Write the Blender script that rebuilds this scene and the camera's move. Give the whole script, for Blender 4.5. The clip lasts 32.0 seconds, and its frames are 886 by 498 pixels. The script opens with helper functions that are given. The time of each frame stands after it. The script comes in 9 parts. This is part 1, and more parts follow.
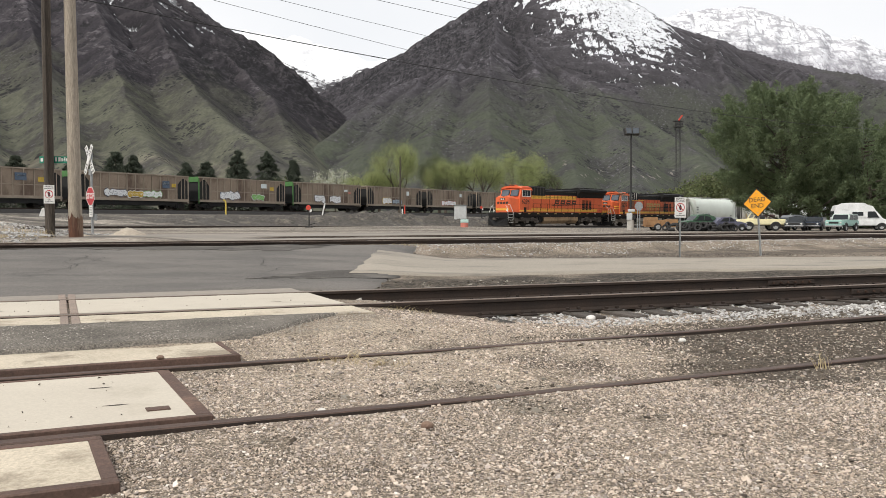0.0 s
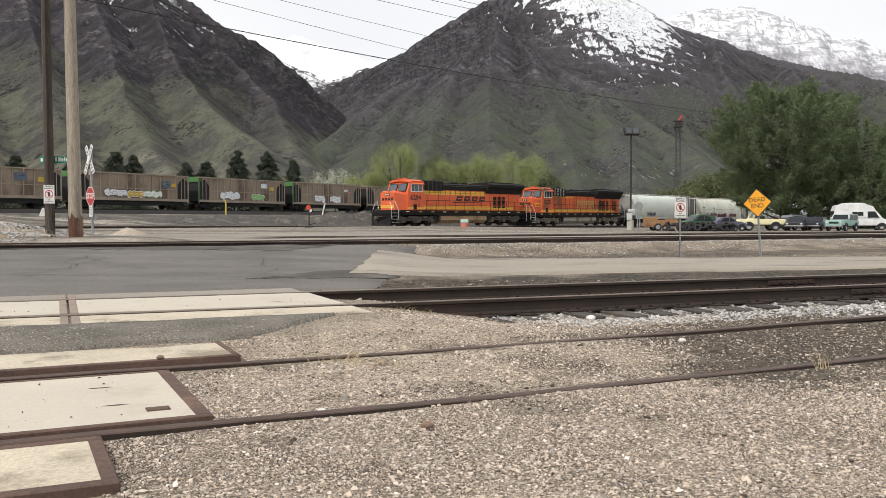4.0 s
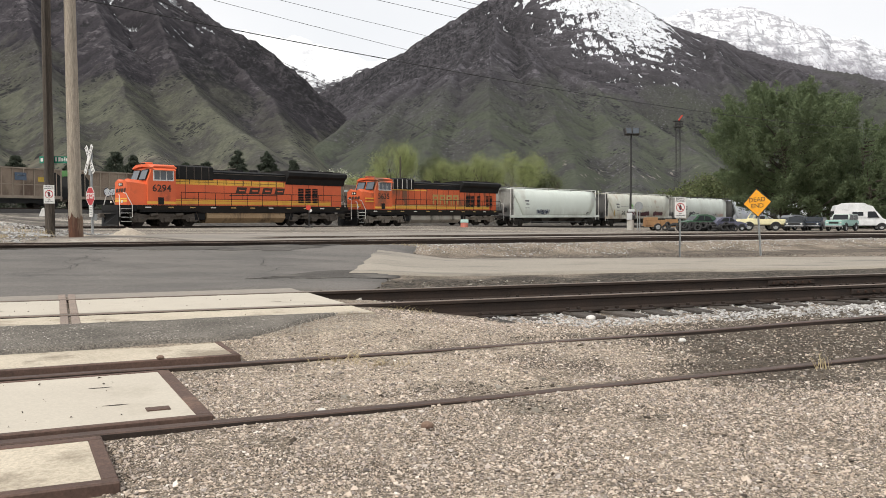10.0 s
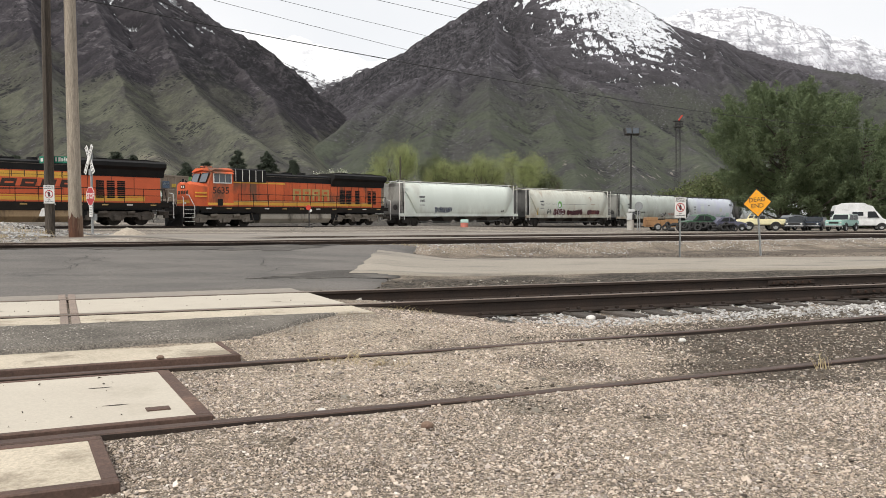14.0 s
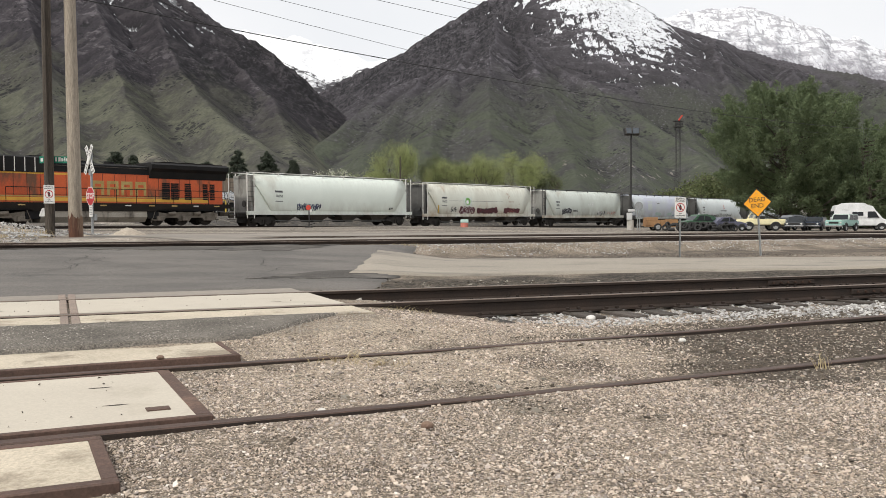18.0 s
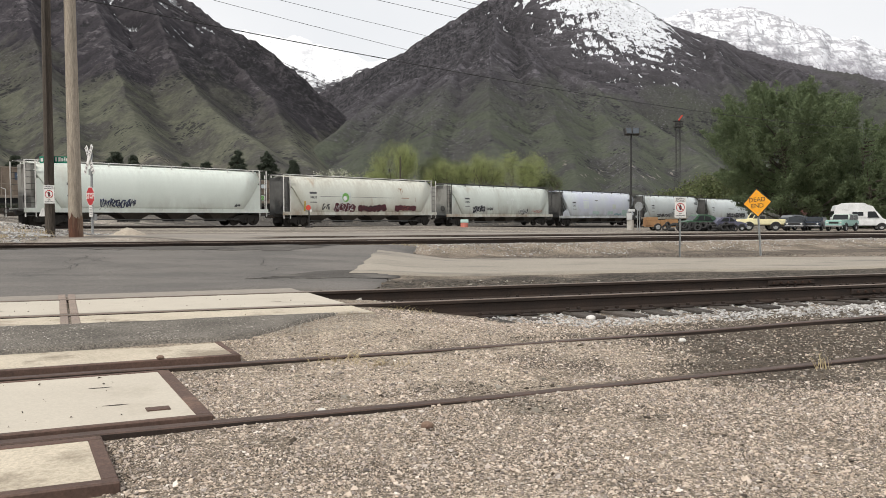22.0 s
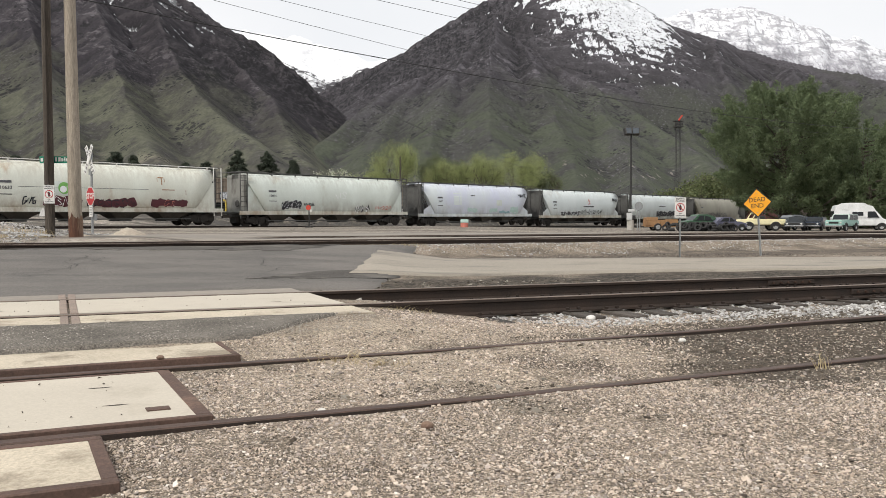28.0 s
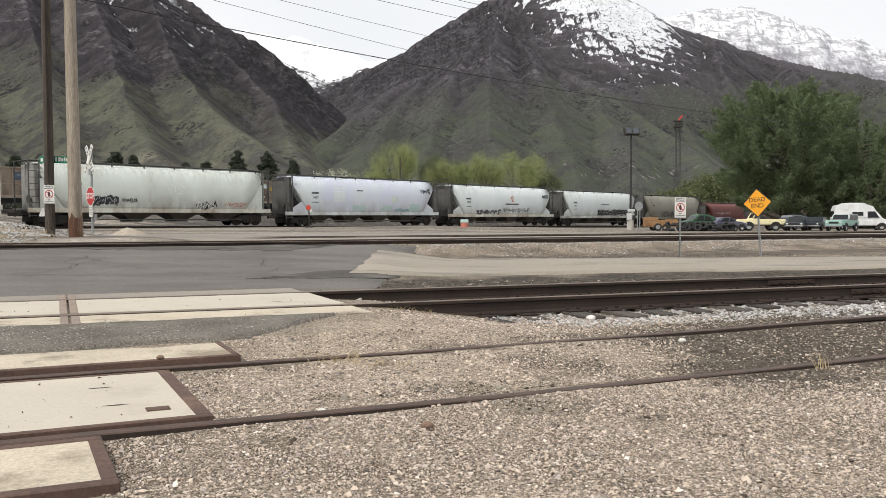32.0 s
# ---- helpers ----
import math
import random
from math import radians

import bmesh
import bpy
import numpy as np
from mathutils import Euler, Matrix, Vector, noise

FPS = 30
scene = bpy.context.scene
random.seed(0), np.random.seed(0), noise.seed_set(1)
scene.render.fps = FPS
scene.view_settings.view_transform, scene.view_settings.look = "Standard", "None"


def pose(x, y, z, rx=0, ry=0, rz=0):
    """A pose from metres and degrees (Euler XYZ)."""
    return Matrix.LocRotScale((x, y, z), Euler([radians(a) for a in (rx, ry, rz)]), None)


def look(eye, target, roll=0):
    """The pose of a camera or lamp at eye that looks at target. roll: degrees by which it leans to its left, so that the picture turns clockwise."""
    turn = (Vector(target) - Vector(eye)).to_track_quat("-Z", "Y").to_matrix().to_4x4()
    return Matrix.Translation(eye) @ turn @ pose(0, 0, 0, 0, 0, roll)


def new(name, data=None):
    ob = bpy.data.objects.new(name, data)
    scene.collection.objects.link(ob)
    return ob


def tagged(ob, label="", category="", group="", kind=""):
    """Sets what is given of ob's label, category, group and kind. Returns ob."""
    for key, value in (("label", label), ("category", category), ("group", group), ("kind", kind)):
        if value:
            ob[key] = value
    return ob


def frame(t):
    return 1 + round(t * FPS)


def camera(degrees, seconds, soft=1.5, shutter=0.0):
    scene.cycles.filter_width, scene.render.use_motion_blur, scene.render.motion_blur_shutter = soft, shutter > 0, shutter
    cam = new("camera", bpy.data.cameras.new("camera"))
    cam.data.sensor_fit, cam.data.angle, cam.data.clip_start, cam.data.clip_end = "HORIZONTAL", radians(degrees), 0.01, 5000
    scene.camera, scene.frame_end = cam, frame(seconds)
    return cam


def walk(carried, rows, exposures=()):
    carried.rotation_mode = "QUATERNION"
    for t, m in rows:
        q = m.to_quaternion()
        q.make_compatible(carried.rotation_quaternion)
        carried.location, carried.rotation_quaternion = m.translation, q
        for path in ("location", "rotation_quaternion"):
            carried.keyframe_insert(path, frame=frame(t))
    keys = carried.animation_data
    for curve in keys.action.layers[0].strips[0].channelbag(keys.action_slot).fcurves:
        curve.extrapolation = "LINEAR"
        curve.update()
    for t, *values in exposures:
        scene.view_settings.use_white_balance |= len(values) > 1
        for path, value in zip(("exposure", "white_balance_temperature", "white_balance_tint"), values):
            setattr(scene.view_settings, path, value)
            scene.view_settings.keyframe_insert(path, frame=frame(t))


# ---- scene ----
# camera: stands still on a tripod about a metre over the gravel
cam = camera(60.66, 32.0, soft=0.6)
EYE = (0.0, 0.0, 1.0)
STAND = pose(*EYE, 90 - 2.18, 0, 0)
walk(cam, [(0, STAND), (32, STAND)], [(0, 0.0), (16, -0.02), (20, -0.08), (25, -0.08), (28, -0.04), (32, -0.03)])

# world: bright broken overcast
world = bpy.data.worlds.new("overcast")
scene.world = world
world.use_nodes = True
wt = world.node_tree
wt.nodes.clear()
w_out = wt.nodes.new("ShaderNodeOutputWorld")
w_bg = wt.nodes.new("ShaderNodeBackground")
w_bg2 = wt.nodes.new("ShaderNodeBackground")
w_mix = wt.nodes.new("ShaderNodeMixShader")
w_sky = wt.nodes.new("ShaderNodeTexSky")
w_sky.sky_type = 'NISHITA'
w_sky.sun_disc = False
w_sky.sun_elevation = radians(52)
w_sky.sun_rotation = radians(205)
w_bg.inputs[1].default_value = 0.10
w_co = wt.nodes.new("ShaderNodeTexCoord")
w_no = wt.nodes.new("ShaderNodeTexNoise")
w_no.inputs["Scale"].default_value = 3.2
w_no.inputs["Detail"].default_value = 5
w_no.inputs["Roughness"].default_value = 0.55
w_ra = wt.nodes.new("ShaderNodeValToRGB")
w_ra.color_ramp.elements[0].position = 0.36
w_ra.color_ramp.elements[0].color = (0.94, 0.955, 0.98, 1)
w_ra.color_ramp.elements[1].position = 0.58
w_ra.color_ramp.elements[1].color = (1.0, 1.005, 1.02, 1)
w_bg2.inputs[1].default_value = 1.0
w_mix.inputs[0].default_value = 0.96
wt.links.new(w_co.outputs["Generated"], w_no.inputs["Vector"])
wt.links.new(w_no.outputs[0], w_ra.inputs[0])
wt.links.new(w_ra.outputs[0], w_bg2.inputs[0])
wt.links.new(w_sky.outputs[0], w_bg.inputs[0])
wt.links.new(w_bg.outputs[0], w_mix.inputs[1])
wt.links.new(w_bg2.outputs[0], w_mix.inputs[2])
wt.links.new(w_mix.outputs[0], w_out.inputs[0])

sun = new("sun", bpy.data.lights.new("sun", 'SUN'))
sun.data.energy = 2.9
sun.data.angle = radians(7)
sun.data.color = (1.0, 0.95, 0.88)
sun.matrix_world = look((0, 0, 0), (0.50, 0.55, -0.85))
sun.location = (0, 0, 60)
scene.view_settings.exposure = 0.0


# ---- materials ----
def mat(name, c1, c2=None, scale=2.0, rough=0.8, metal=0.0, bump=0.0, bscale=40.0, fine=0.25, c3=None, s3=0.4, t3=0.6,
        spec=0.5, vary=0.0, stretch=(1, 1, 1)):
    """A surface of two base colours mixed by a coarse grain, with fine grain, an optional third stain colour and relief."""
    m = bpy.data.materials.new(name)
    m.use_nodes = True
    t = m.node_tree
    b = t.nodes["Principled BSDF"]
    b.inputs["Roughness"].default_value = rough
    b.inputs["Metallic"].default_value = metal
    b.inputs["Specular IOR Level"].default_value = spec
    co = t.nodes.new("ShaderNodeTexCoord")
    mp = t.nodes.new("ShaderNodeMapping")
    mp.inputs["Scale"].default_value = stretch
    t.links.new(co.outputs["Object"], mp.inputs[0])

    def nz(s, d=4.0, r=0.6):
        n = t.nodes.new("ShaderNodeTexNoise")
        n.inputs["Scale"].default_value = s
        n.inputs["Detail"].default_value = d
        n.inputs["Roughness"].default_value = r
        t.links.new(mp.outputs[0], n.inputs["Vector"])
        return n.outputs[0]

    def ramp(src, lo, hi):
        r = t.nodes.new("ShaderNodeMapRange")
        r.inputs[1].default_value, r.inputs[2].default_value = lo, hi
        t.links.new(src, r.inputs[0])
        return r.outputs[0]

    def mix(f, a, bcol, kind='MIX'):
        x = t.nodes.new("ShaderNodeMix")
        x.data_type, x.blend_type = 'RGBA', kind
        for i, v in ((0, f), (6, a), (7, bcol)):
            if isinstance(v, bpy.types.NodeSocket):
                t.links.new(v, x.inputs[i])
            elif i == 0:
                x.inputs[0].default_value = v
            else:
                x.inputs[i].default_value = (*v, 1)
        return x.outputs[2]
    c2 = c2 or tuple(v * 0.75 for v in c1)
    col = mix(ramp(nz(scale), 0.35, 0.65), c1, c2)
    if c3:
        col = mix(ramp(nz(s3, 6, 0.65), t3 - 0.06, t3 + 0.06), col, c3)
    if fine:
        f = nz(scale * 14 if bscale < scale * 6 else bscale, 3, 0.7)
        g = t.nodes.new("ShaderNodeMapRange")
        g.inputs[1].default_value, g.inputs[2].default_value = 0.3, 0.7
        g.inputs[3].default_value, g.inputs[4].default_value = 1 - fine, 1 + fine * 0.6
        t.links.new(f, g.inputs[0])
        vm = t.nodes.new("ShaderNodeVectorMath")
        vm.operation = 'SCALE'
        t.links.new(col, vm.inputs[0])
        t.links.new(g.outputs[0], vm.inputs["Scale"])
        col = vm.outputs[0]
    if vary:
        oi = t.nodes.new("ShaderNodeObjectInfo")
        g = t.nodes.new("ShaderNodeMapRange")
        g.inputs[3].default_value, g.inputs[4].default_value = 1 - vary, 1 + vary
        t.links.new(oi.outputs["Random"], g.inputs[0])
        vm = t.nodes.new("ShaderNodeVectorMath")
        vm.operation = 'SCALE'
        t.links.new(col, vm.inputs[0])
        t.links.new(g.outputs[0], vm.inputs["Scale"])
        col = vm.outputs[0]
    t.links.new(col, b.inputs["Base Color"])
    if bump:
        bp = t.nodes.new("ShaderNodeBump")
        bp.inputs["Strength"].default_value = bump
        bp.inputs["Distance"].default_value = 0.6 / bscale
        t.links.new(nz(bscale, 4, 0.7), bp.inputs["Height"])
        t.links.new(bp.outputs[0], b.inputs["Normal"])
    return m


def island_mat(name, cols, rough=0.8, fine=0.2, scale=60.0, trans=0.0):
    """Colour varied from piece to piece along a ramp, for stones and leaves joined into one mesh."""
    m = bpy.data.materials.new(name)
    m.use_nodes = True
    t = m.node_tree
    b = t.nodes["Principled BSDF"]
    b.inputs["Roughness"].default_value = rough
    b.inputs["Specular IOR Level"].default_value = 0.3
    g = t.nodes.new("ShaderNodeNewGeometry")
    r = t.nodes.new("ShaderNodeValToRGB")
    r.color_ramp.interpolation = 'LINEAR'
    while len(r.color_ramp.elements) < len(cols):
        r.color_ramp.elements.new(0.5)
    for i, c in enumerate(cols):
        r.color_ramp.elements[i].position = i / (len(cols) - 1)
        r.color_ramp.elements[i].color = (*c, 1)
    t.links.new(g.outputs["Random Per Island"], r.inputs[0])
    n = t.nodes.new("ShaderNodeTexNoise")
    n.inputs["Scale"].default_value = scale
    co = t.nodes.new("ShaderNodeTexCoord")
    t.links.new(co.outputs["Object"], n.inputs["Vector"])
    mr = t.nodes.new("ShaderNodeMapRange")
    mr.inputs[3].default_value, mr.inputs[4].default_value = 1 - fine, 1 + fine
    t.links.new(n.outputs[0], mr.inputs[0])
    vm = t.nodes.new("ShaderNodeVectorMath")
    vm.operation = 'SCALE'
    t.links.new(r.outputs[0], vm.inputs[0])
    t.links.new(mr.outputs[0], vm.inputs["Scale"])
    t.links.new(vm.outputs[0], b.inputs["Base Color"])
    if trans:
        tr = t.nodes.new("ShaderNodeBsdfTranslucent")
        mx = t.nodes.new("ShaderNodeMixShader")
        mx.inputs[0].default_value = trans
        t.links.new(vm.outputs[0], tr.inputs[0])
        t.links.new(b.outputs[0], mx.inputs[1])
        t.links.new(tr.outputs[0], mx.inputs[2])
        t.links.new(mx.outputs[0], t.nodes["Material Output"].inputs[0])
    return m


# ---- mesh helpers ----
def mesh_of(name, bm, material, smooth=False):
    me = bpy.data.meshes.new(name)
    bm.normal_update()
    bm.to_mesh(me)
    bm.free()
    for k in (material if isinstance(material, (list, tuple)) else [material]):
        me.materials.append(k)
    if smooth:
        me.polygons.foreach_set("use_smooth", [True] * len(me.polygons))
    return me


def part(name, bm, material, parent=None, label="", smooth=False):
    ob = new(name, mesh_of(name, bm, material, smooth))
    if parent is not None:
        ob.parent = parent
    if label:
        ob["label"] = label
    return ob


def raw(name, verts, faces, material, parent=None, smooth=False):
    me = bpy.data.meshes.new(name)
    me.from_pydata(verts, [], faces)
    for k in (material if isinstance(material, (list, tuple)) else [material]):
        me.materials.append(k)
    if smooth:
        me.polygons.foreach_set("use_smooth", [True] * len(me.polygons))
    ob = new(name, me)
    if parent is not None:
        ob.parent = parent
    return ob


def thing(name, m, label, category, group="", kind=""):
    ob = new(name)
    ob.empty_display_size = 0.2
    ob.matrix_basis = m
    return tagged(ob, label, category, group, kind)


def box(bm, x0, x1, y0, y1, z0, z1, m=None, bevel=0.0):
    vs = [bm.verts.new(Vector((x, y, z))) for x in (x0, x1) for y in (y0, y1) for z in (z0, z1)]
    fs = [bm.faces.new([vs[i] for i in f]) for f in
          ((0, 1, 3, 2), (4, 6, 7, 5), (0, 4, 5, 1), (2, 3, 7, 6), (0, 2, 6, 4), (1, 5, 7, 3))]
    if bevel:
        es = list({e for f in fs for e in f.edges})
        r = bmesh.ops.bevel(bm, geom=es, offset=bevel, segments=1, affect='EDGES')
        vs = list({v for f in r["faces"] for v in f.verts} | {v for v in vs if v.is_valid})
    if m is not None:
        bmesh.ops.transform(bm, matrix=m, verts=[v for v in vs if v.is_valid])
    return bm


def prism(bm, poly, lo, hi, axis='y'):
    """A polygon in the plane across an axis, drawn out along the axis from lo to hi."""
    def at(a, b, c):
        return Vector((a, c, b)) if axis == 'y' else Vector((c, a, b)) if axis == 'x' else Vector((a, b, c))
    one = [bm.verts.new(at(a, b, lo)) for a, b in poly]
    two = [bm.verts.new(at(a, b, hi)) for a, b in poly]
    n = len(poly)
    fs = [bm.faces.new(one), bm.faces.new(two[::-1])]
    fs += [bm.faces.new([one[i], two[i], two[(i + 1) % n], one[(i + 1) % n]][::-1]) for i in range(n)]
    bmesh.ops.recalc_face_normals(bm, faces=fs)
    return bm


def rod(bm, p0, p1, r, r2=None, n=8, caps=True):
    p0, p1 = Vector(p0), Vector(p1)
    r2 = r if r2 is None else r2
    q = (p1 - p0).to_track_quat('Z', 'Y').to_matrix()
    one, two = [], []
    for i in range(n):
        a = 2 * math.pi * (i + 0.5) / n
        e = q @ Vector((math.cos(a), math.sin(a), 0))
        one.append(bm.verts.new(p0 + e * r))
        two.append(bm.verts.new(p1 + e * r2))
    for i in range(n):
        bm.faces.new([one[i], one[(i + 1) % n], two[(i + 1) % n], two[i]])
    if caps:
        bm.faces.new(one[::-1])
        bm.faces.new(two)
    return bm


def tube(bm, pts, r, n=6):
    for a, b in zip(pts, pts[1:]):
        rod(bm, a, b, r, n=n)
    return bm


def smooth01(a, b, v):
    k = min(1.0, max(0.0, (v - a) / (b - a)))
    return k * k * (3 - 2 * k)


# ---- plan: lines of the tracks ----
class Line:
    def __init__(self, x, y, deg):
        self.x, self.y, self.deg = x, y, deg
        self.c, self.s = math.cos(radians(deg)), math.sin(radians(deg))

    def at(self, along, across, z=0.0):
        return (self.x + along * self.c - across * self.s, self.y + along * self.s + across * self.c, z)

    def across(self, x, y):
        return (y - self.y) * self.c - (x - self.x) * self.s

    def along(self, x, y):
        return (x - self.x) * self.c + (y - self.y) * self.s

    def spot(self, along, across, z):
        return pose(*self.at(along, across, z), 0, 0, self.deg)


T1 = Line(0, 4.84, 23.1)       # flush siding in the gravel
T2 = Line(0, 8.95, 19.6)       # siding with tall rails
T3 = Line(0, 22.97, 24.0)      # lead behind the road
T4 = Line(-1.1, 78.9, 46.18)   # line of the moving train
T5 = Line(0, 143.6, 54.0)      # bench with the coal cars


def t4_z(along):
    return 0.42 - 0.0045 * along


def t5_z(along):
    return 2.40 + 0.001 * along


def ground_z(x, y):
    road = 1 - smooth01(-2.2, 0.2, x - 0.05 * y + 0.7)
    a3 = T3.across(x, y)
    a2 = T2.across(x, y)
    z = 0.018
    if a2 > -4:
        l2 = T2.along(x, y)
        side = 1 - smooth01(-1.3, 0.5, l2)
        if a2 < 0:
            z += (0.098 * side - 0.055 * (1 - side)) * smooth01(-3.4, -1.6, a2)
        else:
            z += 0.078 * road - 0.055 * (1 - road) * (1 - smooth01(1.5, 3.0, a2))
        if side < 1:
            z -= 0.04 * (1 - side) * (1 - smooth01(1.2, 1.9, abs(a2))) if abs(a2) < 1.9 else 0
    z += (0.28 - 0.06 * road) * (road * smooth01(-8.0, -1.4, a3) + (1 - road) * smooth01(-2.9, -1.5, a3))
    far = smooth01(3, 30, a3)
    z += far * (0.10 - 0.44 * smooth01(-5, 25, x))
    z += 0.17 * smooth01(1.2, 2.6, a3) * (1 - smooth01(6, 15, a3)) * (1 - smooth01(-9.5, -6.5, x)) if x < -6 else 0
    q = T4.across(x, y)
    if q > 1:
        w = 2.2 * noise.noise((x * 0.10, y * 0.10, 9)) * (1 - smooth01(14, 19, q))
        z += (1.2 * smooth01(4.0, 18.0, q + w) + 0.22 * smooth01(3, 7, q) * (1 - smooth01(13, 18, q)) * noise.fractal((x * 0.3, y * 0.3, 2), 0.8, 2.1, 3)) * (1 - smooth01(30, 70, x))
    z += 0.02 * noise.noise((x * 0.6, y * 0.6, 0)) * (1 - smooth01(20, 60, y))
    z += 0.012 * noise.noise((x * 2.1, y * 2.1, 4)) * (1 - smooth01(5, 9, y))
    return z
# ---- ground: one sheet to the horizon ----
def ground_material():
    """Tan gravel with bands of dark soil, mud and oily dirt that follow the tracks."""
    m = mat("gravel_ground", (0.275, 0.227, 0.177), (0.19, 0.157, 0.122), 0.9, 0.95, 0, 0.9, 55, 0.45, (0.17, 0.15, 0.125), 0.35, 0.62, spec=0.2)
    t = m.node_tree
    b = t.nodes["Principled BSDF"]
    base = b.inputs["Base Color"].links[0].from_socket
    co = t.nodes.new("ShaderNodeTexCoord")
    nz = t.nodes.new("ShaderNodeTexNoise")
    nz.inputs["Scale"].default_value = 1.1
    nz.inputs["Detail"].default_value = 6
    t.links.new(co.outputs["Object"], nz.inputs["Vector"])
    big = t.nodes.new("ShaderNodeTexNoise")
    big.inputs["Scale"].default_value = 0.22
    big.inputs["Detail"].default_value = 7
    t.links.new(co.outputs["Object"], big.inputs["Vector"])
    fine = t.nodes.new("ShaderNodeTexNoise")
    fine.inputs["Scale"].default_value = 9
    fine.inputs["Detail"].default_value = 6
    t.links.new(co.outputs["Object"], fine.inputs["Vector"])

    def op(kind, a, c):
        x = t.nodes.new("ShaderNodeMath")
        x.operation = kind
        for i, v in enumerate((a, c)):
            if isinstance(v, bpy.types.NodeSocket):
                t.links.new(v, x.inputs[i])
            else:
                x.inputs[i].default_value = v
        return x.outputs[0]

    def rng(src, lo, hi, a=0.0, c=1.0):
        r = t.nodes.new("ShaderNodeMapRange")
        r.inputs[1].default_value, r.inputs[2].default_value = lo, hi
        r.inputs[3].default_value, r.inputs[4].default_value = a, c
        t.links.new(src, r.inputs[0])
        return r.outputs[0]
    sep = t.nodes.new("ShaderNodeSeparateXYZ")
    t.links.new(co.outputs["Object"], sep.inputs[0])
    X, Y = sep.outputs[0], sep.outputs[1]

    def across(line):
        return op('ADD', op('MULTIPLY', op('SUBTRACT', Y, line.y), line.c), op('MULTIPLY', op('SUBTRACT', X, line.x), -line.s))

    def along(line):
        return op('ADD', op('MULTIPLY', op('SUBTRACT', X, line.x), line.c), op('MULTIPLY', op('SUBTRACT', Y, line.y), line.s))
    wob = rng(nz.outputs[0], 0.3, 0.7, -1.0, 1.0)

    def band(coord, lo, hi, soft, wobble):
        c = op('ADD', coord, op('MULTIPLY', wob, wobble))
        return op('MULTIPLY', rng(c, lo - soft, lo + soft), rng(c, hi - soft, hi + soft, 1.0, 0.0))

    def lay(mask, colour, col):
        x = t.nodes.new("ShaderNodeMix")
        x.data_type = 'RGBA'
        t.links.new(mask, x.inputs[0])
        t.links.new(col, x.inputs[6])
        x.inputs[7].default_value = (*colour, 1)
        return x.outputs[2]
    a1, a2, a3, l1, l2 = across(T1), across(T2), across(T3), along(T1), along(T2)
    right = rng(op('ADD', X, op('MULTIPLY', wob, 0.8)), -2.2, -0.8)
    spot = rng(fine.outputs[0], 0.35, 0.6, 0.55, 1.0)
    col = base
    col = lay(op('MULTIPLY', op('MULTIPLY', band(a2, 1.0, 3.6, 0.5, 0.4), right), spot), (0.040, 0.035, 0.029), col)
    col = lay(op('MULTIPLY', op('MULTIPLY', band(a3, -5.6, -2.8, 0.5, 0.6), right), spot), (0.098, 0.080, 0.064), col)
    col = lay(op('MULTIPLY', op('MULTIPLY', band(a1, -1.3, 1.5, 0.5, 0.5), rng(op('ADD', l1, op('MULTIPLY', wob, 1.5)), 0.4, 2.4)), spot), (0.040, 0.032, 0.025), col)
    col = lay(op('MULTIPLY', op('MULTIPLY', rng(op('ADD', X, op('MULTIPLY', wob, 0.6)), 2.1, 3.4), rng(a2, -1.6, -2.4)), spot), (0.075, 0.060, 0.045), col)
    col = lay(op('MULTIPLY', band(a3, 1.0, 160, 1.0, 0.4), rng(nz.outputs[0], 0.2, 0.8, 0.5, 0.9)), (0.225, 0.20, 0.168), col)
    col = lay(op('MULTIPLY', op('MULTIPLY', band(a2, -4.4, -1.7, 0.5, 0.4), rng(op('ADD', l1, op('MULTIPLY', wob, 1.5)), 2.0, 0.4)), op('MULTIPLY', right, spot)), (0.40, 0.335, 0.26), col)
    col = lay(op('MULTIPLY', band(a1, -1.2, 1.2, 0.5, 0.3), rng(nz.outputs[0], 0.50, 0.60, 0.0, 0.75)), (0.085, 0.068, 0.052), col)
    a4 = across(T4)
    col = lay(op('MULTIPLY', band(a4, -2.6, 60, 0.6, 0.3), rng(nz.outputs[0], 0.2, 0.8, 0.75, 1.0)), (0.135, 0.121, 0.103), col)
    col = lay(op('MULTIPLY', band(a4, 1.0, 60, 1.5, 1.5), rng(big.outputs[0], 0.42, 0.58, 0.1, 0.8)), (0.075, 0.068, 0.06), col)
    # streaks of pale dust and dark cinder drawn out along the main line
    sm = t.nodes.new("ShaderNodeMapping")
    sm.inputs["Rotation"].default_value = (0, 0, radians(-T4.deg + 12))
    sm.inputs["Scale"].default_value = (0.05, 0.55, 1)
    t.links.new(co.outputs["Object"], sm.inputs[0])
    st = t.nodes.new("ShaderNodeTexNoise")
    st.inputs["Scale"].default_value = 1.0
    st.inputs["Detail"].default_value = 8
    st.inputs["Roughness"].default_value = 0.65
    t.links.new(sm.outputs[0], st.inputs["Vector"])
    yard = op('MULTIPLY', band(a3, 1.6, 200, 0.6, 0.2), rng(a4, 24, 16))
    bank = op('MULTIPLY', band(a4, 2.6, 15, 0.8, 0.6), rng(op('ADD', along(T4), op('MULTIPLY', wob, 3.0)), -30, -24))
    yard = op('MULTIPLY', yard, rng(bank, 0.0, 1.0, 1.0, 0.15))
    col = lay(op('MULTIPLY', bank, rng(nz.outputs[0], 0.25, 0.75, 0.98, 0.6)), (0.078, 0.070, 0.060), col)
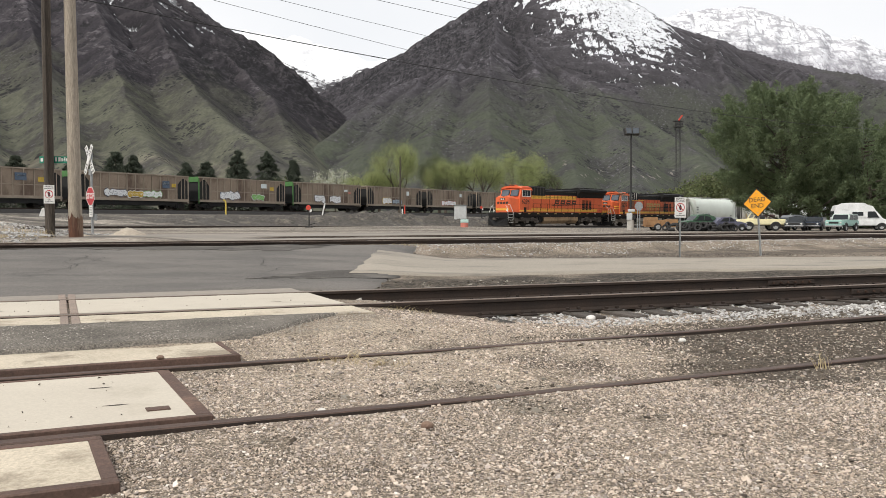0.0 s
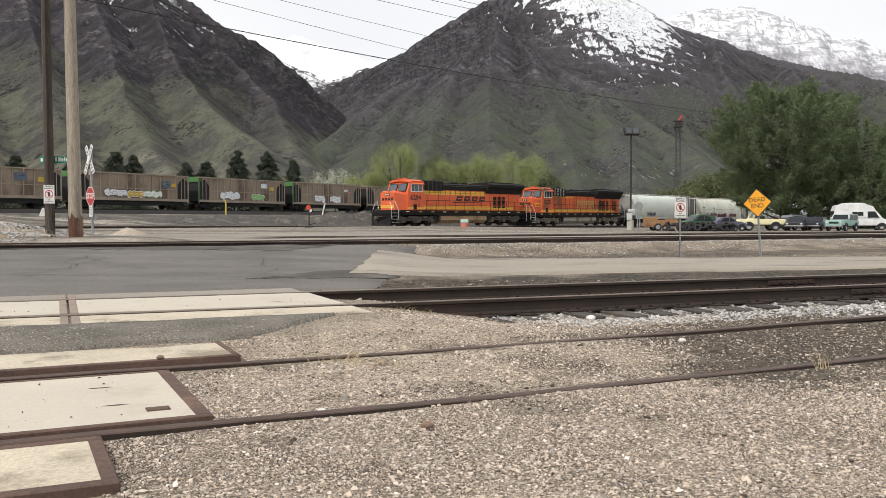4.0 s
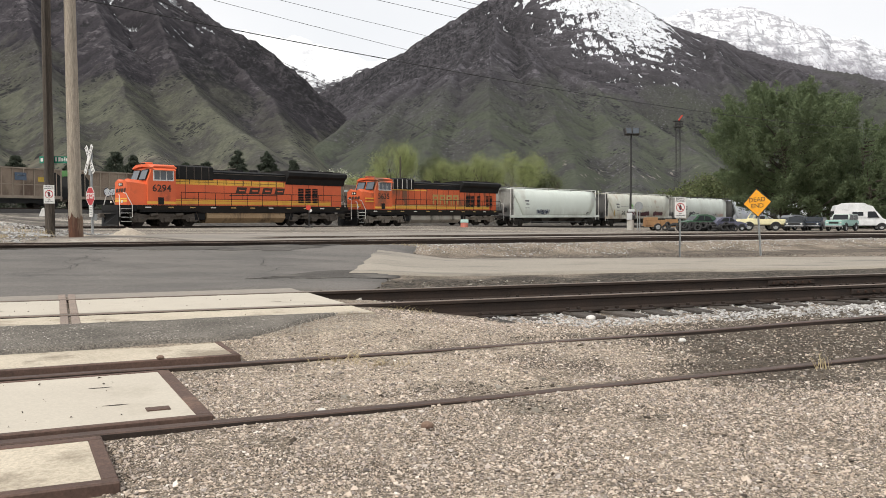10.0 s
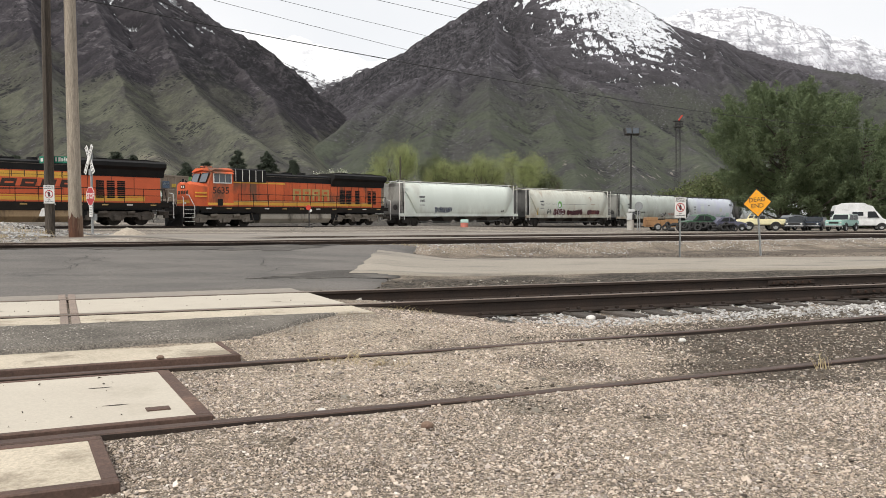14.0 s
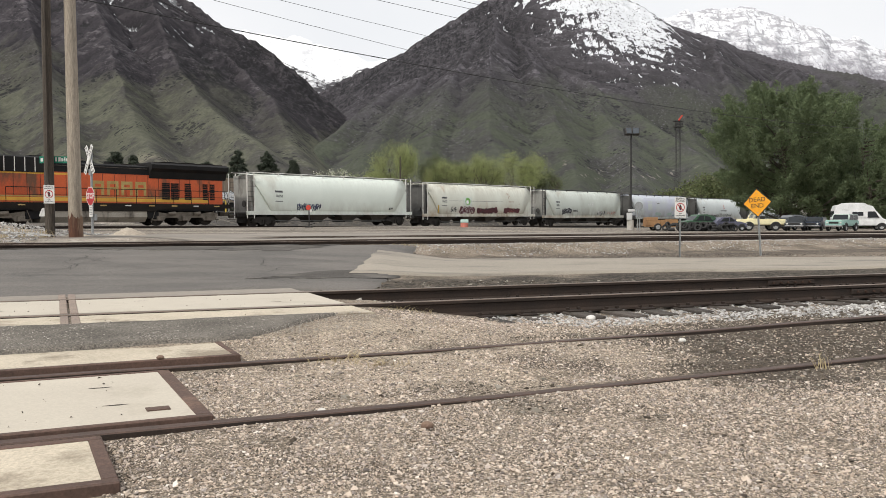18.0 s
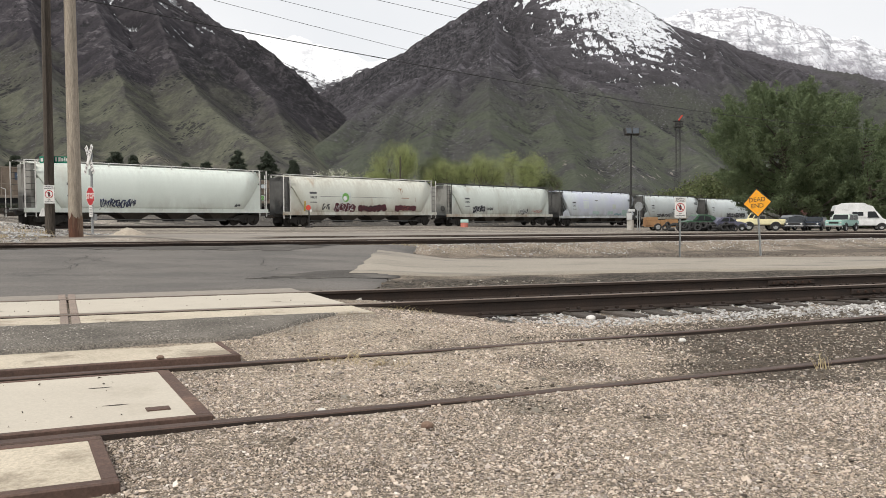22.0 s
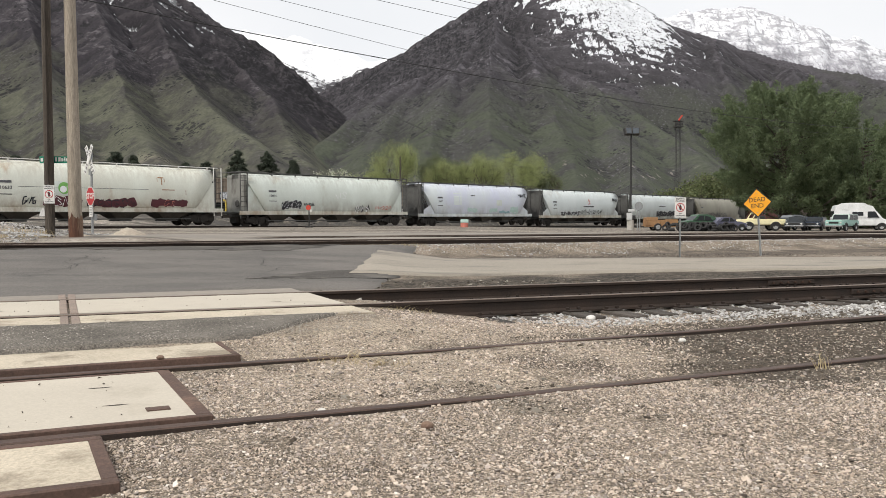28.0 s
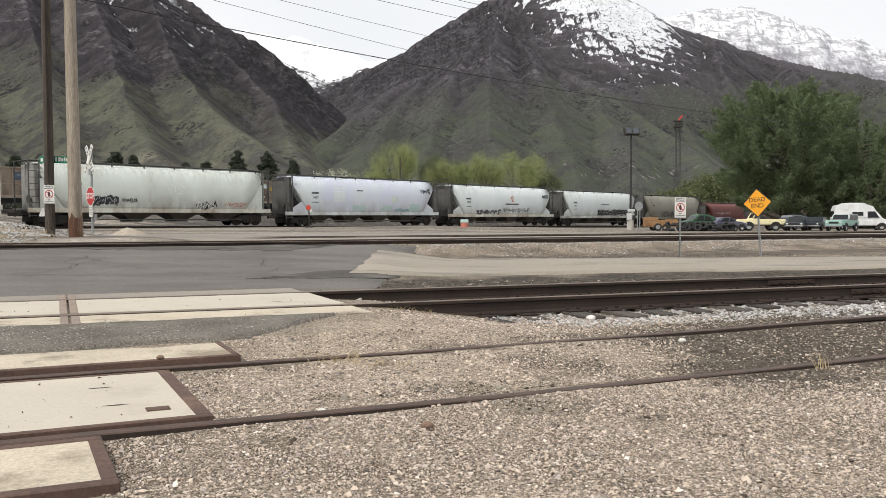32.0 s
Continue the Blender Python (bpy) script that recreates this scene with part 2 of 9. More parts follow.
    col = lay(op('MULTIPLY', yard, rng(st.outputs[0], 0.53, 0.63)), (0.34, 0.305, 0.258), col)
    col = lay(op('MULTIPLY', yard, rng(st.outputs[0], 0.48, 0.40)), (0.075, 0.067, 0.058), col)
    # small stones: brightness from cell to cell
    for size, lo, hi in ((95, 0.35, 1.6), (1.3, 0.75, 1.2)):
        cell = t.nodes.new("ShaderNodeTexVoronoi")
        cell.inputs["Scale"].default_value = size
        t.links.new(co.outputs["Object"], cell.inputs["Vector"])
        cs = t.nodes.new("ShaderNodeSeparateXYZ")
        t.links.new(cell.outputs["Color"], cs.inputs[0])
        vm = t.nodes.new("ShaderNodeVectorMath")
        vm.operation = 'SCALE'
        t.links.new(col, vm.inputs[0])
        src = cs.outputs[0] if size > 10 else nz.outputs[0]
        t.links.new(rng(src, 0.0 if size > 10 else 0.3, 1.0 if size > 10 else 0.7, lo, hi), vm.inputs["Scale"])
        col = vm.outputs[0]
    t.links.new(col, b.inputs["Base Color"])
    return m


GROUND = ground_material()


def axis_steps(edges):
    out = []
    for a, b, n in edges:
        out += list(np.linspace(a, b, n, endpoint=False))
    return out + [edges[-1][1]]


gx = axis_steps([(-4900, -400, 12), (-400, -60, 16), (-60, -12, 40), (-12, 14, 105), (14, 60, 40), (60, 400, 16), (400, 4900, 12)])
gy = axis_steps([(-4900, -300, 8), (-300, -10, 8), (-10, 2, 12), (2, 28, 130), (28, 170, 90), (170, 400, 12), (400, 4900, 12)])
verts = [(x, y, ground_z(x, y)) for y in gy for x in gx]
nx = len(gx)
faces = [(j * nx + i, j * nx + i + 1, (j + 1) * nx + i + 1, (j + 1) * nx + i) for j in range(len(gy) - 1) for i in range(nx - 1)]
ground = tagged(raw("ground", verts, faces, GROUND, smooth=True), "tan gravel and packed dirt ground of a rail yard", "ground", kind="structure")


def drape(name, line_pts, material, lift, label, category, nu=60, nv=14, ragged=0.12):
    """A thin paved sheet with a turned-down rim between two side lines, laid over the ground."""
    (a0, a1), (b0, b1) = line_pts

    def step(i, n, size):
        rim = min(0.25 / n, 0.04 / size)
        return (0.0, rim, 1.0 - rim, 1.0)[(0, 1, -2, -1).index(i if i < 2 else i - n - 1)] if i < 2 or i > n - 2 else rim + (1 - 2 * rim) * (i - 1) / (n - 2)
    su = math.dist(a0, a1)
    sv = math.dist(a0, b0)
    vs, fs = [], []
    for j in range(nv + 1):
        for i in range(nu + 1):
            u, v = step(i, nu, su), step(j, nv, sv)
            p = Vector((*a0, 0)).lerp(Vector((*a1, 0)), u).lerp(Vector((*b0, 0)).lerp(Vector((*b1, 0)), u), v)
            e = min(i, nu - i, j, nv - j)
            w = ragged * (noise.noise((p.x * 1.3, p.y * 1.3, 3)) + 0.6 * noise.noise((p.x * 4.3, p.y * 4.3, 7))) if e < 2 else 0
            vs.append((p.x + w, p.y + w, ground_z(p.x + w, p.y + w) + (-0.03 if e == 0 else lift)))
    for j in range(nv):
        for i in range(nu):
            k = j * (nu + 1) + i
            fs.append((k, k + 1, k + nu + 2, k + nu + 1))
    return tagged(raw(name, vs, fs, material, smooth=True), label, category, kind="structure")


ASPHALT = mat("worn_asphalt", (0.175, 0.160, 0.144), (0.125, 0.116, 0.106), 0.8, 0.9, 0, 0.6, 70, 0.42, (0.115, 0.107, 0.098), 1.1, 0.60, spec=0.3, stretch=(0.5, 1, 1))
ASPHALT_DARK = mat("coarse_asphalt", (0.215, 0.194, 0.167), (0.14, 0.126, 0.108), 2.5, 0.95, 0, 1.0, 75, 0.75, (0.22, 0.2, 0.17), 30, 0.66, spec=0.2)
ASPHALT_PALE = mat("dusty_asphalt", (0.31, 0.278, 0.238), (0.235, 0.212, 0.184), 0.35, 0.9, 0, 0.2, 60, 0.2, (0.15, 0.135, 0.12), 0.3, 0.58, spec=0.2, stretch=(0.25, 1, 1))
ROAD_SLAB = mat("pale_road_slab", (0.325, 0.288, 0.235), (0.27, 0.24, 0.197), 0.6, 0.9, 0, 0.4, 70, 0.3, (0.155, 0.14, 0.12), 0.7, 0.60, stretch=(0.4, 1, 1))
CRACK = mat("crack_shadow_tar", (0.03, 0.029, 0.028), None, 5, 0.95)
road = drape("road", ((T2.at(-26, 1.46)[:2], (-0.95, 10.2)), ((-26, 10.0), (-0.7, 20.9))), ASPHALT, 0.02, "worn grey asphalt yard road with cracks", "road", 70, 30)
drape("road", (((-1.62, 12.75), (18, 17.5)), ((-1.65, 18.4), (18, 20.4))), ROAD_SLAB, 0.035, "pale worn access road slab", "road", 60, 12)
drape("road", ((T3.at(-12, 3.2)[:2], T3.at(60, 3.2)[:2]), (T3.at(-12, 15)[:2], T3.at(60, 15)[:2])), ASPHALT_PALE, 0.02, "dusty asphalt road beside the tracks", "road", 50, 10, 0.5)
drape("road_patch", ((T1.at(-9, 1.485)[:2], T1.at(-1.0, 1.485)[:2]), (T2.at(-9, -1.50)[:2], T2.at(-1.55, -1.50)[:2])), ASPHALT_DARK, 0.03, "coarse dark asphalt patch between crossing decks", "road", 50, 10, 0.03)

ASPHALT_OLD = mat("dark_eroded_asphalt", (0.115, 0.106, 0.096), (0.075, 0.069, 0.062), 1.6, 0.95, 0, 0.9, 55, 0.5, (0.17, 0.155, 0.137), 1.3, 0.56, spec=0.2, stretch=(0.5, 1, 1))
drape("road_patch", (((-2.9, 11.4), (-0.95, 11.9)), ((-2.2, 13.0), (-1.25, 13.9))), ASPHALT_OLD, 0.029, "dark crumbling asphalt at the end of the road", "road", 90, 40, 0.5)
drape("road_patch", (((-9.6, 17.0), (-3.6, 17.6)), ((-10.2, 19.6), (-2.9, 20.3))), ASPHALT_OLD, 0.0275, "older darker strip of asphalt across the road", "road", 60, 16, 0.9)

# cracks in the road
rr = random.Random(4)
for k in range(60):
    x, y = rr.uniform(-10, -2.0), rr.uniform(10.4, 20.0)
    a = rr.choice((0.2, 0.35, 1.5, 2.9)) + rr.uniform(-0.3, 0.3)
    pts = []
    for i in range(rr.randint(10, 30)):
        pts.append((x, y))
        a += rr.uniform(-0.55, 0.55) - 0.05 * math.sin(a * 2)
        x, y = x + 0.16 * math.cos(a), y + 0.16 * math.sin(a)
    bm = bmesh.new()
    w = rr.uniform(0.003, 0.009)
    last = None
    for i, (px, py) in enumerate(pts):
        if px > -1.8:
            break
        ww = w * (0.4 + rr.random()) * (1 if 0 < i < len(pts) - 1 else 0.2)
        z = ground_z(px, py) + 0.033
        cur = (bm.verts.new((px - ww * math.sin(a), py + ww * math.cos(a), z)), bm.verts.new((px + ww * math.sin(a), py - ww * math.cos(a), z)))
        if last:
            bm.faces.new([last[0], last[1], cur[1], cur[0]])
        last = cur
    part("crack", bm, CRACK, road)

# ---- tracks ----
RAIL = mat("rusty_rail_steel", (0.044, 0.028, 0.020), (0.030, 0.021, 0.016), 3, 0.75, 0.2, 0.3, 60, 0.35)
RAIL_HEAD = mat("worn_rail_head", (0.21, 0.165, 0.132), (0.15, 0.112, 0.088), 4, 0.5, 0.3, 0.1, 60, 0.25)
RAIL_HEAD_RUSTY = mat("rusted_rail_head", (0.098, 0.060, 0.045), (0.070, 0.046, 0.036), 4, 0.6, 0.3, 0.1, 60, 0.25)
TIE = mat("weathered_tie_wood", (0.085, 0.072, 0.06), (0.05, 0.042, 0.036), 3, 0.95, 0, 0.8, 50, 0.5, vary=0.35, stretch=(3, 0.6, 3))
DARKBED = mat("dark_oily_ballast", (0.07, 0.064, 0.057), (0.045, 0.041, 0.037), 2, 0.95, 0, 0.9, 18, 0.5)


def rail_pair(name, line, a0, a1, z, label, height=0.17, n=1, slope=0.0, bend=None, sag=None, head=None):
    """Two rails with head, web and foot along a line; z is the height of the rail head."""
    e = thing(name, line.spot(0, 0, 0), label, "railway track", kind="structure")
    prof = [(-0.07, -height), (-0.07, -height + 0.02), (-0.012, -height + 0.04), (-0.012, -0.05), (-0.036, -0.035), (-0.036, -0.006), (-0.03, 0),
            (0.03, 0), (0.036, -0.006), (0.036, -0.035), (0.012, -0.05), (0.012, -height + 0.04), (0.07, -height + 0.02), (0.07, -height)]
    for s in (-1, 1):
        bm = bmesh.new()
        rings = []
        for i in range(n + 1):
            a = a0 + (a1 - a0) * i / n
            dy = bend(a) if bend else 0.0
            dz = sag(a) if sag else 0.0
            rings.append([bm.verts.new((a, s * 0.754 + y + dy, z + slope * a + h + dz)) for y, h in prof])
        m = len(prof)
        for r0, r1 in zip(rings, rings[1:]):
            for k in range(m):
                f = bm.faces.new([r0[k], r0[(k + 1) % m], r1[(k + 1) % m], r1[k]])
                f.material_index = 1 if k in (5, 6, 7) else 0
        bm.faces.new(rings[0])
        bm.faces.new(rings[-1][::-1])
        bmesh.ops.recalc_face_normals(bm, faces=bm.faces)
        part("rail", bm, [RAIL, head or RAIL_HEAD], e)
    return e


def tie_row(e, line, a0, a1, z, step=0.53, seed=1, slope=0.0, slanted=0.0):
    r = random.Random(seed)
    bm = bmesh.new()
    box(bm, -0.115, 0.115, -1.3, 1.3, -0.17, 0.0, bevel=0.012)
    me = mesh_of("tie", bm, TIE)
    a = a0
    while a < a1:
        ob = new("tie", me)
        ob.parent = e
        ob.matrix_basis = pose(a, r.uniform(-0.12, 0.12), z + slope * a + r.uniform(-0.012, 0.008), 0, 0, r.uniform(-2.5, 2.5) + slanted)
        a += step + r.uniform(-0.03, 0.03)


track1 = rail_pair("track_1", T1, -14, 30, 0.05, "rusty rails sunk flush in gravel", 0.13, 44, bend=lambda a: 0.0016 * max(0, a - 1.0) ** 2, head=RAIL_HEAD_RUSTY, sag=lambda a: -0.019 * smooth01(-1.6, -0.4, a) * (1 - 0.7 * smooth01(2.2, 5.0, a)))
track2 = rail_pair("track_2", T2, -18, 60, 0.135, "tall rusty siding rails on weathered wooden ties", 0.178)
tie_row(track2, T2, -0.9, 26, -0.04)
# tie plates with spike heads under the tall rails
bm = bmesh.new()
box(bm, -0.10, 0.10, -0.19, 0.19, 0.0, 0.018, bevel=0.004)
for dx in (-0.07, 0.07):
    for dy in (-0.11, 0.11):
        box(bm, dx - 0.014, dx + 0.014, dy - 0.02, dy + 0.02, 0.016, 0.045)
plate_mesh = mesh_of("tie_plate", bm, RAIL)
for tie in [ob for ob in track2.children if ob.name.startswith("tie")]:
    for side in (-0.754, 0.754):
        ob = new("tie_plate", plate_mesh)
        ob.parent = tie
        ob.location = (0, side - tie.matrix_basis.translation.y, 0.001)
track3 = rail_pair("track_3", T3, -60, 90, 0.43, "dark rusty rails on a raised ballast bed")
tie_row(track3, T3, -14, 40, 0.27, seed=3)
T6 = Line(0, 31.2, 24.6)
track6 = rail_pair("track_6", T6, -60, 60, 0.375, "dark rails level with the yard dirt", 0.13)
track4 = rail_pair("track_4", T4, -75, 160, t4_z(0), "main line rails under the moving train", slope=-0.0045)
tie_row(track4, T4, -60, 60, t4_z(0) - 0.165, 0.6, seed=4, slope=-0.0045)
track5 = rail_pair("track_5", T5, -110, 110, t5_z(0), "rails of the upper bench track", slope=0.001)

# joint bars with bolts on the tall rails
BOLT = mat("rusty_bolt", (0.07, 0.04, 0.028), None, 6, 0.8, 0.3)
for a in (5.95, 11.8, 17.6):
    for s in (-1, 1):
        bm = bmesh.new()
        box(bm, a - 0.45, a + 0.45, s * 0.754 - 0.035, s * 0.754 + 0.035, 0.135 - 0.125, 0.135 - 0.055, bevel=0.008)
        bar = part("joint_bar", bm, RAIL, track2)
        for k in range(6):
            bm = bmesh.new()
            rod(bm, (a - 0.35 + k * 0.14, s * 0.754 - 0.06, 0.045), (a - 0.35 + k * 0.14, s * 0.754 + 0.06, 0.045), 0.018, n=6)
            part("bolt", bm, BOLT, bar)


def ballast_bed(name, line, a0, a1, half, z_of, material, label, drop=0.45, n=80):
    """A low ridge of ballast under a track, with sloping sides."""
    prof = [(-half - 0.9, -drop), (-half, 0.0), (-half * 0.4, 0.02), (half * 0.4, 0.02), (half, 0.0), (half + 0.9, -drop)]
    vs, fs = [], []
    for i in range(n + 1):
        a = a0 + (a1 - a0) * i / n
        for y, h in prof:
            w = 0.06 * noise.noise((a * 1.7, y, 2))
            vs.append(line.at(a, y + w * 2, z_of(a) + h + w * 0.5))
    m = len(prof)
    for i in range(n):
        for k in range(m - 1):
            fs.append((i * m + k, i * m + k + 1, (i + 1) * m + k + 1, (i + 1) * m + k))
    return tagged(raw(name, vs, fs, material, smooth=True), label, "ballast", kind="structure")


T3BED = mat("brown_lead_ballast", (0.13, 0.113, 0.094), (0.085, 0.074, 0.062), 1.2, 0.95, 0, 0.9, 18, 0.5)
ballast_bed("ballast_bed", T3, -60, 90, 1.35, lambda a: 0.265, T3BED, "dark oily ballast bed of the lead track", 0.12)
ballast_bed("ballast_bed", T4, -75, 160, 1.6, lambda a: t4_z(a) - 0.17, DARKBED, "grimy ballast bed of the main line", 0.35)
BLACKBED = mat("coal_dust_ballast", (0.028, 0.026, 0.025), (0.018, 0.017, 0.017), 2, 0.95, 0, 0.9, 18, 0.5)
ballast_bed("ballast_bed", T5, -110, 110, 2.6, lambda a: t5_z(a) - 0.15, BLACKBED, "black coal-dusted ballast bed of the bench track", 1.1)

# ---- crossing panels ----
PANEL = mat("cream_crossing_concrete", (0.505, 0.457, 0.378), (0.470, 0.423, 0.350), 1.2, 0.85, 0, 0.2, 70, 0.10, (0.41, 0.365, 0.295), 1.3, 0.63, vary=0.04)
PANEL_OLD = mat("stained_crossing_concrete", (0.545, 0.475, 0.37), (0.465, 0.405, 0.312), 2.0, 0.88, 0, 0.3, 60, 0.25, (0.27, 0.225, 0.165), 1.8, 0.585, vary=0.06)
FRAME = mat("rusty_panel_frame", (0.135, 0.082, 0.062), (0.095, 0.06, 0.047), 4, 0.75, 0.25, 0.2, 60, 0.3, (0.2, 0.125, 0.09), 3, 0.62)
FRAME_PALE = mat("dusty_panel_frame", (0.30, 0.235, 0.19), (0.23, 0.18, 0.15), 4, 0.8, 0.15, 0.2, 60, 0.3)
DIRT = mat("packed_dirt", (0.09, 0.075, 0.06), (0.06, 0.05, 0.04), 20, 0.95, 0, 0.5, 80, 0.4)


def crossing_deck(line, a0, a1, y0, y1, z, material, fw, group, slots=(), plate=None, sides="nsew", skew=0.0, frame=None, lip=None):
    e = thing("crossing_deck", line.spot(0, 0, 0), "cream concrete railway crossing deck in a rusty steel frame", "crossing deck", group)
    inx0 = a0 + (fw if "w" in sides else 0)
    inx1 = a1 - (fw if "e" in sides else 0)
    iny0 = y0 + ((lip or fw) if "s" in sides else 0)
    iny1 = y1 - ((lip or fw) if "n" in sides else 0)
    bm = bmesh.new()
    box(bm, inx0, inx1, iny0, iny1, z - 0.12, z - 0.004)
    slab = part("slab", bm, material, e)
    for q, (p0, p1, p2, p3) in (("s", (a0, a1, y0, iny0)), ("n", (a0, a1, iny1, y1)), ("w", (a0, inx0, iny0, iny1)), ("e", (inx1, a1, iny0, iny1))):
        if q in sides:
            bm = bmesh.new()
            box(bm, p0, p1, p2, p3, z - 0.125, z, bevel=0.006)
            part("frame_bar", bm, frame or FRAME, e)
    rr2 = random.Random(len(slots) + int(a0 * 10))
    for sx, sy in slots:
        bm = bmesh.new()
        vs = []
        for i in range(14):
            a = 2 * math.pi * i / 14
            vs.append(bm.verts.new((sx + 0.066 * math.cos(a) * rr2.uniform(0.8, 1.1), sy + 0.013 * math.sin(a) * rr2.uniform(0.4, 1.3), z - 0.0025)))
        bm.faces.new(vs)
        part("lifting_slot", bm, DIRT, slab)
    if plate:
        bm = bmesh.new()
        box(bm, plate[0] - 0.055, plate[0] + 0.055, plate[1] - 0.035, plate[1] + 0.035, z - 0.004, z + 0.002)
        part("name_plate", bm, FRAME, slab)
    for ob in e.children_recursive:
        for v in ob.data.vertices:
            v.co.x += skew * v.co.y
    return e


for i in range(4):
    a1 = -1.561 - 2.46 * i
    crossing_deck(T1, a1 - 2.44, a1, -0.655, 0.615, 0.055, PANEL, 0.075, "siding crossing decks",
                   [(a1 - 0.43, 0.22), (a1 - 0.40, -0.25)], (a1 - 0.22, -0.42), skew=-0.106, lip=0.038)
    b1 = -1.06 - 2.46 * i
    crossing_deck(T1, b1 - 2.44, b1, 0.86, 1.50, 0.078, PANEL_OLD, 0.045, "siding crossing decks", sides="se", skew=-0.1)
    c1 = -2.085 - 2.46 * i
    crossing_deck(T1, c1 - 2.44, c1, -1.52, -0.85, 0.06, PANEL_OLD, 0.058, "siding crossing decks", skew=-0.115)
for i in range(4):
    a1 = -1.40 - 2.62 * i
    crossing_deck(T2, a1 - 2.60, a1, -0.655, 0.655, 0.135, PANEL, 0.07, "lead crossing decks", [(a1 - 0.6, -0.25), (a1 - 1.9, 0.3)], sides="we" if i else "w", skew=-0.13, frame=FRAME_PALE)
    crossing_deck(T2, a1 - 2.60, a1, -1.46, -0.83, 0.13, PANEL_OLD, 0.07, "lead crossing decks", sides="we" if i else "w", skew=-0.13, frame=FRAME_PALE)
    crossing_deck(T2, a1 - 2.60, a1, 0.83, 1.42, 0.128, ASPHALT_PALE, 0.08, "lead crossing decks", sides="we" if i else "w", skew=-0.13, frame=FRAME_PALE)

# dark flange gaps beside the rails through the crossing
for line, a0, a1, z in ((T1, -11, -1.2, -0.02), (T2, -12, -1.4, 0.08)):
    for s in (-1, 1):
        bm = bmesh.new()
        box(bm, a0, a1, s * 0.754 - 0.11, s * 0.754 + 0.11, z - 0.06, z - 0.02)
        ob = part("flange_filler", bm, DIRT, track1 if line is T1 else track2)
# ---- mountains ----
LATTICE = np.random.default_rng(8).uniform(-1, 1, 65536).astype(np.float32)


def rough2(x, y, seed=0, octaves=4, gain=0.5, ridged=False):
    """Layered noise over arrays of places."""
    out, amp, total = np.zeros_like(x), 1.0, 0.0
    for k in range(octaves):
        fx, fy = np.floor(x), np.floor(y)
        tx, ty = x - fx, y - fy
        ix, iy = fx.astype(np.int64), fy.astype(np.int64)
        tx, ty = tx * tx * (3 - 2 * tx), ty * ty * (3 - 2 * ty)

        def corner(a, b):
            return LATTICE[((ix + a) * 73856093 ^ (iy + b) * 19349663 ^ (seed + k) * 83492791) & 65535]
        v = (corner(0, 0) * (1 - tx) + corner(1, 0) * tx) * (1 - ty) + (corner(0, 1) * (1 - tx) + corner(1, 1) * tx) * ty
        out += amp * (1 - 2 * np.abs(v) if ridged else v)
        total += amp
        amp *= gain
        x, y = x * 2.03 + 17.3, y * 2.03 + 5.1
    return out / total


def ridge_height(ridges, x, y):
    """Height of a massif: each ridge falls away to both sides, cut by gullies that run straight down from it."""
    wx = x + 26 * rough2(x / 420, y / 420, 3) + 10 * rough2(x / 90, y / 90, 4)
    wy = y + 26 * rough2(x / 420, y / 420, 5) + 10 * rough2(x / 90, y / 90, 6)
    best = np.full(x.shape, -400.0, np.float32)
    gul = np.zeros_like(best)
    for r, (fall, pts) in enumerate(ridges):
        run_on = 0.0
        for (ax, ay, az), (bx, by, bz) in zip(pts, pts[1:]):
            dx, dy = bx - ax, by - ay
            ln = math.hypot(dx, dy)
            t = np.clip(((wx - ax) * dx + (wy - ay) * dy) / (ln * ln), 0, 1)
            px, py = wx - ax - t * dx, wy - ay - t * dy
            d = np.sqrt(px * px + py * py)
            s = run_on + t * ln
            h = az + (bz - az) * t - fall * d * (1 - 0.12 * np.minimum(d, 900) / 900)
            k = h + np.minimum(d, 160) * 0.22 > best
            d, s, h = d[k], s[k], h[k]
            side = np.where((px * dy - py * dx)[k] > 0, 40.0, 0.0)
            g = rough2((s + 0.25 * d) / 95 + side, d / 700 + r, 20, 3, 0.55)
            g = 0.6 * g + 0.4 * rough2((s + 0.1 * d) / 33 + side, d / 420 + r, 26, 2, 0.5)
            h = h + np.minimum(d, 160) * 0.26 * g
            win = h > best[k]
            gul[k] = np.where(win, g * np.minimum(1, d / 70), gul[k])
            best[k] = np.where(win, h, best[k])
            run_on += ln
    best += 7.0 * rough2(x / 60, y / 60, 30, 4, 0.6, True) * np.clip(best / 150, 0.1, 1.6)
    return best, gul


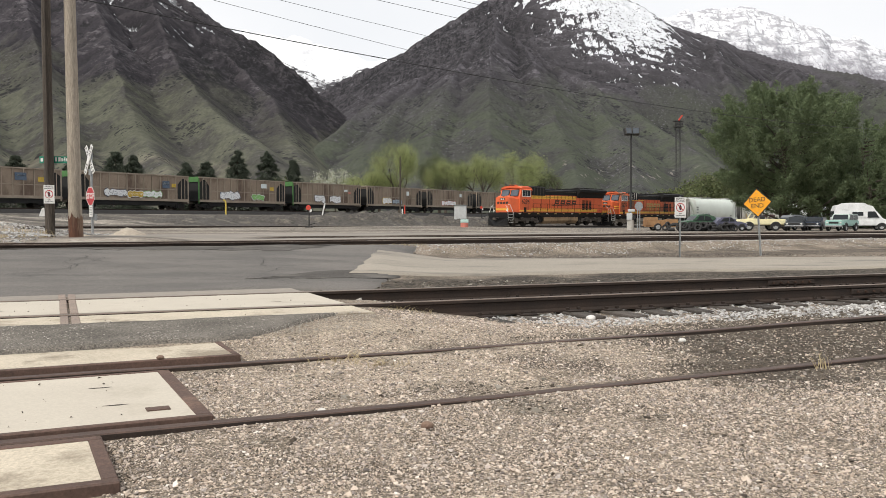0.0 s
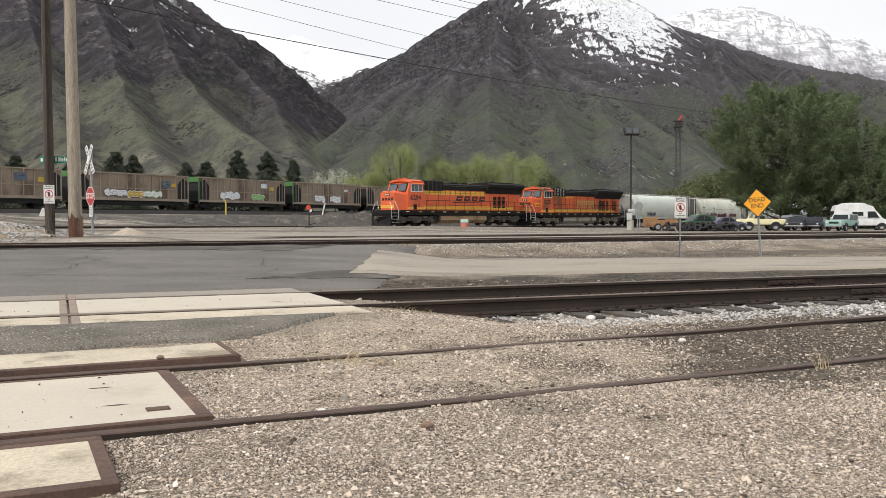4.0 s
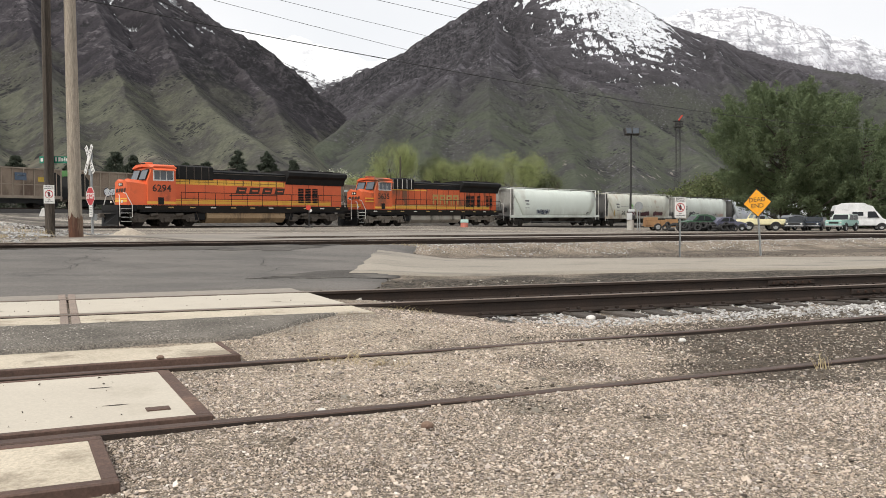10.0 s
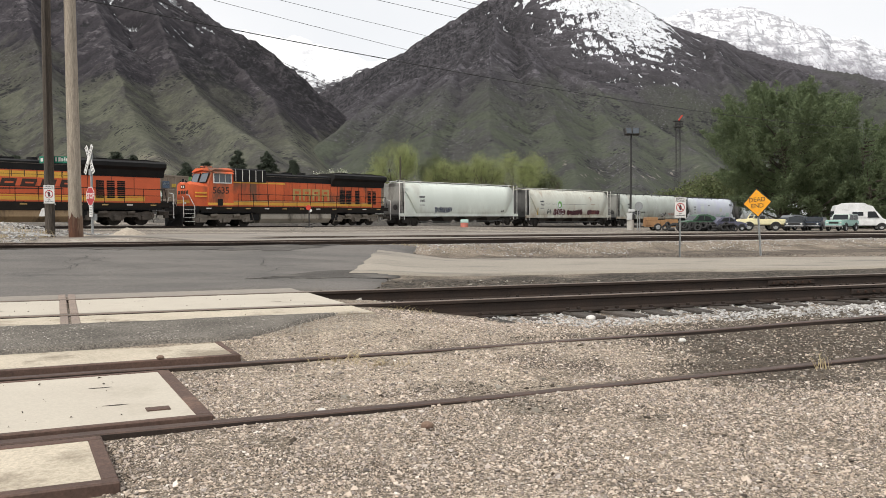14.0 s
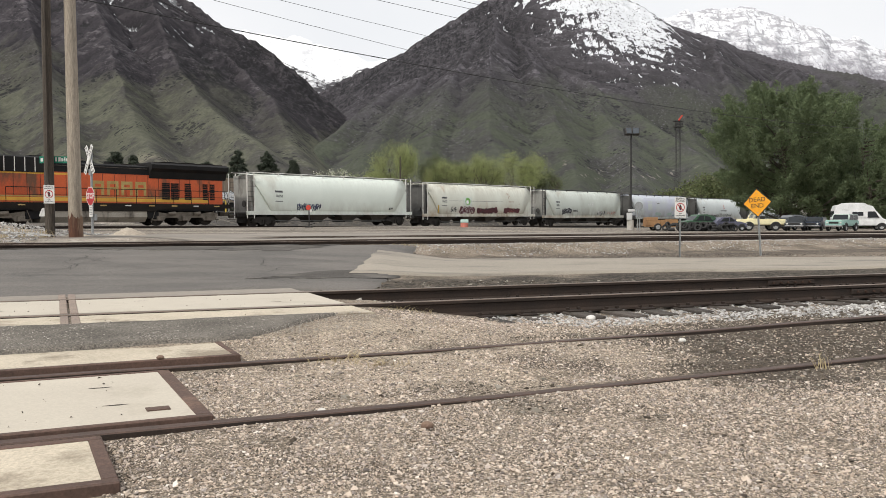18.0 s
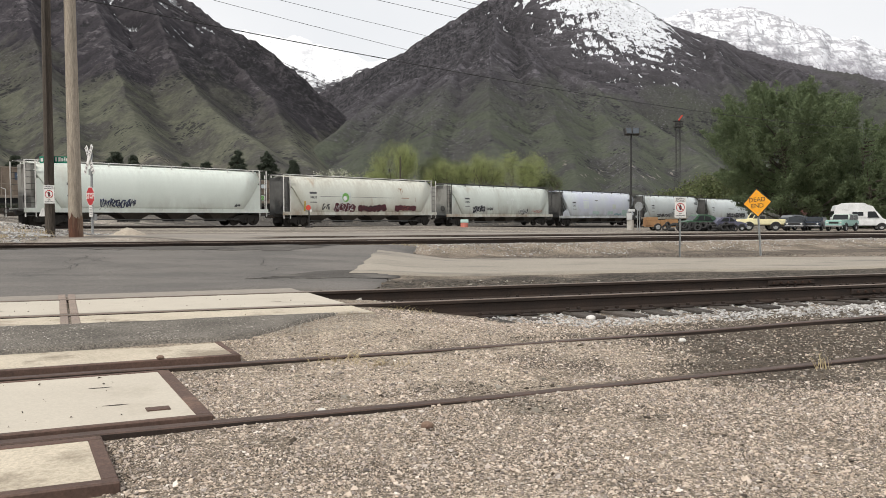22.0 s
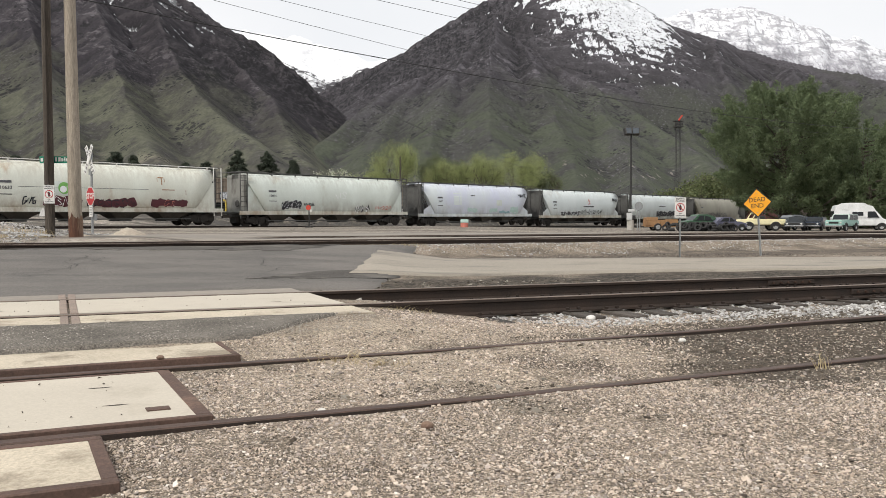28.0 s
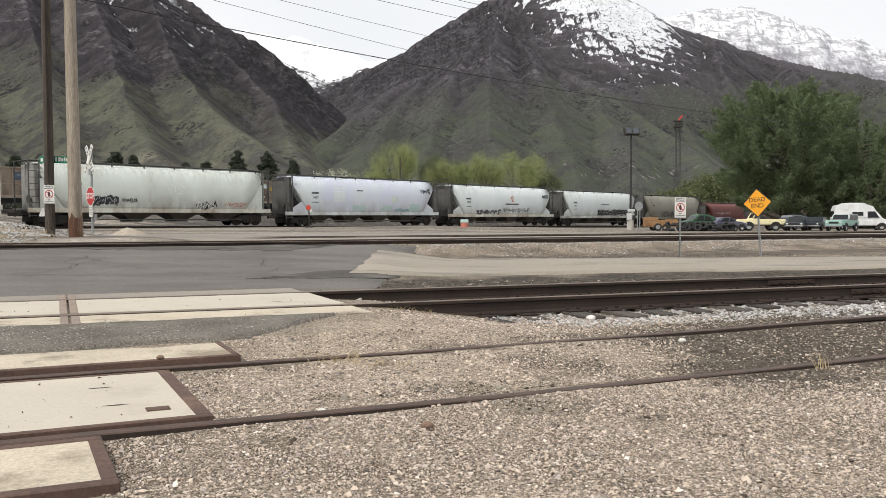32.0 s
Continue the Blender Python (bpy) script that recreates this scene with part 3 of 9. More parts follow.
def massif(name, ridges, u0, u1, near, far, material, label, n=560, rows=330, worn_top=420, wear=0.8):
    """Ground of one massif as a sheet over bearings and distances, with how hollow each spot is kept as an attribute.
    """
    us = np.linspace(u0, u1, n)
    ds = near * (far / near) ** np.linspace(0, 1, rows)
    U, D = np.meshgrid(us, ds)
    x, y = (U * D).astype(np.float32), D.astype(np.float32)
    h, g = ridge_height(ridges, x, y)
    foot = -6.0 + 10 * rough2(x / 200, y / 200, 9)
    h = np.where(h < foot + 40, foot + 20 * np.logaddexp(0, (h - foot) / 20), h)
    worn = h.copy()
    for k in range(150):
        worn[1:-1, 1:-1] = (worn[:-2, 1:-1] + worn[2:, 1:-1] + worn[1:-1, :-2] + worn[1:-1, 2:]) / 4
    w = np.clip((worn_top - h) / (0.6 * worn_top), 0, 1) * wear
    drain = np.clip((worn - h) / 14, -1, 1) * w
    h = h * (1 - w) + (worn + 2.5 * rough2(x / 45, y / 45, 33, 4, 0.55)) * w
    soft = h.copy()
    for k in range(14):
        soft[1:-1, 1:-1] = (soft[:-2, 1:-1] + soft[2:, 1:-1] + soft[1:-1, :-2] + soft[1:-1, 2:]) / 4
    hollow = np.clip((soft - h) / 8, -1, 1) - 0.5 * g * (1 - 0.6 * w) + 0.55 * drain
    v = np.stack([x, y, h], 2).reshape(-1, 3)
    idx = np.arange(n * rows).reshape(rows, n)
    f = np.stack([idx[:-1, :-1], idx[:-1, 1:], idx[1:, 1:], idx[1:, :-1]], 2).reshape(-1)
    me = bpy.data.meshes.new(name)
    me.vertices.add(len(v))
    me.vertices.foreach_set("co", v.reshape(-1))
    me.loops.add(len(f))
    me.loops.foreach_set("vertex_index", f)
    me.polygons.add(len(f) // 4)
    me.polygons.foreach_set("loop_start", np.arange(0, len(f), 4))
    me.polygons.foreach_set("loop_total", np.full(len(f) // 4, 4))
    me.polygons.foreach_set("use_smooth", np.ones(len(f) // 4, bool))
    me.update()
    me.validate()
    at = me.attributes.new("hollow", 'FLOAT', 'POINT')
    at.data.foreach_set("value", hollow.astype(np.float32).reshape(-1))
    me.materials.append(material)
    return tagged(new(name, me), label, "mountain", kind="structure")


def massif_mat(name, grass, scrub, rock, wood, grass_top, snow_z, tilt=0.0, mid=0.0, wood_lo=9999.0, wood_side=-1.0, wood_x=(0.0, 1.0), flats=False, cuts=False, bowl=None, speck=0.58, snow=(0.60, 0.615, 0.64)):
    """Grass below, brown scrub and rock above, bushes and a darker tone in the hollows, woods on the slopes that face
    away from the sun, snow on the heights.
    """
    m = bpy.data.materials.new(name)
    m.use_nodes = True
    t = m.node_tree
    b = t.nodes["Principled BSDF"]
    b.inputs["Roughness"].default_value = 1.0
    b.inputs["Specular IOR Level"].default_value = 0.05
    geo = t.nodes.new("ShaderNodeNewGeometry")
    hol = t.nodes.new("ShaderNodeAttribute")
    hol.attribute_name = "hollow"
    hollow = hol.outputs["Fac"]

    def split(src):
        s = t.nodes.new("ShaderNodeSeparateXYZ")
        t.links.new(src, s.inputs[0])
        return s.outputs
    X, Y, Z = split(geo.outputs["Position"])
    NX, NY, NZ = split(geo.outputs["True Normal"])

    def nz(size, d=5.0, r=0.6, st=(1, 0.6, 1)):
        mp = t.nodes.new("ShaderNodeMapping")
        mp.inputs["Scale"].default_value = st
        t.links.new(geo.outputs["Position"], mp.inputs[0])
        n = t.nodes.new("ShaderNodeTexNoise")
        n.inputs["Scale"].default_value = 1.0 / size
        n.inputs["Detail"].default_value = d
        n.inputs["Roughness"].default_value = r
        t.links.new(mp.outputs[0], n.inputs["Vector"])
        return n.outputs[0]

    def rng(src, lo, hi, a=0.0, c=1.0):
        r = t.nodes.new("ShaderNodeMapRange")
        r.inputs[1].default_value, r.inputs[2].default_value = lo, hi
        r.inputs[3].default_value, r.inputs[4].default_value = a, c
        t.links.new(src, r.inputs[0])
        return r.outputs[0]

    def op(kind, a, c):
        x = t.nodes.new("ShaderNodeMath")
        x.operation = kind
        for i, v in enumerate((a, c)):
            if isinstance(v, bpy.types.NodeSocket):
                t.links.new(v, x.inputs[i])
            else:
                x.inputs[i].default_value = v
        return x.outputs[0]

    def mix(f, a, c):
        x = t.nodes.new("ShaderNodeMix")
        x.data_type = 'RGBA'
        t.links.new(f, x.inputs[0])
        for i, v in ((6, a), (7, c)):
            if isinstance(v, bpy.types.NodeSocket):
                t.links.new(v, x.inputs[i])
            else:
                x.inputs[i].default_value = (*v, 1)
        return x.outputs[2]
    zt = op('ADD', op('ADD', Z, op('MULTIPLY', op('SUBTRACT', X, mid), tilt)), rng(nz(260), 0.3, 0.7, -110, 110))
    zt = op('ADD', zt, op('MULTIPLY', hollow, 60.0))
    high = rng(zt, grass_top * 0.55, grass_top)
    col = mix(high, grass, scrub)
    if flats:
        flat = op('MULTIPLY', rng(op('ADD', Z, rng(nz(60), 0.3, 0.7, -14, 14)), 108, 96), rng(X, -330, -400))
        col = mix(op('MULTIPLY', flat, rng(nz(70), 0.40, 0.62, 0.0, 0.55)), col, (0.22, 0.20, 0.155))
    col = mix(op('MULTIPLY', rng(nz(75, 6, 0.66), 0.46, 0.58, 0.0, 0.65), rng(high, 0.0, 0.6, 1.0, 0.0)), col, scrub)
    # bare rock on steep ground and on ribs
    bare = op('MULTIPLY', rng(op('ADD', op('MULTIPLY', hollow, -0.30), nz(70, 6, 0.68)), 0.53, 0.66), rng(high, 0.2, 1.0, 0.06, 0.85))
    col = mix(bare, col, rock)
    strata = op('MULTIPLY', rng(nz(26, 5, 0.68, (0.7, 0.6, 1.3)), 0.54, 0.60, 0.0, 0.8), op('MULTIPLY', rng(nz(180), 0.47, 0.56), rng(high, 0.4, 1.0)))
    col = mix(strata, col, tuple(v * 1.75 for v in rock))
    if cuts:
        cut = op('MULTIPLY', op('MULTIPLY', rng(Z, 120, 105), rng(Z, 66, 80)), rng(nz(22, 5, 0.6), 0.60, 0.64, 0.0, 0.7))
        col = mix(cut, col, (0.23, 0.21, 0.185))
    # bushes: thick in the hollows, thin elsewhere
    for size, reach in ((11.0, 0.40), (24.0, 0.30)):
        cell = t.nodes.new("ShaderNodeTexVoronoi")
        cell.inputs["Scale"].default_value = 1.0 / size
        t.links.new(geo.outputs["Position"], cell.inputs["Vector"])
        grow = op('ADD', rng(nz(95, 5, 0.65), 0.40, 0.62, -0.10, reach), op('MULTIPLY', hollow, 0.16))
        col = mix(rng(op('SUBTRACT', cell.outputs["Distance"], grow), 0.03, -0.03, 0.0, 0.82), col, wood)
    # hollows as a whole go evenly darker, towards the wood colour
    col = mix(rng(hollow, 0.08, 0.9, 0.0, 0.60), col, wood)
    tint = t.nodes.new("ShaderNodeVectorMath")
    tint.operation = 'SCALE'
    t.links.new(col, tint.inputs[0])
    t.links.new(op('MULTIPLY', rng(nz(7, 2, 0.6), 0.35, 0.65, 0.88, 1.12), rng(nz(330, 4), 0.35, 0.65, 0.86, 1.14)), tint.inputs["Scale"])
    col = tint.outputs[0]
    # loose pale rock scattered in drifts
    loose = op('MULTIPLY', rng(nz(6.5, 3, 0.6), 0.59, 0.64, 0.0, 0.75), rng(nz(150, 5, 0.6), 0.47, 0.58))
    col = mix(loose, col, tuple(v * 1.7 for v in rock))
    # woods on the western and northern side above wood_lo
    shade = op('MULTIPLY', op('MULTIPLY', rng(op('MULTIPLY', NX, wood_side), 0.10, 0.30), rng(X, *wood_x)), rng(op('ADD', Z, rng(nz(120), 0.3, 0.7, -120, 120)), wood_lo, wood_lo + 220))
    conif = op('MULTIPLY', shade, rng(nz(13, 4, 0.7, (1, 0.5, 0.8)), 0.42, 0.52, 0.05, 0.80))
    col = mix(conif, col, tuple(v * 0.75 for v in wood))
    # snow
    sn = op('ADD', Z, op('MULTIPLY', hollow, 300.0))
    sn = op('ADD', sn, rng(nz(110, 8, 0.66, (1.6, 0.5, 0.55)), 0.28, 0.72, -110, 110))
    sn = op('ADD', sn, rng(nz(30, 6, 0.70, (1.7, 0.5, 0.5)), 0.3, 0.7, -70, 70))
    sn = op('ADD', sn, rng(NX, -0.45, 0.35, -150, 55))
    if bowl:
        sn = op('ADD', sn, rng(op('ABSOLUTE', op('SUBTRACT', X, bowl[0]), 0.0), bowl[1] * 1.35, bowl[1] * 0.4, 0.0, bowl[2]))
    sf = rng(sn, snow_z - 14, snow_z + 14)
    sf = op('MULTIPLY', sf, rng(nz(12, 5, 0.7), speck - 0.03, speck + 0.03, 1.0, 0.15))
    sf = op('MULTIPLY', sf, rng(conif, 0.2, 0.9, 1.0, 0.25))
    col = mix(sf, col, snow)
    t.links.new(col, b.inputs["Base Color"])
    bp = t.nodes.new("ShaderNodeBump")
    bp.inputs["Strength"].default_value = 0.25
    bp.inputs["Distance"].default_value = 14.0
    t.links.new(nz(30, 8, 0.66, (1, 1, 1)), bp.inputs["Height"])
    t.links.new(bp.outputs[0], b.inputs["Normal"])
    return m


def mountain_mat(name, snow_z, snow_soft, green, rock, dark, green_top, tilt=(0.0, 0.0), lean=0.0, snow=(0.56, 0.575, 0.60), speck=1.0):
    m = bpy.data.materials.new(name)
    m.use_nodes = True
    t = m.node_tree
    b = t.nodes["Principled BSDF"]
    b.inputs["Roughness"].default_value = 1.0
    b.inputs["Specular IOR Level"].default_value = 0.1
    geo = t.nodes.new("ShaderNodeNewGeometry")
    sep = t.nodes.new("ShaderNodeSeparateXYZ")
    t.links.new(geo.outputs["Position"], sep.inputs[0])
    nsep = t.nodes.new("ShaderNodeSeparateXYZ")
    t.links.new(geo.outputs["Normal"], nsep.inputs[0])

    def nz(s, d=6.0, r=0.6, st=(1, 0.42, 0.42), lean=0.0):
        mp = t.nodes.new("ShaderNodeMapping")
        mp.inputs["Scale"].default_value = st
        src = geo.outputs["Position"]
        if lean:
            tu = t.nodes.new("ShaderNodeMapping")
            tu.inputs["Rotation"].default_value = (0, radians(lean), 0)
            t.links.new(src, tu.inputs[0])
            src = tu.outputs[0]
        t.links.new(src, mp.inputs[0])
        n = t.nodes.new("ShaderNodeTexNoise")
        n.inputs["Scale"].default_value = s
        n.inputs["Detail"].default_value = d
        n.inputs["Roughness"].default_value = r
        t.links.new(mp.outputs[0], n.inputs["Vector"])
        return n.outputs[0]

    def rng(src, lo, hi, a=0.0, c=1.0):
        r = t.nodes.new("ShaderNodeMapRange")
        r.inputs[1].default_value, r.inputs[2].default_value = lo, hi
        r.inputs[3].default_value, r.inputs[4].default_value = a, c
        t.links.new(src, r.inputs[0])
        return r.outputs[0]

    def op(kind, a, c):
        x = t.nodes.new("ShaderNodeMath")
        x.operation = kind
        for i, v in enumerate((a, c)):
            if isinstance(v, bpy.types.NodeSocket):
                t.links.new(v, x.inputs[i])
            else:
                x.inputs[i].default_value = v
        return x.outputs[0]

    def mix(f, a, c):
        x = t.nodes.new("ShaderNodeMix")
        x.data_type = 'RGBA'
        t.links.new(f, x.inputs[0])
        for i, v in ((6, a), (7, c)):
            if isinstance(v, bpy.types.NodeSocket):
                t.links.new(v, x.inputs[i])
            else:
                x.inputs[i].default_value = (*v, 1)
        return x.outputs[2]
    z = sep.outputs[2]
    zt = op('ADD', op('ADD', z, op('MULTIPLY', op('SUBTRACT', sep.outputs[0], tilt[1]), -tilt[0])), rng(nz(0.004, 5, 0.6, (1, 0.5, 1)), 0.3, 0.7, -90, 90))
    high = rng(zt, green_top * 0.5, green_top)
    col = mix(high, green, rock)
    # broad gullies running down the slope
    col = mix(rng(nz(0.0042, 5, 0.6, (1.5, 0.3, 0.5), lean), 0.44, 0.58, 0.0, 0.55), col, dark)
    col = mix(rng(nz(0.014, 5, 0.6, (1.9, 0.25, 0.35), lean), 0.52, 0.60, 0.0, 0.5), col, dark)
    # drifts of scrub, then single bushes
    drift = op('MULTIPLY', rng(nz(0.02, 6, 0.62, (0.9, 0.35, 1.1), lean * 0.5), 0.525, 0.555, 0.0, 0.7), rng(high, 0.0, 1.0, 0.35, 1.0))
    col = mix(drift, col, dark)
    dash = op('MULTIPLY', rng(nz(0.058, 3, 0.55, (0.65, 0.35, 1.5)), 0.58, 0.605, 0.0, 0.85), rng(nz(0.007, 4, 0.6, (1, 0.5, 1)), 0.44, 0.52))
    col = mix(dash, col, tuple(v * 0.66 for v in dark))
    dots = t.nodes.new("ShaderNodeTexVoronoi")
    dots.inputs["Scale"].default_value = 0.07
    dm = t.nodes.new("ShaderNodeMapping")
    dm.inputs["Scale"].default_value = (1, 0.3, 1.2)
    t.links.new(geo.outputs["Position"], dm.inputs[0])
    t.links.new(dm.outputs[0], dots.inputs["Vector"])
    shrub = op('MULTIPLY', rng(dots.outputs["Distance"], 0.17, 0.23, 0.85, 0.0), rng(nz(0.013, 4, 0.6), 0.50, 0.56))
    col = mix(shrub, col, tuple(v * 0.6 for v in dark))
    # pale ledges and scree of bare rock
    ledge = op('MULTIPLY', rng(nz(0.045, 6, 0.68, (0.9, 0.35, 1.2)), 0.555, 0.585, 0.0, 0.9), op('MULTIPLY', rng(nz(0.0065, 5, 0.6, (1, 0.5, 1)), 0.48, 0.58), rng(high, 0.0, 1.0, 0.08, 1.0)))
    col = mix(ledge, col, tuple(v * 1.8 for v in rock))
    scree = op('MULTIPLY', rng(nz(0.022, 4, 0.6, (1.8, 0.2, 0.16), lean * 1.5), 0.57, 0.62, 0.0, 0.7), rng(high, 0.0, 1.0, 0.1, 1.0))
    col = mix(scree, col, tuple(v * 1.45 for v in rock))
    fine = t.nodes.new("ShaderNodeVectorMath")
    fine.operation = 'SCALE'
    t.links.new(col, fine.inputs[0])
    t.links.new(op('MULTIPLY', rng(nz(0.20, 3, 0.7, (1, 0.4, 1)), 0.36, 0.64, 0.78, 1.22), rng(nz(0.003, 4, 0.6, (1, 0.4, 1)), 0.35, 0.65, 0.82, 1.18)), fine.inputs["Scale"])
    col = fine.outputs[0]
    steep = rng(nsep.outputs[2], 0.25, 0.75)
    sn = op('ADD', op('ADD', z, rng(nz(0.009, 9, 0.72, (1, 0.5, 0.8)), 0.25, 0.75, -210, 210)), rng(steep, 0, 1, -60, 60))
    sf = rng(sn, snow_z - snow_soft, snow_z + snow_soft)
    tree = op('MULTIPLY', rng(nz(0.055, 6, 0.75), 0.53, 0.58, 1.0, 0.0), rng(nz(0.020, 7, 0.7, (0.45, 0.4, 1.9)), 0.50, 0.56, 1.0, 0.05))
    tree = op('MULTIPLY', tree, rng(nz(0.011, 7, 0.65, (1.9, 0.4, 0.5)), 0.54, 0.62, 1.0, 0.15))
    sf = op('MULTIPLY', sf, rng(tree, 0.0, 1.0, 1.0 - speck, 1.0))
    col = mix(sf, col, snow)
    t.links.new(col, b.inputs["Base Color"])
    bp = t.nodes.new("ShaderNodeBump")
    bp.inputs["Strength"].default_value = 0.5
    bp.inputs["Distance"].default_value = 22.0
    t.links.new(nz(0.016, 9, 0.6, (1, 0.4, 0.8)), bp.inputs["Height"])
    t.links.new(bp.outputs[0], b.inputs["Normal"])
    return m


def mountain(name, crest, far, near, material, label, gully=0.16, seed=0.0, back=0.25, n=240, rows=90, power=1.1, rough=0.012):
    """A mountain side: a crest line (bearing as sideways metres per metre of distance, rise per metre) at the
    distance far, falling to its foot at the distance near, furrowed by gullies that run down the slope."""
    bs = [c[0] for c in crest]
    rs = [c[1] for c in crest]
    vs, fs = [], []
    for j in range(rows + 8):
        v = min(1.0, j / (rows - 1))
        over = max(0, j - rows + 1) / 8
        for i in range(n):
            u = bs[0] + (bs[-1] - bs[0]) * i / (n - 1)
            r = float(np.interp(u, bs, rs))
            k = noise.fractal((u * 34, seed, 0), 0.8, 2.2, 6)
            r += rough * k * (0.35 + r)
            d = near + (far - near) * v + far * back * over
            w = noise.noise((u * 5, v * 2.2, seed)) * 0.09
            g = noise.ridged_multi_fractal((u * 13 + w * 13, v * 0.9, seed), 1.0, 2.1, 5, 1.0, 2.0) * 0.42
            g2 = noise.fractal((u * 60, v * 14, seed + 7), 0.9, 2.1, 4)
            shape = math.sin(math.pi * min(1, v * 0.96 + 0.03)) ** 0.8
            e = 0.004 + (r - 0.004) * v ** power
            g3 = noise.ridged_multi_fractal((u * 46 + w * 30, v * 2.6, seed + 3), 1.0, 2.1, 4, 1.0, 2.0) * 0.42
            e *= 1 + shape * (gully * 0.75 * (g - 0.55) + gully * 0.28 * (g3 - 0.55) + 0.03 * g2)
            e *= (1 - 0.5 * over)
            dd = d * (1 + shape * 0.35 * gully * (0.5 - g))
            vs.append((u * dd, dd, 1.0 + e * dd))
    for j in range(rows + 7):
        for i in range(n - 1):
            a = j * n + i
            fs.append((a, a + 1, a + n + 1, a + n))
    return tagged(raw(name, vs, fs, material, smooth=True), label, "mountain", kind="structure")


# Distance haze is put into the pale bluish rock colours of FARS and BRIGHT
FARS = mountain_mat("hazed_far_snow", 900, 130, (0.17, 0.165, 0.182), (0.215, 0.208, 0.23), (0.165, 0.16, 0.18), 500, snow=(0.74, 0.75, 0.78), speck=0.7)
FAR_ROCK = mountain_mat("canyon_ridge_rock", 640, 60, (0.070, 0.071, 0.072), (0.076, 0.072, 0.078), (0.046, 0.043, 0.050), 500, snow=(0.75, 0.76, 0.78))
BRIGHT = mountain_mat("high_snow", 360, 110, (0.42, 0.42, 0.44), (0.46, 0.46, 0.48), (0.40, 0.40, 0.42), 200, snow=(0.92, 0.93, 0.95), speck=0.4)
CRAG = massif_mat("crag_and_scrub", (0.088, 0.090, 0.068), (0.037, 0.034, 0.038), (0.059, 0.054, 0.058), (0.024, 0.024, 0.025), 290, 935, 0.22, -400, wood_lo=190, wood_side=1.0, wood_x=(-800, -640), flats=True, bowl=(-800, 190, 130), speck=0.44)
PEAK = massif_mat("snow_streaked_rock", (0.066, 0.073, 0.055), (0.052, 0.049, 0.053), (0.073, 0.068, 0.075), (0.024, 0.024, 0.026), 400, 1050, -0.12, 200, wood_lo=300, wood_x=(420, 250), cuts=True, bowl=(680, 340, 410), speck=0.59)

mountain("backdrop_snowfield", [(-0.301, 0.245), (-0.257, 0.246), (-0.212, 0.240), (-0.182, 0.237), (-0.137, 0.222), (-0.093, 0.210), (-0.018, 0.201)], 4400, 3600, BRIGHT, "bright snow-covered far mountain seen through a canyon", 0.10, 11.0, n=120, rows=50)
mountain("backdrop_ridge", [(-0.234, 0.164), (-0.197, 0.203), (-0.178, 0.196), (-0.160, 0.181), (-0.137, 0.187), (-0.107, 0.196), (-0.063, 0.203), (-0.018, 0.179)], 3700, 3000, FAR_ROCK, "dark wooded ridge with snow patches", 0.15, 13.0, n=120, rows=50)
mountain("backdrop_snow_ridge", [(0.221, 0.201), (0.273, 0.254), (0.310, 0.272), (0.385, 0.279), (0.430, 0.272), (0.475, 0.252), (0.534, 0.237), (0.585, 0.222), (0.684, 0.187), (0.833, 0.142)], 4400, 2900, FARS, "snow-covered far mountain ridge with haze put into its colour", 0.14, 5.0)
PEAK_RIDGES = []
PEAK_RIDGES.append((0.86, [(-685, 3250, 447), (-600, 3250, 511), (-505, 3260, 556), (-349, 3270, 637), (-204, 3280, 706), (-107, 3290, 769), (39, 3300, 865), (198, 3320, 960), (368, 3310, 1013), (525, 3300, 1058), (671, 3300, 1017), (793, 3300, 952), (916, 3300, 877), (1026, 3300, 822), (1154, 3280, 781), (1236, 3240, 733), (1366, 3150, 660), (1481, 3050, 610), (1564, 2950, 570), (1655, 2850, 524), (1885, 2500, 325), (1861, 1900, 86)]))  # skyline, saddle to summit to the eastern arm
PEAK_RIDGES.append((0.70, [(200, 3340, 937), (192, 2950, 748), (146, 2350, 487), (117, 1800, 254), (105, 1400, 110), (89, 1080, 37)]))  # buttress towards the yard
PEAK_RIDGES.append((0.80, [(192, 2950, 748), (33, 2750, 580), (-85, 2600, 482), (-171, 2450, 409), (-262, 2150, 285), (-308, 1850, 185), (-306, 1450, 79), (-257, 1100, 32)]))  # western edge of the front face
PEAK_RIDGES.append((0.78, [(192, 2950, 748), (321, 2700, 596), (400, 2500, 485), (481, 2350, 396), (543, 2180, 321), (573, 1900, 219), (554, 1600, 128), (442, 1150, 40)]))  # eastern edge of the front face
PEAK_RIDGES.append((0.70, [(105, 2780, 648), (37, 2350, 453), (-12, 1800, 228), (-35, 1400, 95), (-35, 1080, 33)]))  # rib of the front face
PEAK_RIDGES.append((0.70, [(294, 2720, 614), (288, 2150, 367), (266, 1700, 196), (223, 1300, 78), (190, 1060, 33)]))  # rib of the front face, east
PEAK_RIDGES.append((0.70, [(-85, 2600, 482), (-143, 2050, 267), (-159, 1600, 126), (-136, 1150, 40)]))  # rib of the front face, west
PEAK_RIDGES.append((0.70, [(481, 2350, 396), (409, 1800, 208), (355, 1420, 96), (281, 1060, 33)]))  # rib of the front face, far east
PEAK_RIDGES.append((0.85, [(525, 3300, 1058), (584, 3150, 849), (634, 3000, 688), (656, 2850, 560), (667, 2600, 415)]))  # rib in the snow bowl
PEAK_RIDGES.append((0.85, [(368, 3310, 1013), (409, 3150, 837), (471, 2950, 666), (521, 2750, 530)]))  # rib west of the snow bowl
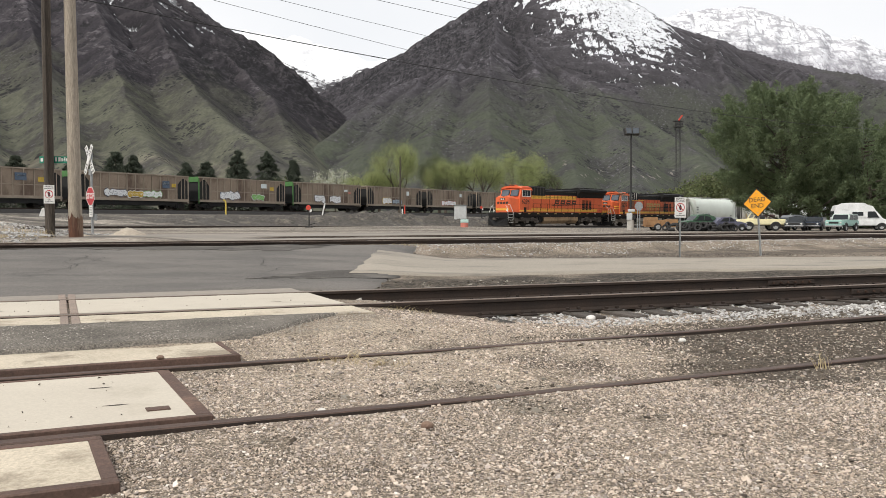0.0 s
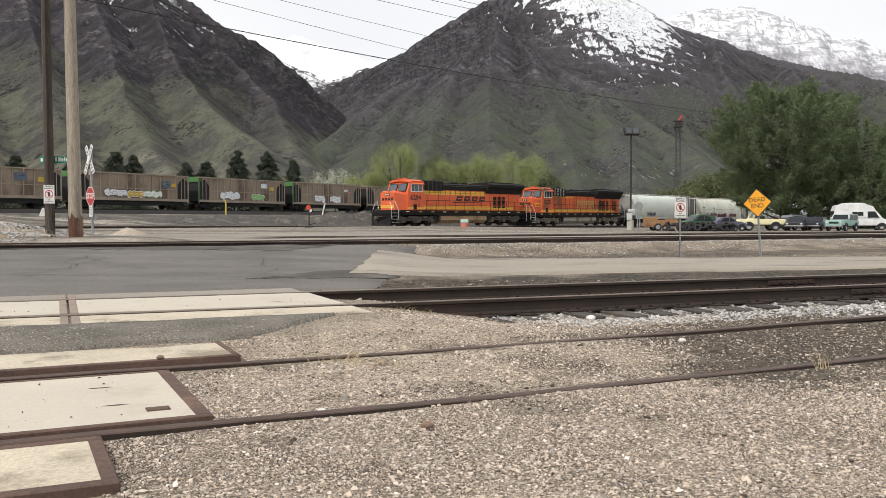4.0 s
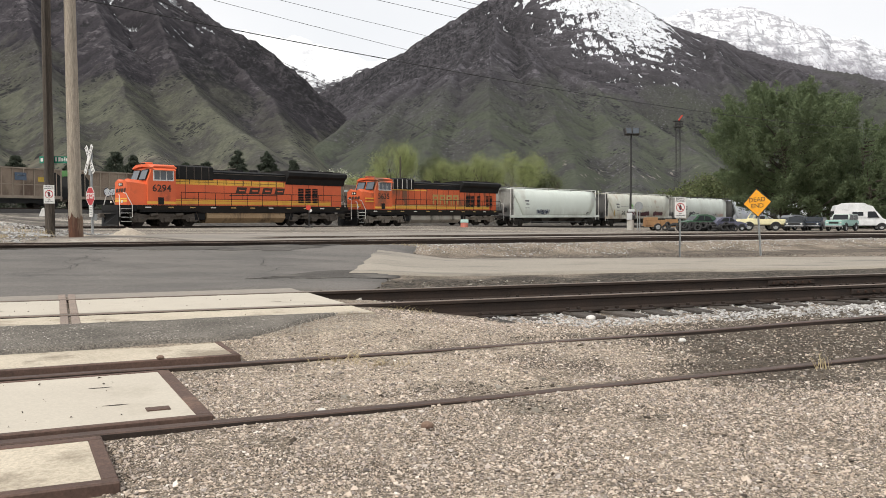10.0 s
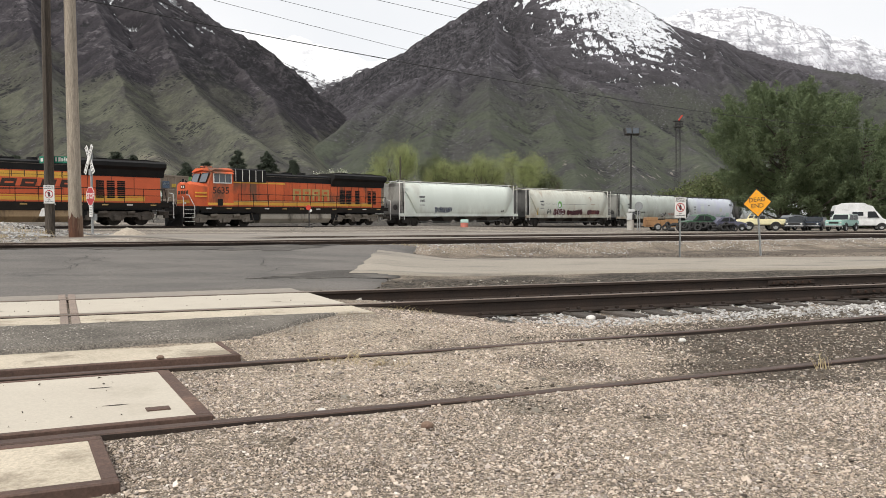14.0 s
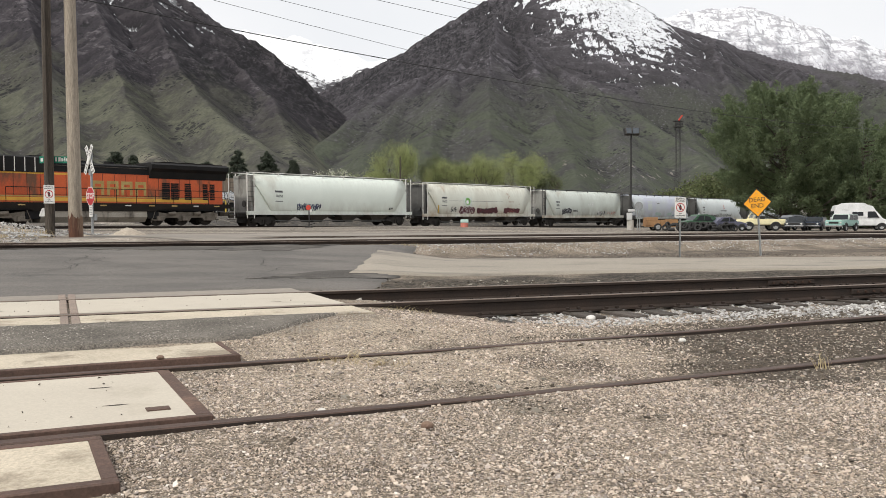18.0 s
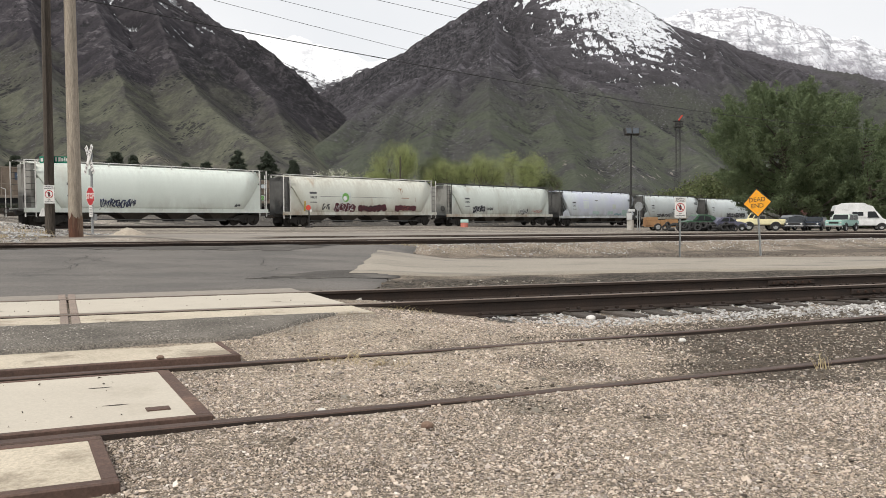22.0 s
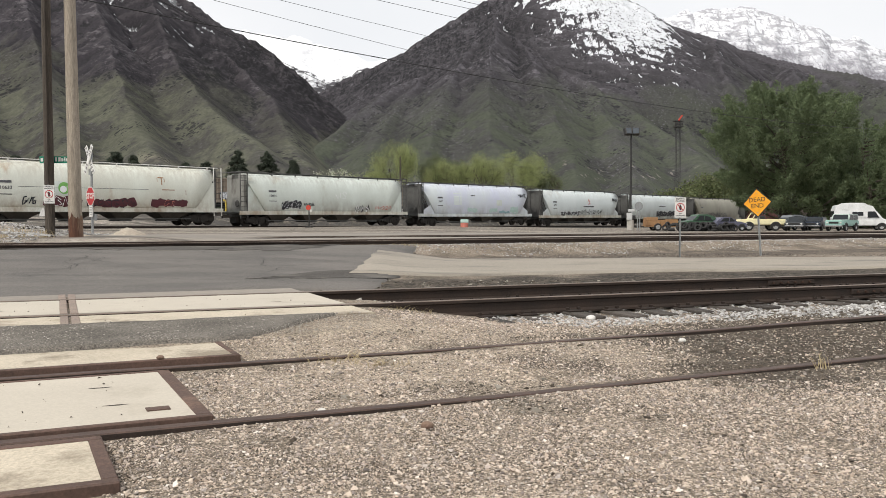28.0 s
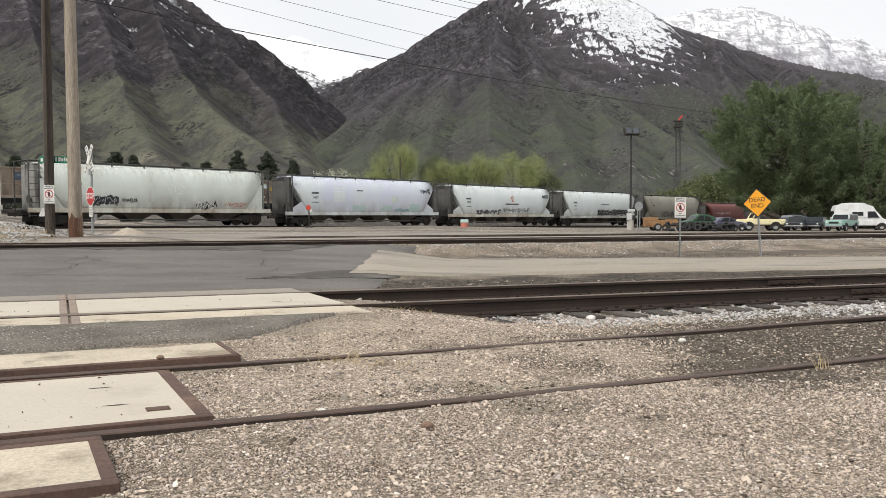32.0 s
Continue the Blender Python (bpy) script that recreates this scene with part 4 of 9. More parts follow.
PEAK_RIDGES.append((0.82, [(902, 3250, 864), (825, 3050, 677), (766, 2750, 489), (725, 2350, 306), (655, 1850, 159), (499, 1250, 43)]))  # rib east of the snow bowl
PEAK_RIDGES.append((0.82, [(1090, 3100, 738), (981, 2700, 520), (878, 2250, 318), (749, 1750, 144), (573, 1250, 43)]))  # eastern ribs
PEAK_RIDGES.append((0.82, [(1299, 2850, 580), (1085, 2300, 342), (879, 1750, 157), (640, 1200, 41)]))  # eastern end rib
CRAG_RIDGES = []
CRAG_RIDGES.append((0.90, [(-3100, 2500, 829), (-2176, 2500, 947), (-1469, 2550, 975), (-1022, 2600, 852), (-861, 2600, 748), (-794, 2600, 703), (-680, 2600, 627), (-604, 2600, 585), (-544, 2590, 537), (-474, 2570, 482), (-423, 2550, 435), (-369, 2500, 362), (-304, 2350, 228), (-241, 2100, 79)]))  # skyline
CRAG_RIDGES.append((0.80, [(-1022, 2600, 852), (-793, 2150, 525), (-660, 1900, 373), (-444, 1560, 214), (-342, 1380, 155), (-240, 1180, 92), (-166, 950, 33)]))  # edge of the front slope
CRAG_RIDGES.append((0.80, [(-1260, 2580, 921), (-892, 2000, 488), (-695, 1650, 294), (-518, 1320, 158), (-360, 1020, 69), (-281, 850, 26)]))  # rib
CRAG_RIDGES.append((0.80, [(-1469, 2550, 975), (-1057, 1950, 476), (-803, 1550, 265), (-596, 1200, 130), (-455, 950, 57), (-392, 830, 26)]))  # rib, west
CRAG_RIDGES.append((0.80, [(-1792, 2530, 967), (-1195, 1850, 438), (-866, 1400, 208), (-628, 1050, 87), (-503, 850, 29)]))  # rib, far west
CRAG_RIDGES.append((0.80, [(-2360, 2500, 928), (-1602, 1800, 413), (-1037, 1200, 143), (-733, 860, 33)]))  # outer rib
CRAG_RIDGES.append((0.88, [(-768, 2640, 683), (-669, 2420, 520), (-573, 2250, 417), (-443, 1980, 297), (-350, 1750, 202), (-258, 1450, 109), (-192, 1150, 40)]))  # crag rib over the canyon
CRAG_RIDGES.append((0.88, [(-578, 2750, 574), (-508, 2550, 426), (-416, 2300, 308), (-325, 2000, 194), (-228, 1500, 68)]))  # upper canyon rib
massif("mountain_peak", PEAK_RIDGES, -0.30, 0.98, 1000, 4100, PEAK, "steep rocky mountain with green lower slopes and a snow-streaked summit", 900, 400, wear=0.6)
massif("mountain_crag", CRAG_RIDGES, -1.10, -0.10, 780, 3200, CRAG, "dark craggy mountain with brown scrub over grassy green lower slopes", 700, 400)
# ---- rolling stock ----
ORANGE = mat("faded_orange_paint", (0.72, 0.130, 0.040), (0.63, 0.112, 0.035), 0.7, 0.55, 0, 0.05, 30, 0.10, (0.36, 0.075, 0.03), 0.5, 0.66)
ORANGE_OLD = mat("sooty_orange_paint", (0.68, 0.125, 0.034), (0.53, 0.094, 0.026), 0.7, 0.6, 0, 0.05, 30, 0.15, (0.16, 0.07, 0.035), 0.45, 0.58, stretch=(1, 1, 0.4))
LOCO_BLACK = mat("sooty_black_paint", (0.010, 0.010, 0.011), (0.018, 0.017, 0.016), 1.0, 0.7, 0, 0.1, 30, 0.3, spec=0.2)
SILL_DARK = mat("grimy_dark_brown_paint", (0.014, 0.012, 0.010), (0.022, 0.018, 0.015), 1.0, 0.85, 0, 0.1, 40, 0.3, spec=0.2)
YELLOW = mat("aged_yellow_paint", (0.82, 0.46, 0.06), (0.72, 0.39, 0.05), 1.5, 0.6, 0, 0.0, 30, 0.15)
CREAM = mat("faded_cream_paint", (0.50, 0.38, 0.14), (0.40, 0.26, 0.08), 1.5, 0.7, 0, 0.0, 30, 0.2)
RAILWHITE = mat("white_grab_iron_paint", (0.75, 0.74, 0.70), (0.6, 0.58, 0.54), 3, 0.5)
LETTER = mat("dark_brown_lettering", (0.035, 0.018, 0.012), (0.05, 0.025, 0.015), 3, 0.7)
GLASS = mat("cab_glass", (0.04, 0.05, 0.06), (0.06, 0.07, 0.08), 1, 0.08, 0, 0, 30, 0.1, spec=0.8)
WINDSHIELD = mat("sky_tinted_glass", (0.04, 0.05, 0.065), (0.07, 0.085, 0.10), 1, 0.05, 0, 0, 30, 0.1, spec=0.9)
TANK_TAN = mat("dusty_tan_tank", (0.35, 0.245, 0.14), (0.28, 0.19, 0.105), 0.8, 0.85, 0, 0.1, 40, 0.25, (0.07, 0.05, 0.035), 0.6, 0.6, stretch=(1, 1, 0.3))
TANK_GREY = mat("dusty_grey_tank", (0.36, 0.33, 0.28), (0.27, 0.24, 0.2), 0.8, 0.85, 0, 0.1, 40, 0.25, (0.07, 0.06, 0.05), 0.8, 0.6, stretch=(1, 1, 0.3))
BOGIE = mat("dusty_truck_steel", (0.115, 0.096, 0.078), (0.062, 0.052, 0.043), 2, 0.9, 0.1, 0.3, 60, 0.35)
BOGIE_OLD = mat("pale_dusty_truck_steel", (0.23, 0.20, 0.165), (0.13, 0.112, 0.09), 2, 0.9, 0.1, 0.3, 60, 0.35)
WHEEL = mat("wheel_steel", (0.028, 0.024, 0.021), (0.045, 0.038, 0.032), 4, 0.8, 0.1, spec=0.3)
LAMP_GLOW = mat("headlight_lens", (0.85, 0.82, 0.72), None, 2, 0.1)


LETTER_SHAPES = (
    ((-.4, -.4), (-.1, .5), (.1, -.3), (.3, .45), (.45, -.2)), ((.4, .2), (.1, .5), (-.35, .3), (-.1, 0), (.35, -.2), (.1, -.5), (-.4, -.35)),
    ((-.45, .3), (-.25, -.45), (0, .3), (.2, -.4), (.45, .4)), ((.35, .35), (-.1, .48), (-.42, .1), (-.3, -.4), (.1, -.48), (.4, -.15), (.05, .05)),
    ((-.4, .1), (0, .45), (.35, .1), (0, -.2), (-.3, -.45), (.4, -.4)), ((-.45, -.1), (-.1, .2), (.1, -.5), (.25, .5), (.5, .0)))


def graffiti(parent, material, label, surf, x0, x1, z0, z1, seed, thick=0.05, letters=5, lift=0.02):
    """Loose sprayed shapes side by side on a car's side; surf(z) is the distance of the side from the middle."""
    rr = random.Random(seed)
    step = (x1 - x0) / letters
    for k in range(letters):
        cx, cz = x0 + (k + 0.5) * step, (z0 + z1) / 2
        lean = rr.uniform(-0.15, 0.3)
        pts = [Vector((cx - step * 1.05 * (u + lean * v + rr.uniform(-.16, .16)), cz + (z1 - z0) * (v + rr.uniform(-.2, .2)))) for u, v in rr.choice(LETTER_SHAPES)]
        bm = bmesh.new()
        rows = []
        for i, p in enumerate(pts):
            d = (pts[min(i + 1, len(pts) - 1)] - pts[max(i - 1, 0)]).normalized()
            nrm = Vector((-d.y, d.x)) * thick * rr.uniform(0.8, 1.25)
            rows.append([bm.verts.new((q.x, surf(q.y) + lift + 0.0006 * i, q.y)) for q in (p + nrm, p - nrm)])
        for a, b in zip(rows, rows[1:]):
            bm.faces.new([a[0], a[1], b[1], b[0]])
        part("graffiti_stroke", bm, material, parent, label)


def block_letters(parent, material, label, surf, x0, x1, z0, z1, n, seed):
    """Fat sprayed letters that nearly touch, each a filled uneven outline."""
    rr = random.Random(seed)
    step = (x1 - x0) / n
    for k in range(n):
        bm = bmesh.new()
        cx, cz = x0 + (k + 0.5) * step, (z0 + z1) / 2 + rr.uniform(-0.06, 0.06)
        vs = []
        for i in range(11):
            a = 2 * math.pi * i / 11
            w = 0.70 * step * rr.uniform(0.6, 1.15)
            x, z = cx + w * math.copysign(abs(math.cos(a)) ** 0.6, math.cos(a)), cz + (z1 - z0) * 0.5 * rr.uniform(0.62, 1.25) * math.copysign(abs(math.sin(a)) ** 0.6, math.sin(a))
            vs.append(bm.verts.new((x, surf(z) + 0.016 + 0.002 * k, z)))
        mid = bm.verts.new((cx, surf(cz) + 0.018 + 0.002 * k, cz))
        for i in range(11):
            bm.faces.new([mid, vs[i], vs[(i + 1) % 11]])
        part("graffiti_letter", bm, material, parent, label)


def side_plate(bm, surf, x0, x1, z0, z1, lift=0.012, slant=0.0, nz=3, nx=1):
    """A thin painted patch that follows the side of a car."""
    for i in range(nx):
        for j in range(nz):
            qs = []
            for (u, v) in ((i, j), (i, j + 1), (i + 1, j + 1), (i + 1, j)):
                z = z0 + (z1 - z0) * v / nz
                x = x0 + (x1 - x0) * u / nx + slant * (z - z0)
                qs.append(bm.verts.new((x, surf(z) + lift, z)))
            bm.faces.new(qs)
    return bm


def letters_on(name, text, size, m, material, parent, extrude=0.004, label="", bold=0.015):
    """Raised lettering in the built-in font, turned to a mesh."""
    cu = bpy.data.curves.new(name, 'FONT')
    cu.body = text
    cu.size = size
    cu.extrude = extrude
    cu.offset = size * bold
    cu.resolution_u = 2
    cu.align_x, cu.align_y = 'CENTER', 'CENTER'
    tmp = bpy.data.objects.new(name, cu)
    me = bpy.data.meshes.new_from_object(tmp)
    bpy.data.objects.remove(tmp)
    bpy.data.curves.remove(cu)
    me.name = name
    me.materials.clear()
    me.materials.append(material)
    me.transform(m)
    ob = new(name, me)
    if parent is not None:
        ob.parent = parent
    if label:
        ob["label"] = label
    return ob


SIDE = pose(0, 0, 0, 90, 0, 180)        # lettering turned to face a car's left side
WHEELS = []                             # (wheelset, radius, its thing)


def wheelset_mesh(r, gauge=1.435):
    bm = bmesh.new()
    for s in (-1, 1):
        y = s * gauge / 2
        rod(bm, (0, y - 0.02 * s, 0), (0, y + 0.11 * s, 0), r, n=20)
        rod(bm, (0, y - 0.06 * s, 0), (0, y - 0.02 * s, 0), r + 0.025, n=20)
        rod(bm, (0, y + 0.11 * s, 0), (0, y + 0.14 * s, 0), r * 0.35, n=8)
        for a in (0, 120, 240):
            c, sn = math.cos(radians(a)), math.sin(radians(a))
            box(bm, -0.05, 0.05, -0.012, 0.012, 0.4 * r, 0.8 * r, pose(0, y + 0.115 * s, 0, 0, a, 0))
    rod(bm, (0, -0.95, 0), (0, 0.95, 0), 0.09, n=8)
    return mesh_of("wheelset", bm, WHEEL)


LOCO_WHEEL = wheelset_mesh(0.533)
CAR_WHEEL = wheelset_mesh(0.457)


def add_wheelset(parent, x, r, mesh, owner):
    ob = new("wheelset", mesh)
    ob.parent = parent
    ob.location = (x, 0, r)
    WHEELS.append((ob, r, owner, x))


def loco_truck(e, cx, material):
    bm = bmesh.new()
    for s in (-1, 1):
        y0, y1 = sorted((s * 1.08, s * 1.26))
        prism(bm, [(cx - 2.75, 0.62), (cx - 2.75, 0.92), (cx - 2.2, 1.02), (cx - 1.2, 0.86), (cx - 0.7, 1.0), (cx + 0.7, 1.0), (cx + 1.2, 0.86),
                   (cx + 2.2, 1.02), (cx + 2.75, 0.92), (cx + 2.75, 0.56), (cx + 2.4, 0.36), (cx + 1.65, 0.36), (cx + 1.5, 0.58), (cx + 0.55, 0.58), (cx + 0.4, 0.34), (cx - 0.4, 0.34), (cx - 0.55, 0.58),
                   (cx - 1.5, 0.58), (cx - 1.65, 0.36), (cx - 2.4, 0.36), (cx - 2.75, 0.56)], y0, y1)
    tr = part("truck_frame", bm, material, e)
    for ax in (-2.0, 0, 2.0):
        add_wheelset(e, cx + ax, 0.533, LOCO_WHEEL, e)
        bm = bmesh.new()
        box(bm, cx + ax - 0.3, cx + ax + 0.75, -0.58, 0.58, 0.2, 0.95, bevel=0.06)
        part("traction_motor", bm, SILL_DARK, tr)
        for s in (-1, 1):
            bm = bmesh.new()
            box(bm, cx + ax - 0.24, cx + ax + 0.24, min(s * 1.2, s * 1.40), max(s * 1.2, s * 1.40), 0.36, 0.72, bevel=0.04)
            part("axle_box", bm, material, tr)
    for ax in (-1.0, 1.0):
        for s in (-1, 1):
            bm = bmesh.new()
            rod(bm, (cx + ax - 0.25, s * 1.34, 0.93), (cx + ax + 0.3, s * 1.34, 0.87), 0.13, n=10)
            rod(bm, (cx + ax + 0.3, s * 1.34, 0.87), (cx + ax + 0.62, s * 1.34, 0.74), 0.03, n=6)
            part("brake_cylinder", bm, material, tr)
    for s in (-1, 1):
        for ax in (-2.35, 2.35):
            bm = bmesh.new()
            tube(bm, [(cx + ax, s * 1.36, 1.1), (cx + ax * 1.08, s * 1.36, 0.55), (cx + ax * 1.14, s * 1.33, 0.18)], 0.025)
            part("sand_pipe", bm, material, tr)


def locomotive(number, old):
    e = thing("locomotive", pose(0, 0, 0),
              "orange and black diesel freight locomotive with yellow stripes" + (" and soot-stained sides" if old else ""), "locomotive", "locomotives of the train")
    paint = ORANGE_OLD if old else ORANGE
    bogie = BOGIE_OLD if old else BOGIE
    tank = TANK_GREY if old else TANK_TAN
    bm = bmesh.new()
    prism(bm, [(-10.5, 1.3), (-10.5, 1.62), (9.0, 1.62), (9.0, 1.3), (4.3, 1.22), (4.0, 1.05), (-4.3, 1.05), (-4.6, 1.22)], -1.48, 1.48)
    sill = part("underframe", bm, SILL_DARK, e)
    k = 0
    for s in (-1, 1):
        for i in range(11):
            bm = bmesh.new()
            x = 8.2 - i * 1.75
            box(bm, x - 0.22, x + 0.22, s * 1.484 - 0.004, s * 1.484 + 0.004, 1.42, 1.5)
            part("reflector", bm, CREAM if i % 3 else RAILWHITE, sill)
    # centre sill with black boxes added to close see-through gaps and shade the underside
    bm = bmesh.new()
    box(bm, -9.6, 9.2, -0.62, 0.62, 0.62, 1.28)
    for x in (-4.3, 3.9):
        box(bm, x - 0.35, x + 0.55, -1.32, 1.32, 0.5, 1.1, bevel=0.05)
    part("centre_sill", bm, LOCO_BLACK, e)
    # black strips added under both sill edges, standing in for the shade there
    bm = bmesh.new()
    box(bm, -10.0, 8.8, 1.2, 1.40, 1.12, 1.31)
    box(bm, -10.0, 8.8, -1.40, -1.2, 1.12, 1.31)
    part("side_duct", bm, LOCO_BLACK, e)
    # wide nose
    bm = bmesh.new()
    for s, w in ((1, 1),):
        a = [(-1.35, 1.62), (-1.35, 3.12), (-0.7, 3.42), (0.0, 3.34), (0.7, 3.42), (1.35, 3.12), (1.35, 1.62)]
        b = [(-1.1, 1.62), (-1.1, 3.30), (-0.7, 3.55), (0.0, 3.42), (0.7, 3.55), (1.1, 3.30), (1.1, 1.62)]
        c = [(-1.0, 1.62), (-1.0, 3.28), (-0.66, 3.46), (0.0, 3.36), (0.66, 3.46), (1.0, 3.28), (1.0, 1.62)]
        rings = []
        for xx, ring in ((8.2, a), (9.35, b), (9.55, c)):
            rings.append([bm.verts.new((xx, y, z)) for y, z in ring])
        for r0, r1 in zip(rings, rings[1:]):
            for i in range(7):
                bm.faces.new([r0[i], r0[(i + 1) % 7], r1[(i + 1) % 7], r1[i]])
        bm.faces.new(rings[-1])
        bm.faces.new(rings[0][::-1])
    bmesh.ops.recalc_face_normals(bm, faces=bm.faces)
    nose = part("nose", bm, paint, e)
    bm = bmesh.new()
    box(bm, 9.555, 9.575, -0.35, 0.35, 3.0, 3.25, bevel=0.01)
    hl = part("headlight_panel", bm, LOCO_BLACK, nose)
    for y in (-0.15, 0.15):
        bm = bmesh.new()
        rod(bm, (9.57, y, 3.13), (9.60, y, 3.13), 0.09, n=10)
        part("headlight", bm, LAMP_GLOW, hl)
    for y in (-0.95, 0.95):
        bm = bmesh.new()
        rod(bm, (9.85, y, 1.85), (9.92, y, 1.85), 0.09, n=10)
        part("ditch_light", bm, LAMP_GLOW, e)
    bm = bmesh.new()
    for y in (-0.62, -0.2, 0.22, 0.64):
        prism(bm, [(y - 0.17, 2.55), (y - 0.12, 2.82), (y + 0.2, 2.85), (y + 0.15, 2.58)], 9.556, 9.57, 'x')
    part("nose_mark", bm, LETTER, nose, "dark worn mark on the nose")
    bm = bmesh.new()
    box(bm, 9.555, 9.57, -1.0, 1.0, 1.85, 2.0)
    box(bm, 9.555, 9.57, -0.99, 0.99, 2.05, 2.12)
    part("nose_stripe", bm, YELLOW, nose)
    # cab
    bm = bmesh.new()
    prism(bm, [(6.05, 1.62), (6.05, 4.38), (6.1, 4.52), (7.7, 4.52), (7.85, 4.38), (8.22, 3.4), (8.22, 1.62)], -1.5, 1.5)
    cab = part("cab", bm, paint, e)
    bm = bmesh.new()
    for s in (-1, 1):
        prism(bm, [(s * 0.0, 4.68), (s * 0.95, 4.66), (s * 1.5, 4.42), (s * 1.5, 4.36), (s * 0.0, 4.5)], 5.95, 8.0, 'x')
    part("cab_roof", bm, paint, cab)
    bm = bmesh.new()
    box(bm, 7.3, 7.85, -0.5, 0.5, 4.6, 4.82, bevel=0.05)
    nb = part("number_box", bm, paint, cab)
    bm = bmesh.new()
    box(bm, 7.855, 7.865, -0.42, 0.42, 4.66, 4.78)
    part("number_glass", bm, LOCO_BLACK, nb)
    for s in (-1, 1):
        bm = bmesh.new()
        m = pose(8.13, s * 0.68, 3.86, 0, -21, 0)
        box(bm, -0.02, 0.02, -0.52, 0.52, -0.36, 0.36, m)
        part("windshield", bm, WINDSHIELD, cab)
        bm = bmesh.new()
        for (y0, y1, z0, z1) in ((-0.58, 0.58, 0.36, 0.42), (-0.58, 0.58, -0.42, -0.36), (-0.58, -0.52, -0.36, 0.36), (0.52, 0.58, -0.36, 0.36)):
            box(bm, -0.02, 0.03, y0, y1, z0, z1, m)
        part("windshield_frame", bm, LOCO_BLACK, cab)
        for (a, b) in ((6.28, 6.75), (6.8, 7.25), (7.3, 7.72)):
            bm = bmesh.new()
            box(bm, a, b, min(s * 1.5, s * 1.515), max(s * 1.5, s * 1.515), 3.5, 4.15)
            part("side_window", bm, GLASS, cab)
        bm = bmesh.new()
        for (a, b, z0, z1) in ((6.2, 7.8, 4.15, 4.22), (6.2, 7.8, 3.42, 3.5), (6.2, 6.28, 3.5, 4.15), (7.72, 7.8, 3.5, 4.15), (7.25, 7.3, 3.5, 4.15), (6.75, 6.8, 3.5, 4.15)):
            box(bm, a, b, min(s * 1.5, s * 1.53), max(s * 1.5, s * 1.53), z0, z1)
        part("window_frame", bm, LOCO_BLACK if s < 0 else RAILWHITE, cab)
        bm = bmesh.new()
        prism(bm, [(s * 1.5, 4.34), (s * 1.82, 4.2), (s * 1.82, 4.17), (s * 1.5, 4.28)], 6.15, 7.8, 'x')
        part("window_awning", bm, paint, cab)
        bm = bmesh.new()
        box(bm, 7.0, 7.45, min(s * 1.5, s * 1.512), max(s * 1.5, s * 1.512), 1.66, 2.2)
        part("access_panel", bm, LOCO_BLACK, cab)
    letters_on("road_number", number, 0.74, pose(7.15, 1.512, 2.85) @ SIDE, LETTER, cab)
    letters_on("road_number", number, 0.74, pose(7.15, -1.512, 2.85, 90, 0, 0), LETTER, cab)
    # long hood
    bm = bmesh.new()
    prism(bm, [(-0.95, 1.62), (-0.95, 3.72), (0.95, 3.72), (0.95, 1.62)], -10.1, 6.05, 'x')
    hood = part("hood", bm, paint, e)
    bm = bmesh.new()
    prism(bm, [(-0.97, 3.72), (-0.97, 4.3), (-0.7, 4.42), (0.7, 4.42), (0.97, 4.3), (0.97, 3.72)], -4.1, 2.7, 'x')
    part("engine_roof", bm, LOCO_BLACK, hood)
    bm = bmesh.new()
    prism(bm, [(-1.05, 3.62), (-1.05, 4.6), (-0.8, 4.7), (0.8, 4.7), (1.05, 4.6), (1.05, 3.62)], 2.7, 6.0, 'x')
    box(bm, 3.1, 3.9, -0.5, 0.5, 4.7, 4.78)
    inv = part("inverter_roof", bm, LOCO_BLACK, hood)
    for s in (-1, 1):
        for i in range(5):
            bm = bmesh.new()
            x = 3.05 + i * 0.62
            box(bm, x, x + 0.05, min(s * 1.05, s * 1.075), max(s * 1.05, s * 1.075), 3.66, 4.6)
            part("grille_bar", bm, RAILWHITE if old else BOGIE, inv)
    # radiator with overhanging wings
    bm = bmesh.new()
    prism(bm, [(-1.0, 3.5), (-1.2, 4.0), (-1.5, 4.22), (-1.52, 4.5), (-1.2, 4.66), (1.2, 4.66), (1.52, 4.5), (1.5, 4.22), (1.2, 4.0), (1.0, 3.5)], -10.35, -4.1, 'x')
    rad = part("radiator", bm, LOCO_BLACK, hood)
    bm = bmesh.new()
    box(bm, -10.0, -4.4, -1.15, 1.15, 4.66, 4.71)
    part("radiator_top", bm, SILL_DARK, rad)
    for x in (-9.2, -7.6, -6.0):
        bm = bmesh.new()
        rod(bm, (x, 0, 4.70), (x, 0, 4.80), 0.62, n=18)
        fan = part("radiator_fan", bm, LOCO_BLACK, rad)
        bm = bmesh.new()
        rod(bm, (x, 0, 4.80), (x, 0, 4.84), 0.2, n=10)
        part("fan_hub", bm, SILL_DARK, fan)
    for x in (-3.6, -2.6, 1.3, 2.1):
        bm = bmesh.new()
        box(bm, x - 0.38, x + 0.38, -0.6, 0.6, 4.40, 4.49, bevel=0.03)
        part("roof_hatch", bm, SILL_DARK, hood)
    for s in (-1, 1):
        bm = bmesh.new()
        tube(bm, [(-4.0, s * 0.99, 4.16), (2.6, s * 0.99, 4.16)], 0.02)
        part("roof_grab_rail", bm, BOGIE, hood)
    bm = bmesh.new()
    rod(bm, (-1.6, 0, 4.4), (-1.6, 0, 4.62), 0.35, n=12)
    box(bm, -0.4, 0.5, -0.35, 0.35, 4.4, 4.58, bevel=0.03)
    part("exhaust_stack", bm, LOCO_BLACK, hood)
    bm = bmesh.new()
